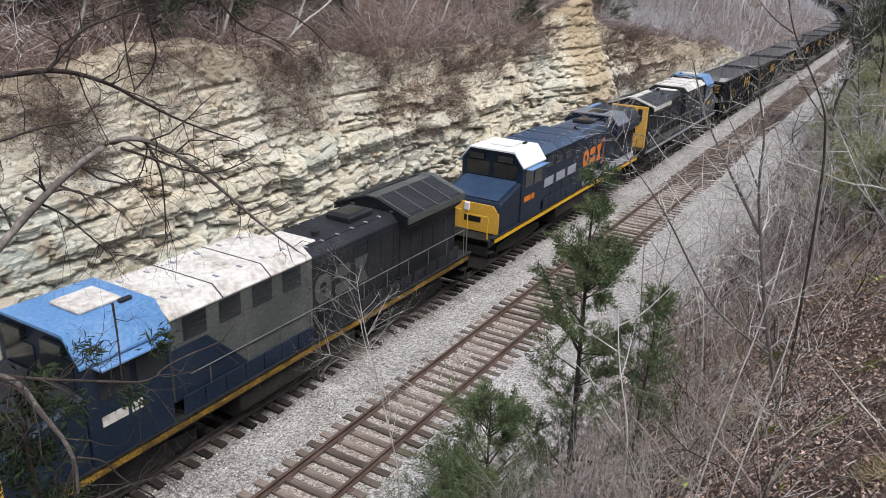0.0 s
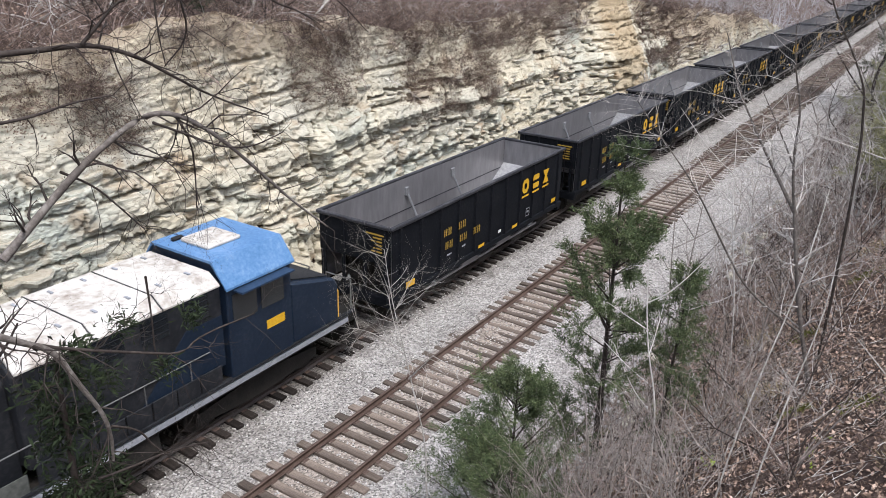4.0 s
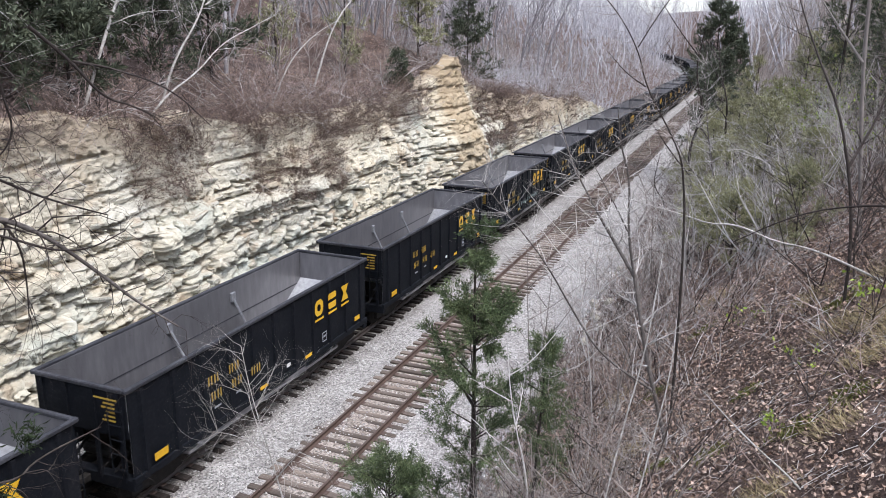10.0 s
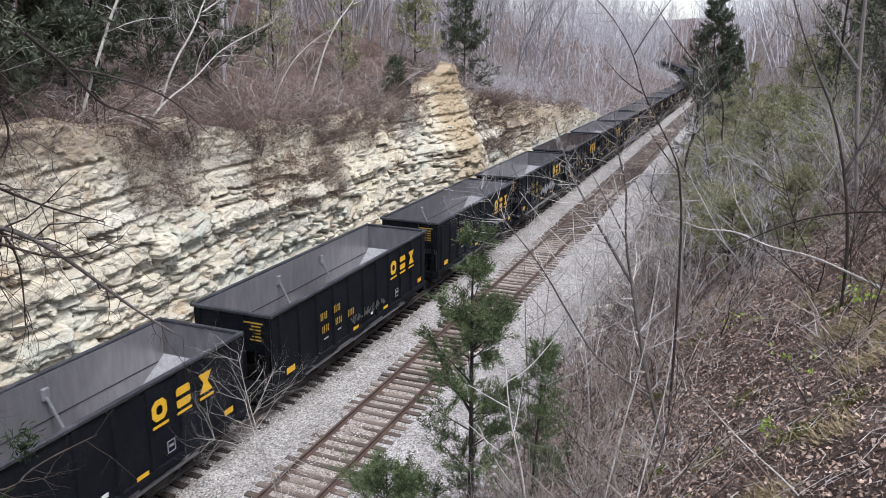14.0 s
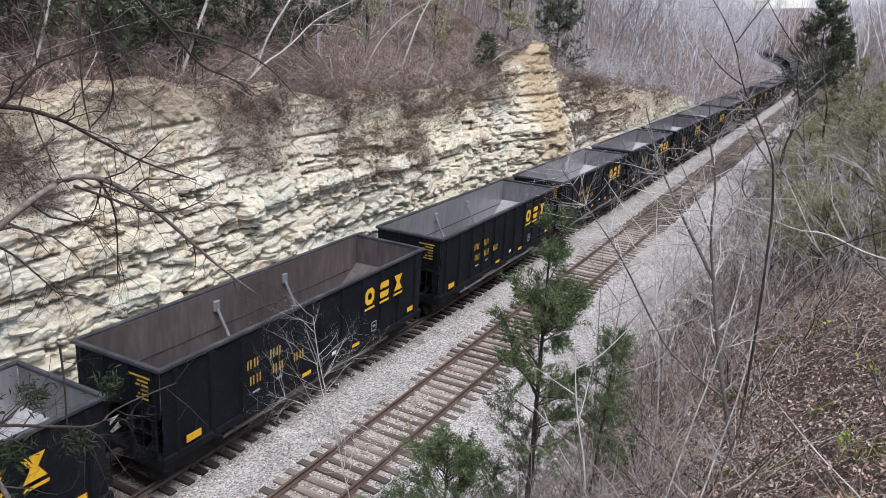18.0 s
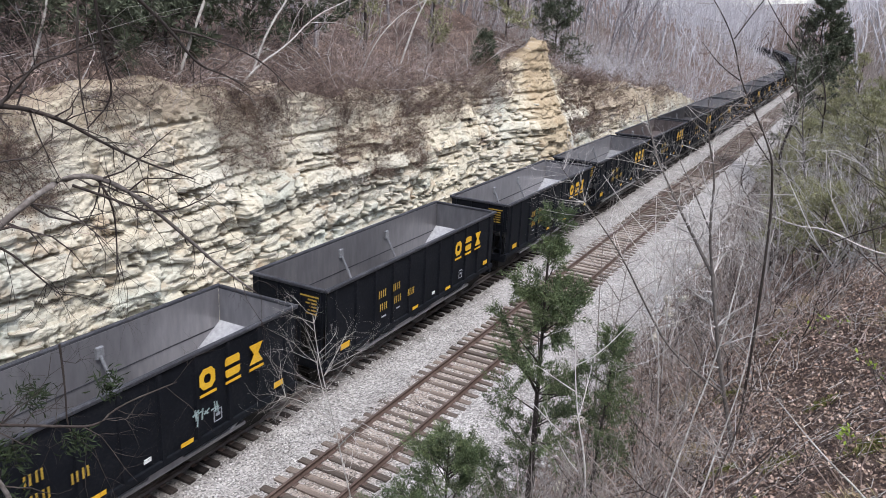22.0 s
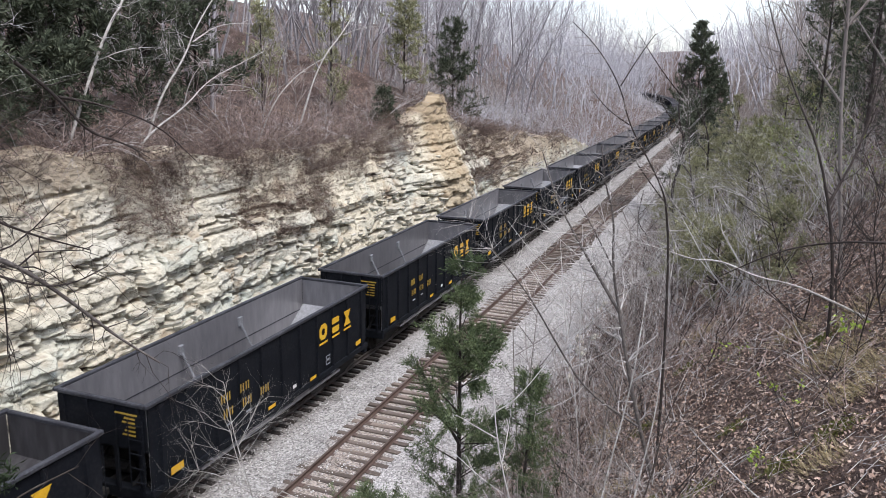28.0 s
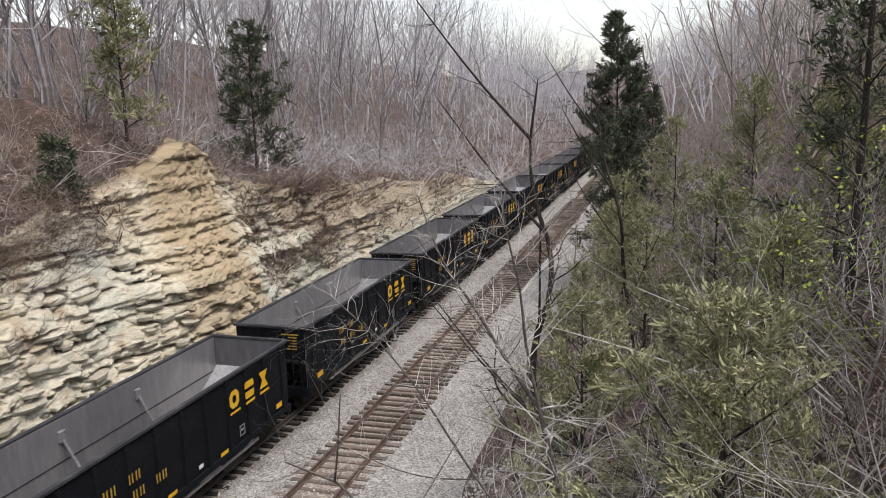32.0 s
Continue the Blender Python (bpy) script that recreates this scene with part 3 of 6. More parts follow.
def rock_mesh():
    ys = np.concatenate([np.arange(-14, 6, 0.16), np.arange(6, 44, 0.055), np.arange(44, 70, 0.085), np.arange(70, 112, 0.16)])
    rows = 210
    v = np.linspace(0, 1, rows)[:, None]
    y = np.broadcast_to(ys, (rows, len(ys))).copy()
    z = -0.7 + v * (rock_top(ys)[None] + 0.9)
    d = strata(y, z)
    facets = cells(y + 0.1 * np.sin(z * 7), z, 0.37, 0.29, 93)
    rough = lumps(y * 2, z * 3, 1.0, 33) * 0.03 + 0.035 * facets[..., 0] + 0.015 * cells(y, z, 0.14, 0.11, 94)[..., 1] + np.random.default_rng(3).normal(0, 0.012, y.shape)
    calm = np.clip(0.95 + 0.5 * lumps(y, z * 1.4, 3.2, 37) - 0.45 * np.clip(z - 4.4, 0, 1.5) - 0.25 * np.exp(-((y - 53.2) / 3.2) ** 4), 0.22, 1.15)
    rib = np.exp(-np.abs((y - 53.2) / 3.0) ** 4) * np.clip((z - 3.5) / 2, 0, 1)
    x = face_x(y, z) + d * calm * (1 - 0.55 * rib) + rough * (1 + 0.8 * rib)
    x = np.where(v > 0.985, x - 0.8, x)
    talus = np.clip(1.1 + 0.5 * lumps(y, y * 0, 3.0, 41) - z, 0, 2) * 0.55
    x = x + talus
    vv = np.stack([x, y, z], -1).reshape(-1, 3)
    n, m = rows, len(ys)
    i = (np.arange(n - 1)[:, None] * m + np.arange(m - 1)[None]).ravel()
    return mesh_of("rock_face", vv, np.stack([i, i + 1, i + m + 1, i + m], 1), M_ROCK)


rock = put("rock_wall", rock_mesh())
tagged(rock, "cream and grey-green bedded limestone cut with ledges", "rock wall", kind="structure")


def slab_mesh(rng):
    bm = bmesh.new()
    n = int(rng.integers(5, 8))
    prof = []
    for k in range(n):
        a = 2 * math.pi * k / n + rng.uniform(-0.25, 0.25)
        prof.append((math.cos(a) * rng.uniform(0.7, 1.0), math.sin(a) * rng.uniform(0.7, 1.0)))
    lo = [bm.verts.new((px * 0.86, py * 0.86, -0.5)) for px, py in prof]
    mid = [bm.verts.new((px * rng.uniform(0.95, 1.05), py, rng.uniform(0.1, 0.3))) for px, py in prof]
    hi = [bm.verts.new((px * 0.88, py * 0.88, 0.5 + rng.uniform(-0.1, 0.1))) for px, py in prof]
    for a, b in ((lo, mid), (mid, hi)):
        for k in range(n):
            bm.faces.new((a[k], a[(k + 1) % n], b[(k + 1) % n], b[k]))
    bm.faces.new(hi)
    bm.faces.new(lo[::-1])
    me = bpy.data.meshes.new("stone")
    bm.to_mesh(me)
    bm.free()
    me.materials.append(M_SLAB)
    return me


def slabs(count):
    rng = np.random.default_rng(12)
    meshes = [slab_mesh(rng) for _ in range(10)]
    for k in range(count):
        y = rng.uniform(9, 52)
        z = rng.uniform(0.8, min(6.2, rock_top(y) - 1.8)) if k % 3 else rng.uniform(1.0, 4.5)
        s = rng.uniform(0.25, 0.62)
        x = float(face_x(np.array(y), np.array(z))) + rng.uniform(-0.25, -0.05)
        m = pose(x, y, z, rng.normal(0, 5), rng.normal(6, 5), rng.uniform(-25, 25)) @ Matrix.Diagonal((s * 0.8, s * rng.uniform(0.9, 1.7), rng.uniform(0.09, 0.24), 1))
        put("stone", meshes[k % 10], rock, at=m)


# ------------------------------------------------------------------ tracks
RAIL_PROFILE = [(-0.07, -0.17), (0.07, -0.17), (0.07, -0.15), (0.012, -0.13), (0.012, -0.045), (0.036, -0.03), (0.036, 0.0), (-0.036, 0.0), (-0.036, -0.03), (-0.012, -0.045), (-0.012, -0.13), (-0.07, -0.15)]


def rail_mesh(off, mat):
    ys = np.concatenate([[-300.0, -100.0], np.arange(-20, 171, 10.0), np.arange(180, 900, 10.0)])
    n = len(RAIL_PROFILE)
    v = np.array([[(centre(y) + off + px, y, pz) for px, pz in RAIL_PROFILE] for y in ys], dtype=float).reshape(-1, 3)
    f = [(i * n + k, i * n + (k + 1) % n, (i + 1) * n + (k + 1) % n, (i + 1) * n + k) for i in range(len(ys) - 1) for k in range(n)]
    return mesh_of("rail", v, np.array(f), mat)


def tie_mesh(rng, wood):
    bm = boxed(-1.3, 1.3, -0.115, 0.115, -0.36, -0.172, 0.012)
    for v in bm.verts:
        v.co += Vector((rng.normal(0, 0.02), rng.normal(0, 0.006), rng.normal(0, 0.006)))
    me = bpy.data.meshes.new("tie")
    bm.to_mesh(me)
    bm.free()
    me.materials.append(wood)
    return me


def lay_track(off, mat, label, seed, wood):
    rng = np.random.default_rng(seed)
    track = tagged(new("railway_track"), label, "railway track", kind="structure")
    for side in (-0.752, 0.752):
        put("rail", rail_mesh(off + side, mat), track)
    plate = mesh_of("tie_plate", *plate_geo(), M_RUST)
    kinds = [tie_mesh(rng, wood) for _ in range(6)]
    y = 3.0
    far = [(off, 2.49 - 0.51 * k) for k in range(120)]
    for k in range(780):
        x = float(centre(y)) + off
        if k < 300:
            t = put("tie", kinds[k % 6], track, at=pose(x + rng.normal(0, 0.04), y + rng.normal(0, 0.03), rng.normal(0, 0.008), 0, 0, rng.normal(0, 0.9)))
            if k < 45:
                for s in (-0.752, 0.752):
                    put("tie_plate", plate, t, at=pose(s, 0, 0))
        else:
            far.append((x, y))
        y += 0.51 + rng.normal(0, 0.012)
    corner = np.array([(sx * 1.3, sy * 0.115, sz) for sz in (-0.36, -0.172) for sx, sy in ((-1, -1), (1, -1), (1, 1), (-1, 1))])
    quad = np.array([(4, 5, 6, 7), (0, 1, 5, 4), (1, 2, 6, 5), (2, 3, 7, 6), (3, 0, 4, 7)])
    v = np.concatenate([corner + np.array([x, y, 0]) for x, y in far])
    f = np.concatenate([quad + 8 * i for i in range(len(far))])
    tagged(put("tie_row", mesh_of("tie_row", v, f, M_TIES), track), kind="stuff")
    return track


def plate_geo():
    v = [(-0.17, -0.09, -0.172), (0.17, -0.09, -0.172), (0.17, 0.09, -0.172), (-0.17, 0.09, -0.172), (-0.16, -0.08, -0.155), (0.16, -0.08, -0.155), (0.16, 0.08, -0.155), (-0.16, 0.08, -0.155)]
    return v, [(4, 5, 6, 7), (0, 1, 5, 4), (1, 2, 6, 5), (2, 3, 7, 6), (3, 0, 4, 7)]


# ------------------------------------------------------------------ the train
CAR, PITCH, HALF = 12.75, 14.15, 1.58


def truck(parent, y, axles, r):
    """Bogie: two side frames, a bolster, axles with wheels."""
    run = (len(axles) - 1) and (axles[-1] - axles[0]) / 2
    bolster = part("truck_bolster", boxed(-1.0, 1.0, y - 0.2, y + 0.2, r - 0.05, r + 0.42, 0.02), M_UNDER, parent)
    for s in (-1, 1):
        prof = [(y + axles[0] - 0.3, r + 0.18), (y + axles[0] - 0.3, r - 0.12), (y + axles[0] + 0.3, r - 0.16), (y - 0.35, r - 0.28), (y + 0.35, r - 0.28), (y + axles[-1] - 0.3, r - 0.16), (y + axles[-1] + 0.3, r - 0.12), (y + axles[-1] + 0.3, r + 0.18), (y + 0.5, r + 0.34), (y - 0.5, r + 0.34)]
        part("truck_side_frame", prism(prof, s * 1.02 - 0.07, s * 1.02 + 0.07, "x"), M_UNDER, bolster)
    for a in axles:
        bm = rods(((-0.95, y + a, r), (0.95, y + a, r)), r=0.08, sides=8)
        for s in (-1, 1):
            bmesh.ops.create_cone(bm, cap_ends=True, segments=18, radius1=r, radius2=r, depth=0.13, matrix=pose(s * 0.76, y + a, r, 0, 90, 0))
        part("wheelset", bm, M_UNDER, bolster)


def coupler(parent, y, s):
    bm = boxed(-0.1, 0.1, min(y, y + s * 0.65), max(y, y + s * 0.65), 0.75, 0.95, 0.02)
    box(bm, -0.17, 0.17, min(y + s * 0.45, y + s * 0.72), max(y + s * 0.45, y + s * 0.72), 0.68, 1.0, 0.04)
    part("coupler", bm, M_UNDER, parent)


def plain_mark(name, y0, y1, z0, z1, x, mat, parent, shape="bar"):
    """A plain patch of paint in place of a letter: a bar, a ring, twin bars or an hourglass."""
    bm = bmesh.new()
    t, w, h = 0.004, y1 - y0, z1 - z0
    def poly(pts):
        bm.faces.new([bm.verts.new((x + t, y0 + p * w, z0 + q * h)) for p, q in pts])
    if shape == "bar":
        box(bm, x, x + t, y0, y1, z0, z1)
    elif shape == "ring":
        out = [(0.25, 0), (0.75, 0), (1, 0.25), (1, 0.75), (0.75, 1), (0.25, 1), (0, 0.75), (0, 0.25)]
        inn = [(0.5 + (p - 0.5) * 0.42, 0.5 + (q - 0.5) * 0.42) for p, q in out]
        for i in range(8):
            j = (i + 1) % 8
            poly([out[i], out[j], inn[j], inn[i]])
    elif shape == "twin":
        poly([(0.1, 0), (0.9, 0), (1, 0.12), (1, 0.4), (0, 0.4), (0, 0.12)])
        poly([(0, 0.6), (1, 0.6), (1, 0.88), (0.9, 1), (0.1, 1), (0, 0.88)])
    else:
        poly([(0, 0), (1, 0), (0.66, 0.5), (0.34, 0.5)])
        poly([(0.34, 0.5), (0.66, 0.5), (1, 1), (0, 1)])
    part(name, bm, mat, parent)


def hopper_car():
    car = new("hopper_car")
    L, W, Z0, Z1 = CAR, HALF, 1.05, 3.52
    for s in (-1, 1):
        part("side_sheet", boxed(s * (W - 0.11) - 0.012, s * (W - 0.11) + 0.012, 0.12, L - 0.12, Z0, Z1 - 0.05), M_BLACK, car, "black outer side sheet")
        part("inner_lining", boxed(s * (W - 0.145) - 0.012, s * (W - 0.145) + 0.012, 0.14, L - 0.14, 1.0, Z1 - 0.06), M_INNER, car, "grey scoured inner lining")
        part("lining_seam", boxed(s * (W - 0.165) - 0.008, s * (W - 0.165) + 0.008, 0.2, L - 0.2, 2.2, 2.235), M_RIM, car)
        part("side_sill", boxed(s * (W - 0.08) - 0.06, s * (W - 0.08) + 0.06, 0.05, L - 0.05, Z0 - 0.14, Z0 + 0.06, 0.015), M_BLACK, car)
    stake = None
    for s in (-1, 1):
        for k in range(11):
            y = 0.55 + k * (L - 1.1) / 10
            if stake is None:
                stake_bm = bmesh.new()
                pr = [(-0.08, 0.0), (-0.05, 0.085), (0.05, 0.085), (0.08, 0.0)]
                lo = [stake_bm.verts.new((b, a, Z0)) for a, b in pr]
                hi = [stake_bm.verts.new((b * 0.8, a, Z1 - 0.12)) for a, b in pr]
                stake_bm.faces.new(lo[::-1])
                stake_bm.faces.new(hi)
                for i in range(4):
                    stake_bm.faces.new((lo[i], lo[(i + 1) % 4], hi[(i + 1) % 4], hi[i]))
                bmesh.ops.recalc_face_normals(stake_bm, faces=stake_bm.faces)
                stake = bpy.data.meshes.new("side_stake")
                stake_bm.to_mesh(stake)
                stake_bm.free()
                stake.materials.append(M_BLACK)
            put("side_stake", stake, car, at=pose(s * (W - 0.098), y, 0, 0, 0, 0 if s > 0 else 180))
    for s in (-1, 1):
        part("top_rail", boxed(s * (W - 0.075) - 0.065, s * (W - 0.075) + 0.065, 0.0, L, Z1 - 0.09, Z1 + 0.03, 0.025), M_RIM, car, "grimy top rail")
    for y in (0.0, L - 0.13):
        part("end_rail", boxed(-W + 0.15, W - 0.15, y, y + 0.13, Z1 - 0.095, Z1 + 0.025, 0.025), M_RIM, car)
    for y, d in ((0.06, 1), (L - 0.06, -1)):
        part("end_sheet", boxed(-W + 0.12, W - 0.12, min(y, y + d * 0.03), max(y, y + d * 0.03), 2.2, Z1 - 0.08), M_BLACK, car)
        part("end_lining", boxed(-W + 0.15, W - 0.15, min(y + d * 0.035, y + d * 0.06), max(y + d * 0.035, y + d * 0.06), 2.3, Z1 - 0.08), M_INNER, car)
        slope = [(y + d * 0.04, 2.4), (y + d * 0.04, 2.34), (y + d * 2.75, 0.62), (y + d * 2.75, 0.70)]
        part("slope_sheet", prism(slope, -W + 0.16, W - 0.16, "x"), M_SLOPE, car, "bright worn slope sheet")
        for x in (-1.25, -0.45, 0.45, 1.25):
            part("end_post", boxed(x - 0.05, x + 0.05, min(y - d * 0.05, y + d * 0.02), max(y - d * 0.05, y + d * 0.02), 0.95, Z1 - 0.1), M_BLACK, car)
        part("end_sill", boxed(-W + 0.05, W - 0.05, min(y - d * 0.02, y + d * 0.25), max(y - d * 0.02, y + d * 0.25), 0.72, 1.05, 0.02), M_BLACK, car)
        part("ladder", rods(*[((0.95, y - d * 0.09, z), (1.42, y - d * 0.09, z)) for z in (1.35, 1.75, 2.15, 2.55, 2.95)], ((0.95, y - d * 0.09, 1.2), (0.95, y - d * 0.09, 3.1)), ((1.42, y - d * 0.09, 1.2), (1.42, y - d * 0.09, 3.1)), r=0.016), M_BLACK, car)
        coupler(car, y - d * 0.02, -d)
        # made-up dark plate in the open car end, standing in for shade
        part("shade_plate", boxed(-W + 0.2, W - 0.2, min(y + d * 1.2, y + d * 1.24), max(y + d * 1.2, y + d * 1.24), 0.85, 1.6), M_UNDER, car)
        part("brake_cylinder", rods(((-0.55, y + d * 0.55, 1.3), (0.35, y + d * 0.55, 1.3)), r=0.16, sides=12), M_UNDER, car)
        for x in (-0.75, 0.75):
            part("bay_strut", rods(((x, y + d * 0.12, 1.0), (x, y + d * 1.1, 1.62)), r=0.05, sides=6), M_UNDER, car)
    # floor humps and chutes
    for k in range(3):
        y0 = 2.45 + k * 2.64
        part("chute", prism([(y0, 1.0), (y0 + 0.95, 0.38), (y0 + 1.65, 0.38), (y0 + 2.6, 1.0)], -1.35, 1.35, "x"), M_UNDER, car)
        if k:
            part("cross_ridge", prism([(y0 - 0.62, 0.72), (y0 - 0.02, 1.35), (y0 + 0.58, 0.72)], -W + 0.16, W - 0.16, "x"), M_INNER, car)
    part("hopper_floor", boxed(-W + 0.16, W - 0.16, 2.2, L - 2.2, 0.62, 0.72), M_INNER, car)
    for y in (4.95, 8.2):
        for s in (-1, 1):
            bm = rods(((s * (W - 0.17), y, 2.95), (s * 0.55, y + 0.15, 1.1)), r=0.045, sides=8)
            box(bm, s * (W - 0.19) - 0.05, s * (W - 0.19) + 0.05, y - 0.12, y + 0.12, 2.78, 3.12, 0.02)
            part("cross_brace", bm, M_BRACE, car, "scuffed pale diagonal brace")
    for y in (1.55, L - 1.55):
        truck(car, y, (-0.9, 0.9), 0.45)
    part("centre_sill", boxed(-0.2, 0.2, 0.2, L - 0.2, 0.72, 1.0), M_UNDER, car)
    # paint marks on the side that is seen, and on the leading end
    x = W + 0.0
    for k in range(3):
        y0 = L - 4.0 + k * 0.92
        plain_mark("maker_mark", y0, y0 + 0.55, 2.42, 3.0, x, M_YELLOW, car, ("ring", "twin", "hourglass")[k])
        plain_mark("underline_mark", y0, y0 + 0.58, 2.24, 2.32, x, M_YELLOW, car)
    for j, z in enumerate((2.35, 1.85)):
        for k in range(3 if j else 2):
            y0 = 3.0 + k * 0.95 + 0.1 * j
            bm = bmesh.new()
            for i in range(4):
                a = y0 + (i // 2) * 0.27 + (i % 2) * 0.12
                box(bm, x, x + 0.004, a, a + 0.05, z, z + 0.27)
            part("number_bar", bm, M_OCHRE, car)
    plain_mark("data_bar", 3.2, 3.5, 1.58, 1.64, x, M_BAND, car)
    plain_mark("data_bar", 4.2, 4.45, 1.6, 1.66, x, M_BAND, car)
    for y0 in (5.4, 8.05):
        plain_mark("reflector", y0, y0 + 0.42, 1.16, 1.28, x, M_YELLOW, car)
    plain_mark("reflector", 0.75, 1.25, 1.25, 1.46, x, M_YELLOW, car)
    plain_mark("reflector", L - 1.15, L - 0.75, 1.3, 1.48, x, M_YELLOW, car)
    plain_mark("stencil_panel", 6.9, 7.12, 1.32, 1.44, x, M_WHITE, car)
    bm = bmesh.new()
    for a, b, c, d in ((9.2, 9.23, 1.35, 1.7), (9.47, 9.5, 1.35, 1.7), (9.23, 9.47, 1.67, 1.7), (9.23, 9.47, 1.35, 1.38), (9.27, 9.43, 1.5, 1.58)):
        box(bm, x, x + 0.004, a, b, c, d)
    part("stencil_frame", bm, M_BAND, car)
    bm = bmesh.new()
    for k in range(6):
        w = 0.72 if k == 0 else 0.36 + 0.07 * (k % 3)
        box(bm, 1.25 - w, 1.25 if k == 0 else 1.17, -0.004, 0.0, 3.2 - k * 0.115, 3.25 - k * 0.115)
    part("end_stencil", bm, M_OCHRE, car)
    return tagged(car, "black open-top coal hopper car, empty, with yellow marks", "rail car", "hopper cars of the train")


def locomotive(look_of):
    """Wide-cab road diesel; local y runs from the cab's end to the radiator's end."""
    hood, top, cab_col, cab_top, nose, lower, end_col, rad = look_of["hood"], look_of["top"], look_of["cab"], look_of["cab_top"], look_of["nose"], look_of["lower"], look_of["end"], look_of["rad"]
    lo = new("locomotive")
    L = 19.6
    part("underframe", boxed(-1.45, 1.45, 0.0, L, 1.12, 1.42, 0.03), M_UNDER, lo)
    for s in (-1, 1):
        part("sill_stripe", boxed(s * 1.475 - 0.025, s * 1.475 + 0.025, 0.5, L - 0.3, 1.22, 1.38), look_of["stripe"], lo, "painted sill stripe")
        part("walkway_edge", boxed(s * 1.46 - 0.07, s * 1.46 + 0.07, 0.2, L - 0.1, 1.44, 1.5), M_DARK, lo)
    part("fuel_tank", prism([(-1.35, 1.1), (-1.4, 0.6), (-1.1, 0.3), (1.1, 0.3), (1.4, 0.6), (1.35, 1.1)], 7.2, 12.2, "y", 0.03), M_UNDER, lo)
    for y in (3.7, L - 3.7):
        truck(lo, y, (-1.9, 0.0, 1.9), 0.52)
    snout = part("nose", prism([(0.85, 1.44), (0.85, 2.55), (1.0, 2.8), (2.8, 3.3), (2.8, 1.44)], -1.46, 1.46, "x", 0.06), cab_col, lo, "painted wide nose")
    part("nose_front", prism([(-1.44, 1.46), (-1.44, 2.35), (-1.15, 2.68), (1.15, 2.68), (1.44, 2.35), (1.44, 1.46)], 0.825, 0.87, "y", 0.012), nose, snout, "yellow nose front")
    part("nose_deck", prism([(1.06, 2.84), (2.76, 3.31), (2.76, 3.33), (1.06, 2.86)], -1.25, 1.25, "x"), look_of["deck"], snout)
    part("nose_door", boxed(-0.95, -0.4, 0.81, 0.828, 1.5, 2.35, 0.008), nose, snout)
    cab = part("cab", prism([(-1.5, 1.44), (-1.5, 3.95), (-1.05, 4.5), (1.05, 4.5), (1.5, 3.95), (1.5, 1.44)], 2.8, 5.0, "y", 0.03), cab_col, lo)
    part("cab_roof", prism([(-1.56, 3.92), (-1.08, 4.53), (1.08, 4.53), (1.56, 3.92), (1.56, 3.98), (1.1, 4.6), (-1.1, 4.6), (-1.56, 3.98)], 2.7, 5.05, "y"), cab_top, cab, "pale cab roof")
    part("air_conditioner", boxed(-0.5, 0.55, 3.5, 4.6, 4.58, 4.7, 0.04), M_WHITE if cab_top is M_WHITE else look_of["patch"], cab, "pale roof unit")
    part("roof_horn", boxed(0.62, 0.74, 4.4, 4.75, 4.6, 4.7, 0.03), M_DARK, cab)
    part("nose_grab_iron", rods(((-1.0, 0.8, 1.5), (-1.0, 0.74, 2.3)), ((-1.0, 0.74, 2.3), (-0.3, 0.74, 2.3)), r=0.025), look_of["rail"], snout)
    for s in (-1, 1):
        part("hood_flank", prism([(5.12, 1.92), (7.6, 1.92), (6.2, 3.3), (5.12, 3.3)], s * 1.404 - 0.004, s * 1.404 + 0.004, "x"), cab_col, lo, "dark blue paint running back from the cab")
    for s in (-1, 1):
        for y0 in (3.1, 4.05):
            part("side_window", boxed(s * 1.505 - 0.01, s * 1.505 + 0.01, y0, y0 + 0.8, 3.0, 3.75), M_GLASS, cab)
        part("sun_shade", boxed(min(s * 1.5, s * 1.85), max(s * 1.5, s * 1.85), 3.0, 4.8, 3.84, 3.88), look_of["shade"], cab)
        part("front_window", boxed(s * 0.66 - 0.55, s * 0.66 + 0.55, 2.77, 2.8, 3.38, 4.0), M_GLASS, cab)
        part("number_board", boxed(s * 0.7 - 0.35, s * 0.7 + 0.35, 2.66, 2.8, 4.1, 4.36), M_GLASS, cab)
        plain_mark("number_bar", 3.1, 3.75, 2.35, 2.6, 1.5 if s > 0 else -1.505, look_of["mark"], lo)
    plain_mark("number_bar", 3.85, 4.15, 2.35, 2.6, 1.5, look_of["mark"], lo)
    # equipment hood, engine hood, radiator
    case = part("equipment_hood", prism([(-1.4, 1.9), (-1.4, 4.05), (-1.05, 4.3), (1.05, 4.3), (1.4, 4.05), (1.4, 1.9)], 5.1, 10.2, "y", 0.03), hood, lo)
    part("hood_roof", prism([(-1.43, 4.06), (-1.07, 4.33), (1.07, 4.33), (1.43, 4.06), (1.43, 4.1), (1.09, 4.37), (-1.09, 4.37), (-1.43, 4.1)], 5.12, 10.15, "y"), top, case, "hood roof, weathered pale or skylight-tinted blue")
    for y in (6.75, 8.45):
        part("roof_joint", prism([(-1.44, 4.07), (-1.08, 4.35), (1.08, 4.35), (1.44, 4.07), (1.44, 4.11), (1.1, 4.38), (-1.1, 4.38), (-1.44, 4.11)], y, y + 0.035, "y"), look_of["engine"], case)
    for s in (-1, 1):
        for k in range(6):
            part("roof_lug", boxed(s * 0.8 - 0.09, s * 0.8 + 0.09, 5.5 + k * 0.82, 5.56 + k * 0.82, 4.37, 4.4), M_BAND, case)
    hw = 1.26 if look_of["flat"] else 1.12
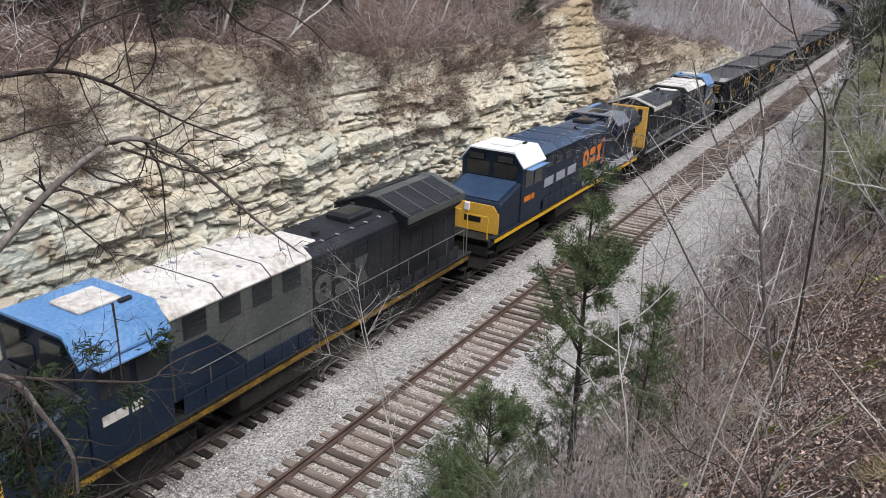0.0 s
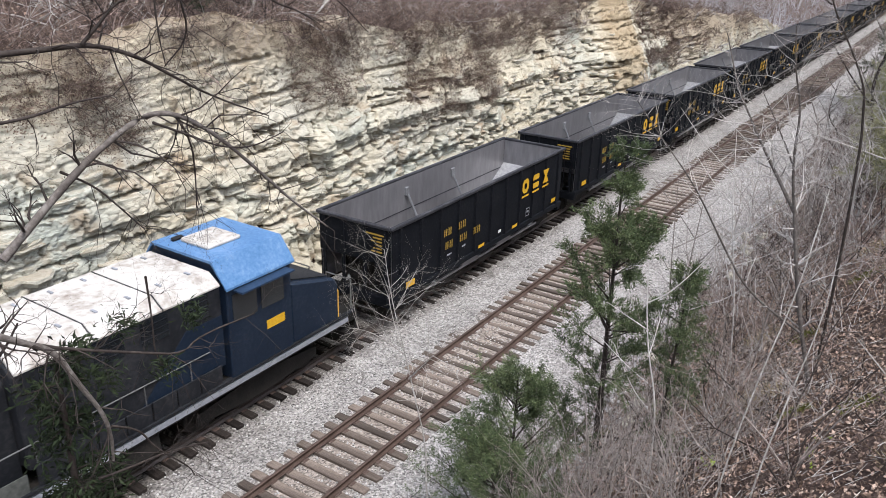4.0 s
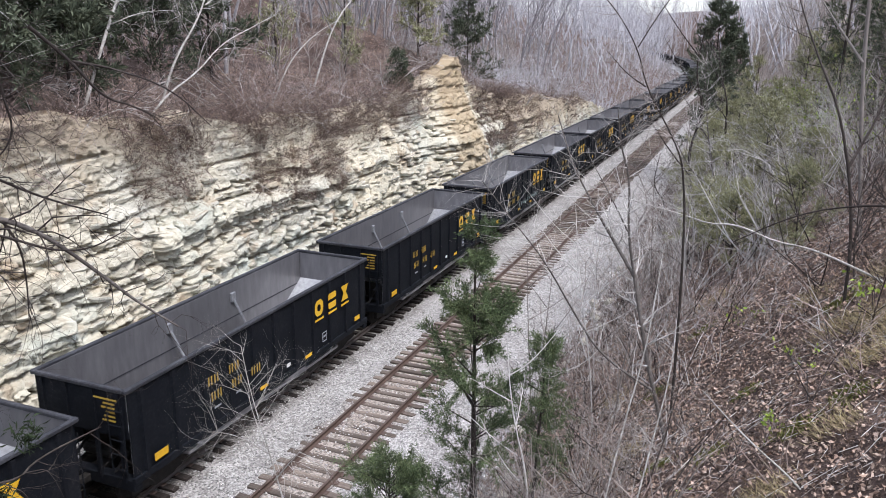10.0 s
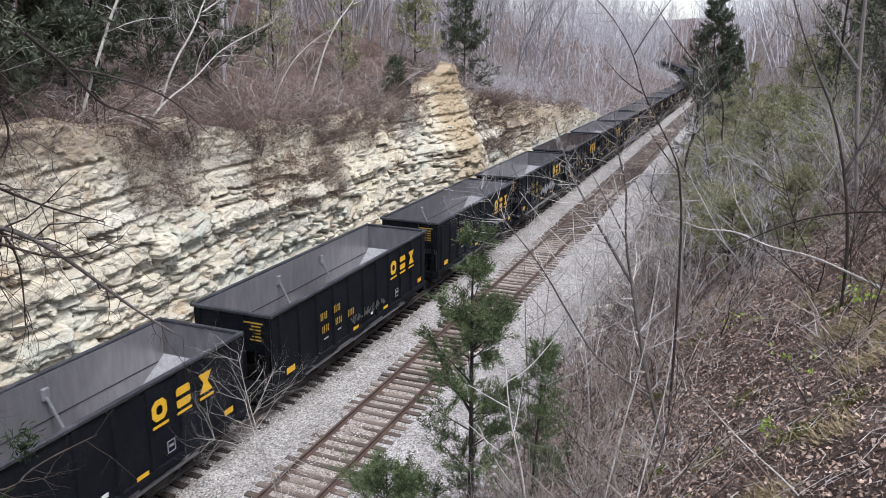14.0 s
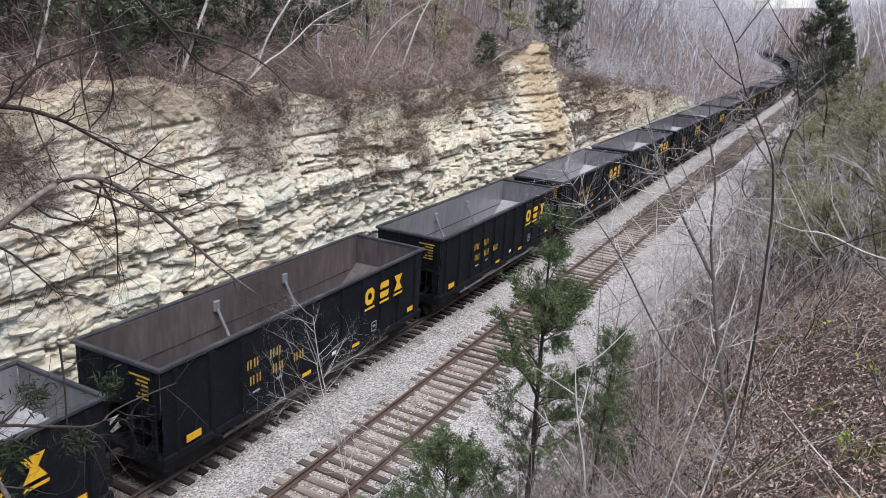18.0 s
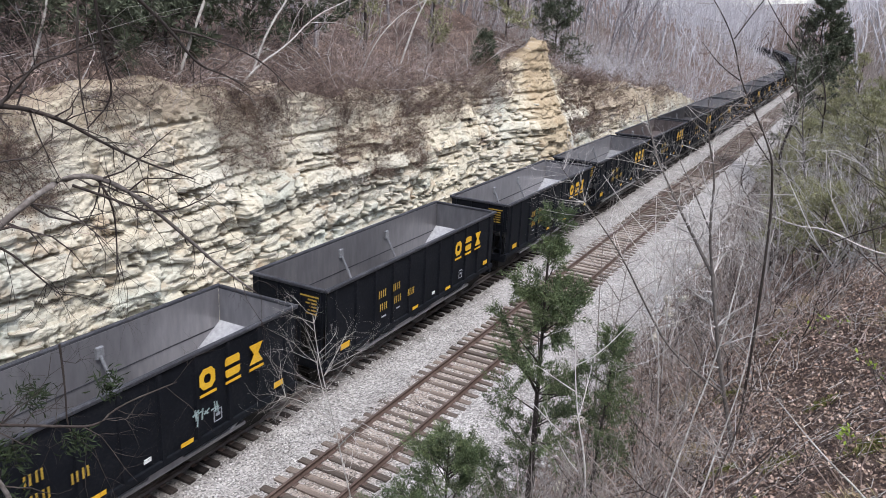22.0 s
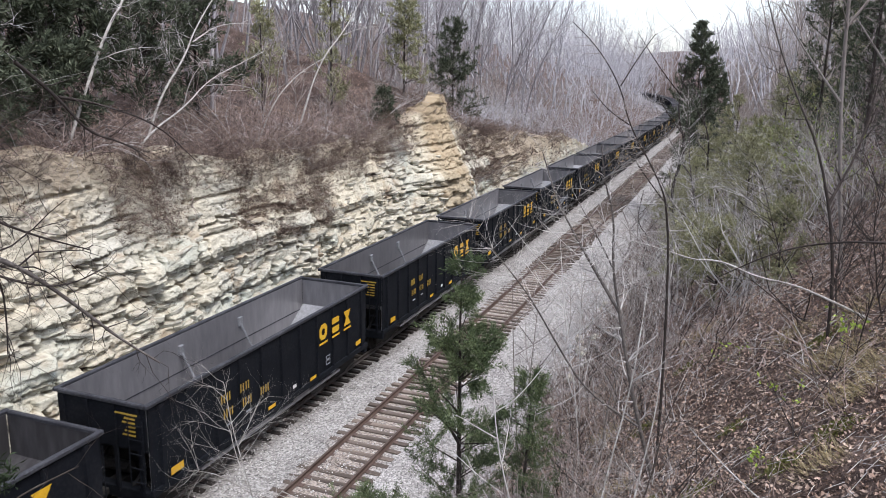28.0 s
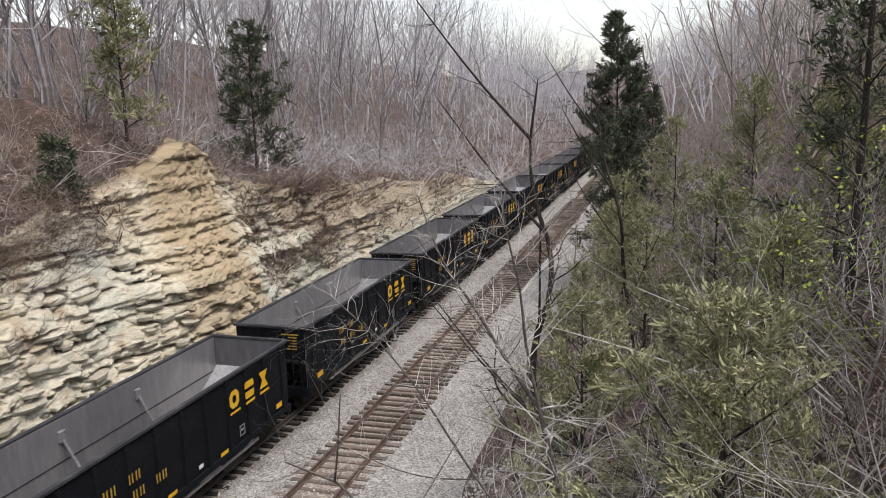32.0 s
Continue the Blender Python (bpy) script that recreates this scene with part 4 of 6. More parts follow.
    engine = part("engine_hood", prism([(-hw, 1.44), (-hw, 3.85), (-hw + 0.28, 4.1), (hw - 0.28, 4.1), (hw, 3.85), (hw, 1.44)], 10.2, 15.0, "y", 0.03), look_of["engine"], lo)
    part("hood_top", boxed(-hw + 0.3, hw - 0.3, 10.25, 14.7, 4.102, 4.13, 0.008), look_of["deck"], engine)
    part("antenna_dome", rods(((0.35, 11.6, 4.12), (0.35, 11.6, 4.3)), r=0.13, sides=12), M_DARK, engine)
    part("exhaust_pipe", boxed(-0.5, 0.5, 13.1, 14.4, 4.1, 4.34, 0.06), M_DARK, engine)
    part("stack_opening", boxed(-0.34, 0.34, 13.25, 14.2, 4.342, 4.35), M_GLASS, engine)
    part("muffler_cover", boxed(-0.72, 0.72, 10.4, 11.2, 4.12, 4.2, 0.05), look_of["patch"], engine, "pale weathered cover")
    if look_of["flat"]:
        wing = [(-1.26, 1.44), (-1.26, 3.3), (-1.58, 3.45), (-1.58, 3.95), (-1.15, 4.42), (1.15, 4.42), (1.58, 3.95), (1.58, 3.45), (1.26, 3.3), (1.26, 1.44)]
        cooler = part("radiator", prism(wing, 14.7, 18.75, "y", 0.03), rad, lo, "thick overhanging radiator section")
        cap = part("radiator_cap", prism([(-1.6, 3.94), (-1.17, 4.42), (1.17, 4.42), (1.6, 3.94), (1.6, 4.0), (1.2, 4.47), (-1.2, 4.47), (-1.6, 4.0)], 14.68, 16.7, "y"), M_CAP, cooler, "grey-blue cap of the radiator")
        part("cap_frame", boxed(-0.5, 0.62, 15.0, 16.3, 4.472, 4.5, 0.01), M_BAND, cap)
        part("cap_screen", boxed(-0.43, 0.55, 15.08, 16.22, 4.502, 4.51), M_GLASS, cap)
        part("fan_screen", boxed(-0.85, 1.12, 16.75, 18.65, 4.422, 4.445, 0.008), M_DARK, cooler, "dark fan screen")
        part("ridge_stripe", boxed(-1.13, -0.86, 16.75, 18.7, 4.422, 4.46, 0.008), M_BLUE_TOP, cooler, "bright blue ridge")
        for s in (-1, 1):
            part("wing_screen", prism([(s * 1.56, 4.0), (s * 1.19, 4.405), (s * 1.2, 4.42), (s * 1.575, 4.01)], 16.8, 18.6, "y"), M_DARK, cooler)
    else:
        wing = [(-1.2, 1.44), (-1.2, 3.45), (-1.5, 3.7), (-1.5, 4.02), (-0.25, 4.46), (0.25, 4.46), (1.5, 4.02), (1.5, 3.7), (1.2, 3.45), (1.2, 1.44)]
        cooler = part("radiator", prism(wing, 15.0, 18.6, "y", 0.03), rad, lo, "overhanging radiator section")
        part("radiator_roof", prism([(-1.56, 4.0), (-0.25, 4.47), (0.25, 4.47), (1.56, 4.0), (1.56, 4.06), (0.25, 4.53), (-0.25, 4.53), (-1.56, 4.06)], 14.9, 18.7, "y"), look_of["rad_top"], cooler)
        for s in (-1, 1):
            for k in range(5):
                part("radiator_rib", prism([(s * 0.3, 4.52), (s * 1.55, 4.065), (s * 1.55, 4.1), (s * 0.3, 4.56)], 15.0 + k * 0.88, 15.07 + k * 0.88, "y"), M_GREY, cooler, "grey raised rib")
            for k in range(4):
                part("radiator_panel", prism([(s * 0.36, 4.505), (s * 1.46, 4.105), (s * 1.46, 4.12), (s * 0.36, 4.52)], 15.12 + k * 0.88, 15.84 + k * 0.88, "y"), M_DARK, cooler, "black ribbed screen")
        part("roof_ridge", boxed(-0.22, 0.22, 14.95, 18.65, 4.532, 4.55, 0.005), look_of["ridge"], cooler)
        for s in (-1, 1):
            part("roof_fascia", boxed(s * 1.55 - 0.025, s * 1.55 + 0.025, 14.9, 18.72, 3.82, 4.05, 0.008), look_of["ridge"], cooler, "worn roof edge")
        part("rear_edge", prism([(-1.57, 4.0), (-0.25, 4.47), (0.25, 4.47), (1.57, 4.0), (1.57, 4.09), (0.25, 4.57), (-0.25, 4.57), (-1.57, 4.09)], 18.45, 18.73, "y"), look_of["ridge"], cooler, "worn pale rear edge")
    part("rear_hood", boxed(-1.17, 1.17, 18.62, 18.76, 1.44, 4.05, 0.03), end_col, lo, "painted rear end")
    part("rear_mark", boxed(-0.5, 0.3, 18.762, 18.77, 2.35, 2.68), M_DARK, lo)
    part("rear_headlight", boxed(-0.85, -0.55, 18.76, 18.84, 3.1, 3.9, 0.03), M_DARK, lo)
    part("rear_number_bar", boxed(0.35, 0.8, 18.762, 18.77, 3.3, 3.45), M_DARK, lo)
    # lower hood band, vents and doors
    for s in (-1, 1):
        for k in range(7):
            y0 = 5.3 + k * 0.69
            part("lower_panel", boxed(s * 1.45 - 0.02, s * 1.45 + 0.02, y0, y0 + 0.66, 1.5, 2.0, 0.01), look_of["front_low"], lo)
        for k in range(3 if look_of["flat"] else 0):
            y0 = 5.4 + k * 1.4
            part("step_panel", boxed(s * 1.408 - 0.012, s * 1.408 + 0.012, y0, y0 + 1.05, 2.5, 2.92, 0.004), M_BAND, case, "pale grey panel")
        for k in range(4):
            part("lower_panel", boxed(s * 1.45 - 0.012, s * 1.45 + 0.012, 15.5 + k * 0.78, 16.2 + k * 0.78, 1.5, 1.92), lower, lo)
        for k in range(7):
            y0 = 10.3 + k * 0.73
            part("lifting_lug", boxed(s * 0.8 - 0.07, s * 0.8 + 0.07, y0 + 0.3, y0 + 0.36, 4.12, 4.15), M_BAND, engine)
            part("hood_door", boxed(s * hw - 0.012, s * hw + 0.012, y0, y0 + 0.66, 1.95, 3.7), look_of["engine"], engine)
            part("lower_panel", boxed(s * 1.45 - 0.012, s * 1.45 + 0.012, y0, y0 + 0.66, 1.5, 1.92), lower, lo)
        for k in range(4):
            y0 = 5.5 + k * 1.15
            part("vent_grille", boxed(s * 1.405 - 0.012, s * 1.405 + 0.012, y0, y0 + 0.72, 3.42, 4.0), M_GLASS, case, "black louvred vent")
            for j in range(3):
                part("louvre", boxed(s * 1.415 - 0.012, s * 1.415 + 0.012, y0, y0 + 0.72, 3.55 + j * 0.16, 3.57 + j * 0.16), look_of["engine"], case)
        for k in range(4):
            y0 = 15.65 + k * 0.72
            part("radiator_grille", boxed(s * (1.265 if look_of["flat"] else 1.205) - 0.012, s * (1.265 if look_of["flat"] else 1.205) + 0.012, y0, y0 + 0.6, 2.3, 3.2), M_DARK, cooler)
        part("handrail", rods(((s * 1.44, 5.6, 2.5), (s * 1.44, 19.0, 2.5)), r=0.017), look_of["side_rail"], lo, "thin walkway handrail")
        for k in range(11):
            part("rail_stanchion", rods(((s * 1.44, 6.2 + k * 1.28, 1.45), (s * 1.44, 6.2 + k * 1.28, 2.5)), r=0.013), look_of["side_rail"], lo)
        part("end_handrail", rods(((s * 1.3, 0.12, 1.45), (s * 1.3, 0.12, 2.4)), ((s * 0.35, 0.12, 1.45), (s * 0.35, 0.12, 2.4)), ((s * 0.35, 0.12, 2.4), (s * 1.3, 0.12, 2.4)), r=0.022), look_of["rail"], lo)
        part("rear_handrail", rods(((s * 1.3, L - 0.12, 1.45), (s * 1.3, L - 0.12, 2.4)), ((s * 0.35, L - 0.12, 1.45), (s * 0.35, L - 0.12, 2.4)), ((s * 0.35, L - 0.12, 2.4), (s * 1.3, L - 0.12, 2.4)), r=0.022), look_of["rail"], lo)
        for y0 in (0.15, L - 0.6):
            for z in (0.45, 0.8):
                part("step", boxed(s * 1.25 - 0.2, s * 1.25 + 0.2, y0, y0 + 0.42, z, z + 0.04), M_UNDER, lo)
    for y0, y1 in ((0.0, 0.06), (L - 0.06, L)):
        part("end_plate", boxed(-1.4, 1.4, y0, y1, 0.75, 1.44), M_UNDER, lo)
        part("snow_plough", prism([(y0 - 0.15, 0.2), (y0 + 0.15, 0.85), (y0 + 0.25, 0.2)] if y0 < 1 else [(y1 + 0.15, 0.2), (y1 - 0.15, 0.85), (y1 - 0.25, 0.2)], -1.3, 1.3, "x"), M_UNDER, lo)
    coupler(lo, 0.0, -1)
    coupler(lo, L, 1)
    part("nose_headlight", boxed(-0.2, 0.05, 0.78, 0.86, 2.3, 2.66, 0.03), M_WHITE, snout)
    part("nose_mark", boxed(-0.2, 0.6, 0.818, 0.829, 1.85, 2.1), M_DARK, snout)
    # large painted mark on the engine hood
    big = look_of["big"]
    for s in (-1, 1):
        x = hw + 0.014 if s > 0 else -hw - 0.022
        for k in range(3):
            plain_mark("maker_mark", 10.6 + k * 0.95, 11.35 + k * 0.95, 2.35, 3.25, x, big, lo, ("ring", "twin", "hourglass")[k])
        if look_of["brackets"]:
            for y0, d in ((10.25, 1), (13.55, -1)):
                plain_mark("bracket_mark", y0, y0 + 0.08, 2.1, 3.5, x, big, lo)
                for z in (2.1, 3.42):
                    plain_mark("bracket_mark", min(y0, y0 + d * 0.3), max(y0, y0 + d * 0.3), z, z + 0.08, x, big, lo)
    return lo


TABLE_Y = np.arange(-700.0, 1500.0, 0.5)
TABLE_S = np.concatenate([[0], np.cumsum(np.hypot(np.diff(centre(TABLE_Y)), np.diff(TABLE_Y)))]) - 700.0


def on_track(s, length):
    """Pose of a vehicle whose leading end is s metres along the train's track."""
    y0, y1 = np.interp([s, s + length], TABLE_S, TABLE_Y)
    x0, x1 = float(centre(y0)) - SPACING, float(centre(y1)) - SPACING
    return pose(x0, float(y0), 0.0, 0, 0, math.degrees(math.atan2(x0 - x1, y1 - y0)))


def run(t):
    """Metres by which the train has come on since the start."""
    a, b = t - 13.0, -13.0
    return (12.56 * a - 0.005 * a * a) - (12.56 * b - 0.005 * b * b)


STYLE = dict(hood=M_BLUE, top=M_BLUE_SKYLIT, cab=M_BLUE, cab_top=M_WHITE, nose=M_NOSE, lower=M_BAND, end=M_BLUE, rad=M_BLUE, rad_top=M_BLUE_SKYLIT, stripe=M_YELLOW, shade=M_BLUE_TOP,
             mark=M_ORANGE, engine=M_BLUE, patch=M_DARK, big=M_ORANGE, brackets=True, rail=M_YELLOW, flat=True, front_low=M_BLUE, ridge=M_BLUE_SKYLIT, side_rail=M_BLUE, deck=M_BLUE_SKYLIT)
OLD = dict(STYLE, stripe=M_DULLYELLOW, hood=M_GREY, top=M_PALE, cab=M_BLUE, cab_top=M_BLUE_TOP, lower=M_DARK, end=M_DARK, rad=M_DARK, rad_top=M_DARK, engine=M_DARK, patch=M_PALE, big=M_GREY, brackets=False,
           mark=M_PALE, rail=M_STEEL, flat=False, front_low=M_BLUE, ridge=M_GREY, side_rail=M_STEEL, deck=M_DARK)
REAR = dict(OLD, lower=M_GREY, hood=M_DARK, end=M_NOSE, rad_top=M_GREY, ridge=M_PALE, cab_top=M_BLUE_TOP, shade=M_BLUE_SKYLIT, front_low=M_DARK, stripe=M_BAND, mark=M_YELLOW, big=M_BLUE)
lead = tagged(locomotive(OLD), "faded grey and blue lead diesel with sooty radiator", "locomotive", "locomotives of the train")
second = tagged(locomotive(STYLE), "clean dark blue diesel with yellow nose and white cab roof", "locomotive", "locomotives of the train")
third = tagged(locomotive(REAR), "sooty grey diesel running cab last, yellow rear end", "locomotive", "locomotives of the train")
first_car = hopper_car()
HOPPERS = [first_car] + [copy_thing(first_car, Matrix.Identity(4)) for _ in range(53)]


def relined(car, mat):
    """One car whose lining is darker than the rest."""
    for o in car.children_recursive:
        if o.name.startswith(("inner_lining", "end_lining", "slope_sheet", "cross_ridge", "hopper_floor")):
            o.material_slots[0].link = "OBJECT"
            o.material_slots[0].material = mat


relined(HOPPERS[20], M_SOOTY)
relined(HOPPERS[19], M_RUSTY)
relined(HOPPERS[12], M_RUSTY)
HOPPERS[20]["label"] = "black open-top coal hopper car, empty, with sooty black lining"
for k in (12, 19):
    HOPPERS[k]["label"] = "black open-top coal hopper car, empty, with brown-stained lining"


def sprayed_patch(car, y0, y1, z0, z1, mat, seed, width=0.05):
    """Sprayed strokes on one car's side, as plain slanting bars."""
    rng = np.random.default_rng(seed)
    bm = bmesh.new()
    n = max(3, int((y1 - y0) / 0.42))
    for k in range(n):
        cy = y0 + (k + 0.5) * (y1 - y0) / n
        h = (z1 - z0) * rng.uniform(0.6, 1.0)
        for i in range(4):
            a = rng.choice([0.15, 0.45, 1.1, 1.45, 1.7, 2.4])
            ln = h * rng.uniform(0.35, 0.95) * (0.55 + 0.45 * abs(math.sin(a)))
            mid = Vector((HALF + 0.006 + 0.0006 * (4 * k + i) / n, cy + rng.normal(0, 0.09), (z0 + z1) / 2 + rng.normal(0, 0.1) * h))
            run_, off = Vector((0, math.cos(a), math.sin(a))) * ln / 2, Vector((0, -math.sin(a), math.cos(a))) * width * rng.uniform(0.35, 0.6)
            bm.faces.new([bm.verts.new(mid + p) for p in (-run_ - off, run_ - off, run_ + off, -run_ + off)])
    part("sprayed_patch", bm, mat, car, "faded sprayed paint strokes")


sprayed_patch(HOPPERS[11], 5.4, 9.3, 1.25, 2.15, M_BAND, 3, 0.15)
sprayed_patch(HOPPERS[7], 5.4, 10.0, 1.25, 1.8, M_MINT, 4)
sprayed_patch(HOPPERS[15], 8.5, 9.4, 1.5, 2.1, M_MINT, 5)
sprayed_patch(HOPPERS[9], 5.2, 8.2, 1.25, 1.9, M_GREY, 6, 0.08)
sprayed_patch(HOPPERS[24], 6.0, 9.5, 1.25, 2.0, M_BAND, 7, 0.1)
slabs(280)
lay_track(0.0, M_RUST, "empty track with rusty rails on weathered ties", 7, M_TIE)
lay_track(-SPACING, M_RAIL, "track in use beneath the train", 8, M_DARKTIE)


def motions():
    times = [k * 1.0 for k in range(33)]
    turn = pose(0, 0, 0, 0, 0, 180)
    for ob, s, back in ((lead, 5.6, False), (second, 26.7, False), (third, 47.5, True)):
        rows = []
        for t in times:
            m = on_track(s - run(t), 19.6)
            rows.append((t, m @ pose(0, 19.6, 0) @ turn if back else m))
        walk(ob, rows)
    for k, ob in enumerate(HOPPERS):
        walk(ob, [(t, on_track(68.7 + PITCH * k - run(t), CAR)) for t in times])


# ------------------------------------------------------------------ plants
def polyline(points, r0, r1, fine=3):
    """Twig rows along a smoothed line of points."""
    p = np.array(points, float)
    for _ in range(fine - 1):
        q = np.empty((2 * len(p) - 2, 3))
        q[0::2] = 0.75 * p[:-1] + 0.25 * p[1:]
        q[1::2] = 0.25 * p[:-1] + 0.75 * p[1:]
        p = np.concatenate([p[:1], q, p[-1:]])
    r = np.linspace(r0, r1, len(p))
    return np.concatenate([p[:-1], p[1:], r[:-1, None], r[1:, None]], 1)


def tube_line(points, r0, r1, sides=8, fine=3, knots=0.0, seed=1):
    """One unbroken tapered limb."""
    rows = polyline(points, r0, r1, fine)
    p = np.concatenate([rows[:, :3], rows[-1:, 3:6]])
    r = np.concatenate([rows[:, 6], rows[-1:, 7]])
    if knots:
        r = r * (1 + np.random.default_rng(seed).normal(0, knots, len(r)))
    d = np.gradient(p, axis=0)
    d /= np.linalg.norm(d, axis=1, keepdims=True)
    ref = np.array([0.3, 0.9, 0.31])
    u = np.cross(d, ref)
    u /= np.linalg.norm(u, axis=1, keepdims=True)
    w = np.cross(d, u)
    a = np.arange(sides) * 2 * math.pi / sides
    v = p[:, None] + (np.cos(a)[None, :, None] * u[:, None] + np.sin(a)[None, :, None] * w[:, None]) * r[:, None, None]
    n = len(p)
    i = (np.arange(n - 1)[:, None] * sides + np.arange(sides)[None]).ravel()
    j = (np.arange(n - 1)[:, None] * sides + (np.arange(sides)[None] + 1) % sides).ravel()
    return v.reshape(-1, 3), np.stack([i, j, j + sides, i + sides], 1)


def diamonds(p, d, size, width, rng):
    """Small pointed leaves or sprays: at p, along d."""
    n = len(p)
    d = d / (np.linalg.norm(d, axis=1, keepdims=True) + 1e-9)
    side = np.cross(d, rng.normal(0, 1, (n, 3)))
    side /= np.linalg.norm(side, axis=1, keepdims=True) + 1e-9
    lift = np.cross(side, d)
    s = size[:, None]
    v = np.stack([p, p + d * s * 0.5 + side * s * width + lift * s * 0.12, p + d * s, p + d * s * 0.5 - side * s * width + lift * s * 0.12], 1)
    return v.reshape(-1, 3), np.arange(4 * n).reshape(-1, 4)


def cedar(at, h, r, seed, sprays, size, mat=None, lean=(0, 0), bare=0.12, label="green eastern red cedar on the bank", point=0.62, reach=(0.45, 1.15)):
    rng = np.random.default_rng(seed)
    mat = mat or M_CEDAR
    tree = tagged(new("cedar_tree"), label, "tree", "cedars")
    tree.location = at
    def stem(f):
        return np.stack([lean[0] * f * h, lean[1] * f * h, f * h - 0.3], -1)
    f = np.linspace(0, 1, 7)
    v, q = tube_line(stem(f) + rng.normal(0, 0.012 * h / 7, (7, 3)), 0.0095 * h + 0.012, 0.008, 8, 2)
    put("trunk", mesh_of("trunk", v, q, M_DARKBARK, True), tree)
    n = int(24 + h * 5)
    bf = bare + (1 - bare) * rng.uniform(0, 1, n) ** 0.85
    az = rng.uniform(0, 2 * math.pi, n)
    ln = r * (1.02 - bf) ** point * rng.uniform(*reach, n) + 0.12
    rise = rng.uniform(0.15, 0.75, n) + 0.5 * bf
    dirs = np.stack([np.cos(az), np.sin(az), rise], 1)
    dirs /= np.linalg.norm(dirs, axis=1, keepdims=True)
    foot = stem(bf)
    tip = foot + dirs * ln[:, None]
    tagged(put("branchwork", mesh_of("branchwork", *tubes(np.concatenate([foot, tip, (0.006 + 0.012 * ln)[:, None], np.full((n, 1), 0.003)], 1)), M_DARKBARK), tree), kind="stuff")
    # side shoots along each branch, and scaly sprays along the shoots
    k = 9
    br = np.repeat(np.arange(n), k)
    al = rng.uniform(0.18, 1.0, n * k) ** 0.8
    sd = dirs[br] * 0.8 + rng.normal(0, 0.6, (n * k, 3)) + np.array([0, 0, 0.22])
    sd /= np.linalg.norm(sd, axis=1, keepdims=True)
    sl = (0.16 + 0.42 * ln[br] * (1.15 - al)) * rng.uniform(0.6, 1.3, n * k)
    root = foot[br] + dirs[br] * (ln[br] * al)[:, None]
    c = rng.choice(n * k, sprays, p=sl / sl.sum())
    on = rng.uniform(0.05, 1.05, sprays)
    pos = root[c] + sd[c] * (sl[c] * on)[:, None] + rng.normal(0, 0.016 + 0.008 * r, (sprays, 3))
    d = sd[c] + rng.normal(0, 0.5, (sprays, 3))
    v, q = diamonds(pos, d, size * rng.uniform(0.6, 1.5, sprays), 0.11, rng)
    put("crown", mesh_of("crown", v, q, mat), tree)
    return tree


def z_at(x, y):
    return float(land(np.array(x), np.array(y)))


def shrub_rows(seed, stems, h, depth, split, spread=0.7, up=0.15, r=0.012, step=4, bend=0.4):
    rng = np.random.default_rng(seed)
    seg = []
    for _ in range(stems):
        a = rng.uniform(0, 2 * math.pi)
        grow(rng, (rng.normal(0, 0.08), rng.normal(0, 0.08), -0.05), (math.cos(a) * spread * rng.uniform(0.3, 1), math.sin(a) * spread * rng.uniform(0.3, 1), 1.0), h * rng.uniform(0.6, 1.1), r * rng.uniform(0.7, 1.2), depth, seg, split, bend, up, step)
    return np.array(seg)


def tree_rows(seed, h, r, lo=0.3, side=0.26, steps=9):
    """A straight leafless forest tree: stem, ascending limbs, twigs."""
    rng = np.random.default_rng(seed)
    seg = []
    p, d = np.array([0, 0, -0.3]), np.array([rng.normal(0, 0.1), rng.normal(0, 0.1), 1.0])
    for i in range(steps):
        d = d + rng.normal(0, 0.1, 3) * np.array([1, 1, 0])
        d /= np.linalg.norm(d)
        q = p + d * h / steps
        f = (i + 1) / steps
        r0, r1 = r * (1 - 0.9 * i / steps), r * (1 - 0.9 * f)
        seg.append((*p, *q, r0, r1))
        if f > lo:
            for _ in range(rng.integers(2, 5)):
                a = rng.uniform(0, 6.28)
                grow(rng, p + (q - p) * rng.uniform(0, 1), (math.cos(a), math.sin(a), rng.uniform(0.5, 1.6)), h * side * (1.25 - f) * rng.uniform(0.6, 1.2) + 0.3, r1 * 0.5 + 0.008, 1, seg, 2, 0.4, 0.25, 3)
        p = q
    return np.array(seg)


def scatter(name, templates, spots, mat, label, category, seed, sizes=(0.7, 1.3), tilt=0.12, drop=0.0, thick=1.0):
    """Many small plants of one kind, set down on the land, as one mass."""
    rng = np.random.default_rng(seed)
    rows = []
    for x, y, z in spots:
        t = templates[int(rng.integers(len(templates)))]
        rows.append(turned(t, rng.uniform(0, 6.28), rng.uniform(*sizes), np.array([x, y, z - drop]), (rng.normal(0, tilt), rng.normal(0, tilt))))
    rows = np.concatenate(rows)
    rows[:, 6:] *= thick
    ob = put(name, mesh_of(name, *tubes(rows), mat))
    return tagged(ob, label, category, kind="stuff")


def spots(rng, n, u0, u1, y0, y1, bias=1.0):
    y = y0 + (y1 - y0) * rng.uniform(0, 1, n) ** bias
    x = centre(y) + rng.uniform(u0, u1, n)
    return np.stack([x, y, land(x, y)], 1)


def thinned(pts, keep=0.25):
    """Leaves the open, leaf-covered upper bank mostly clear."""
    rng = np.random.default_rng(63)
    shut = (pts[:, 0] > 10.2) & (pts[:, 1] < 23)
    return pts[~shut | (rng.uniform(0, 1, len(pts)) < keep)]


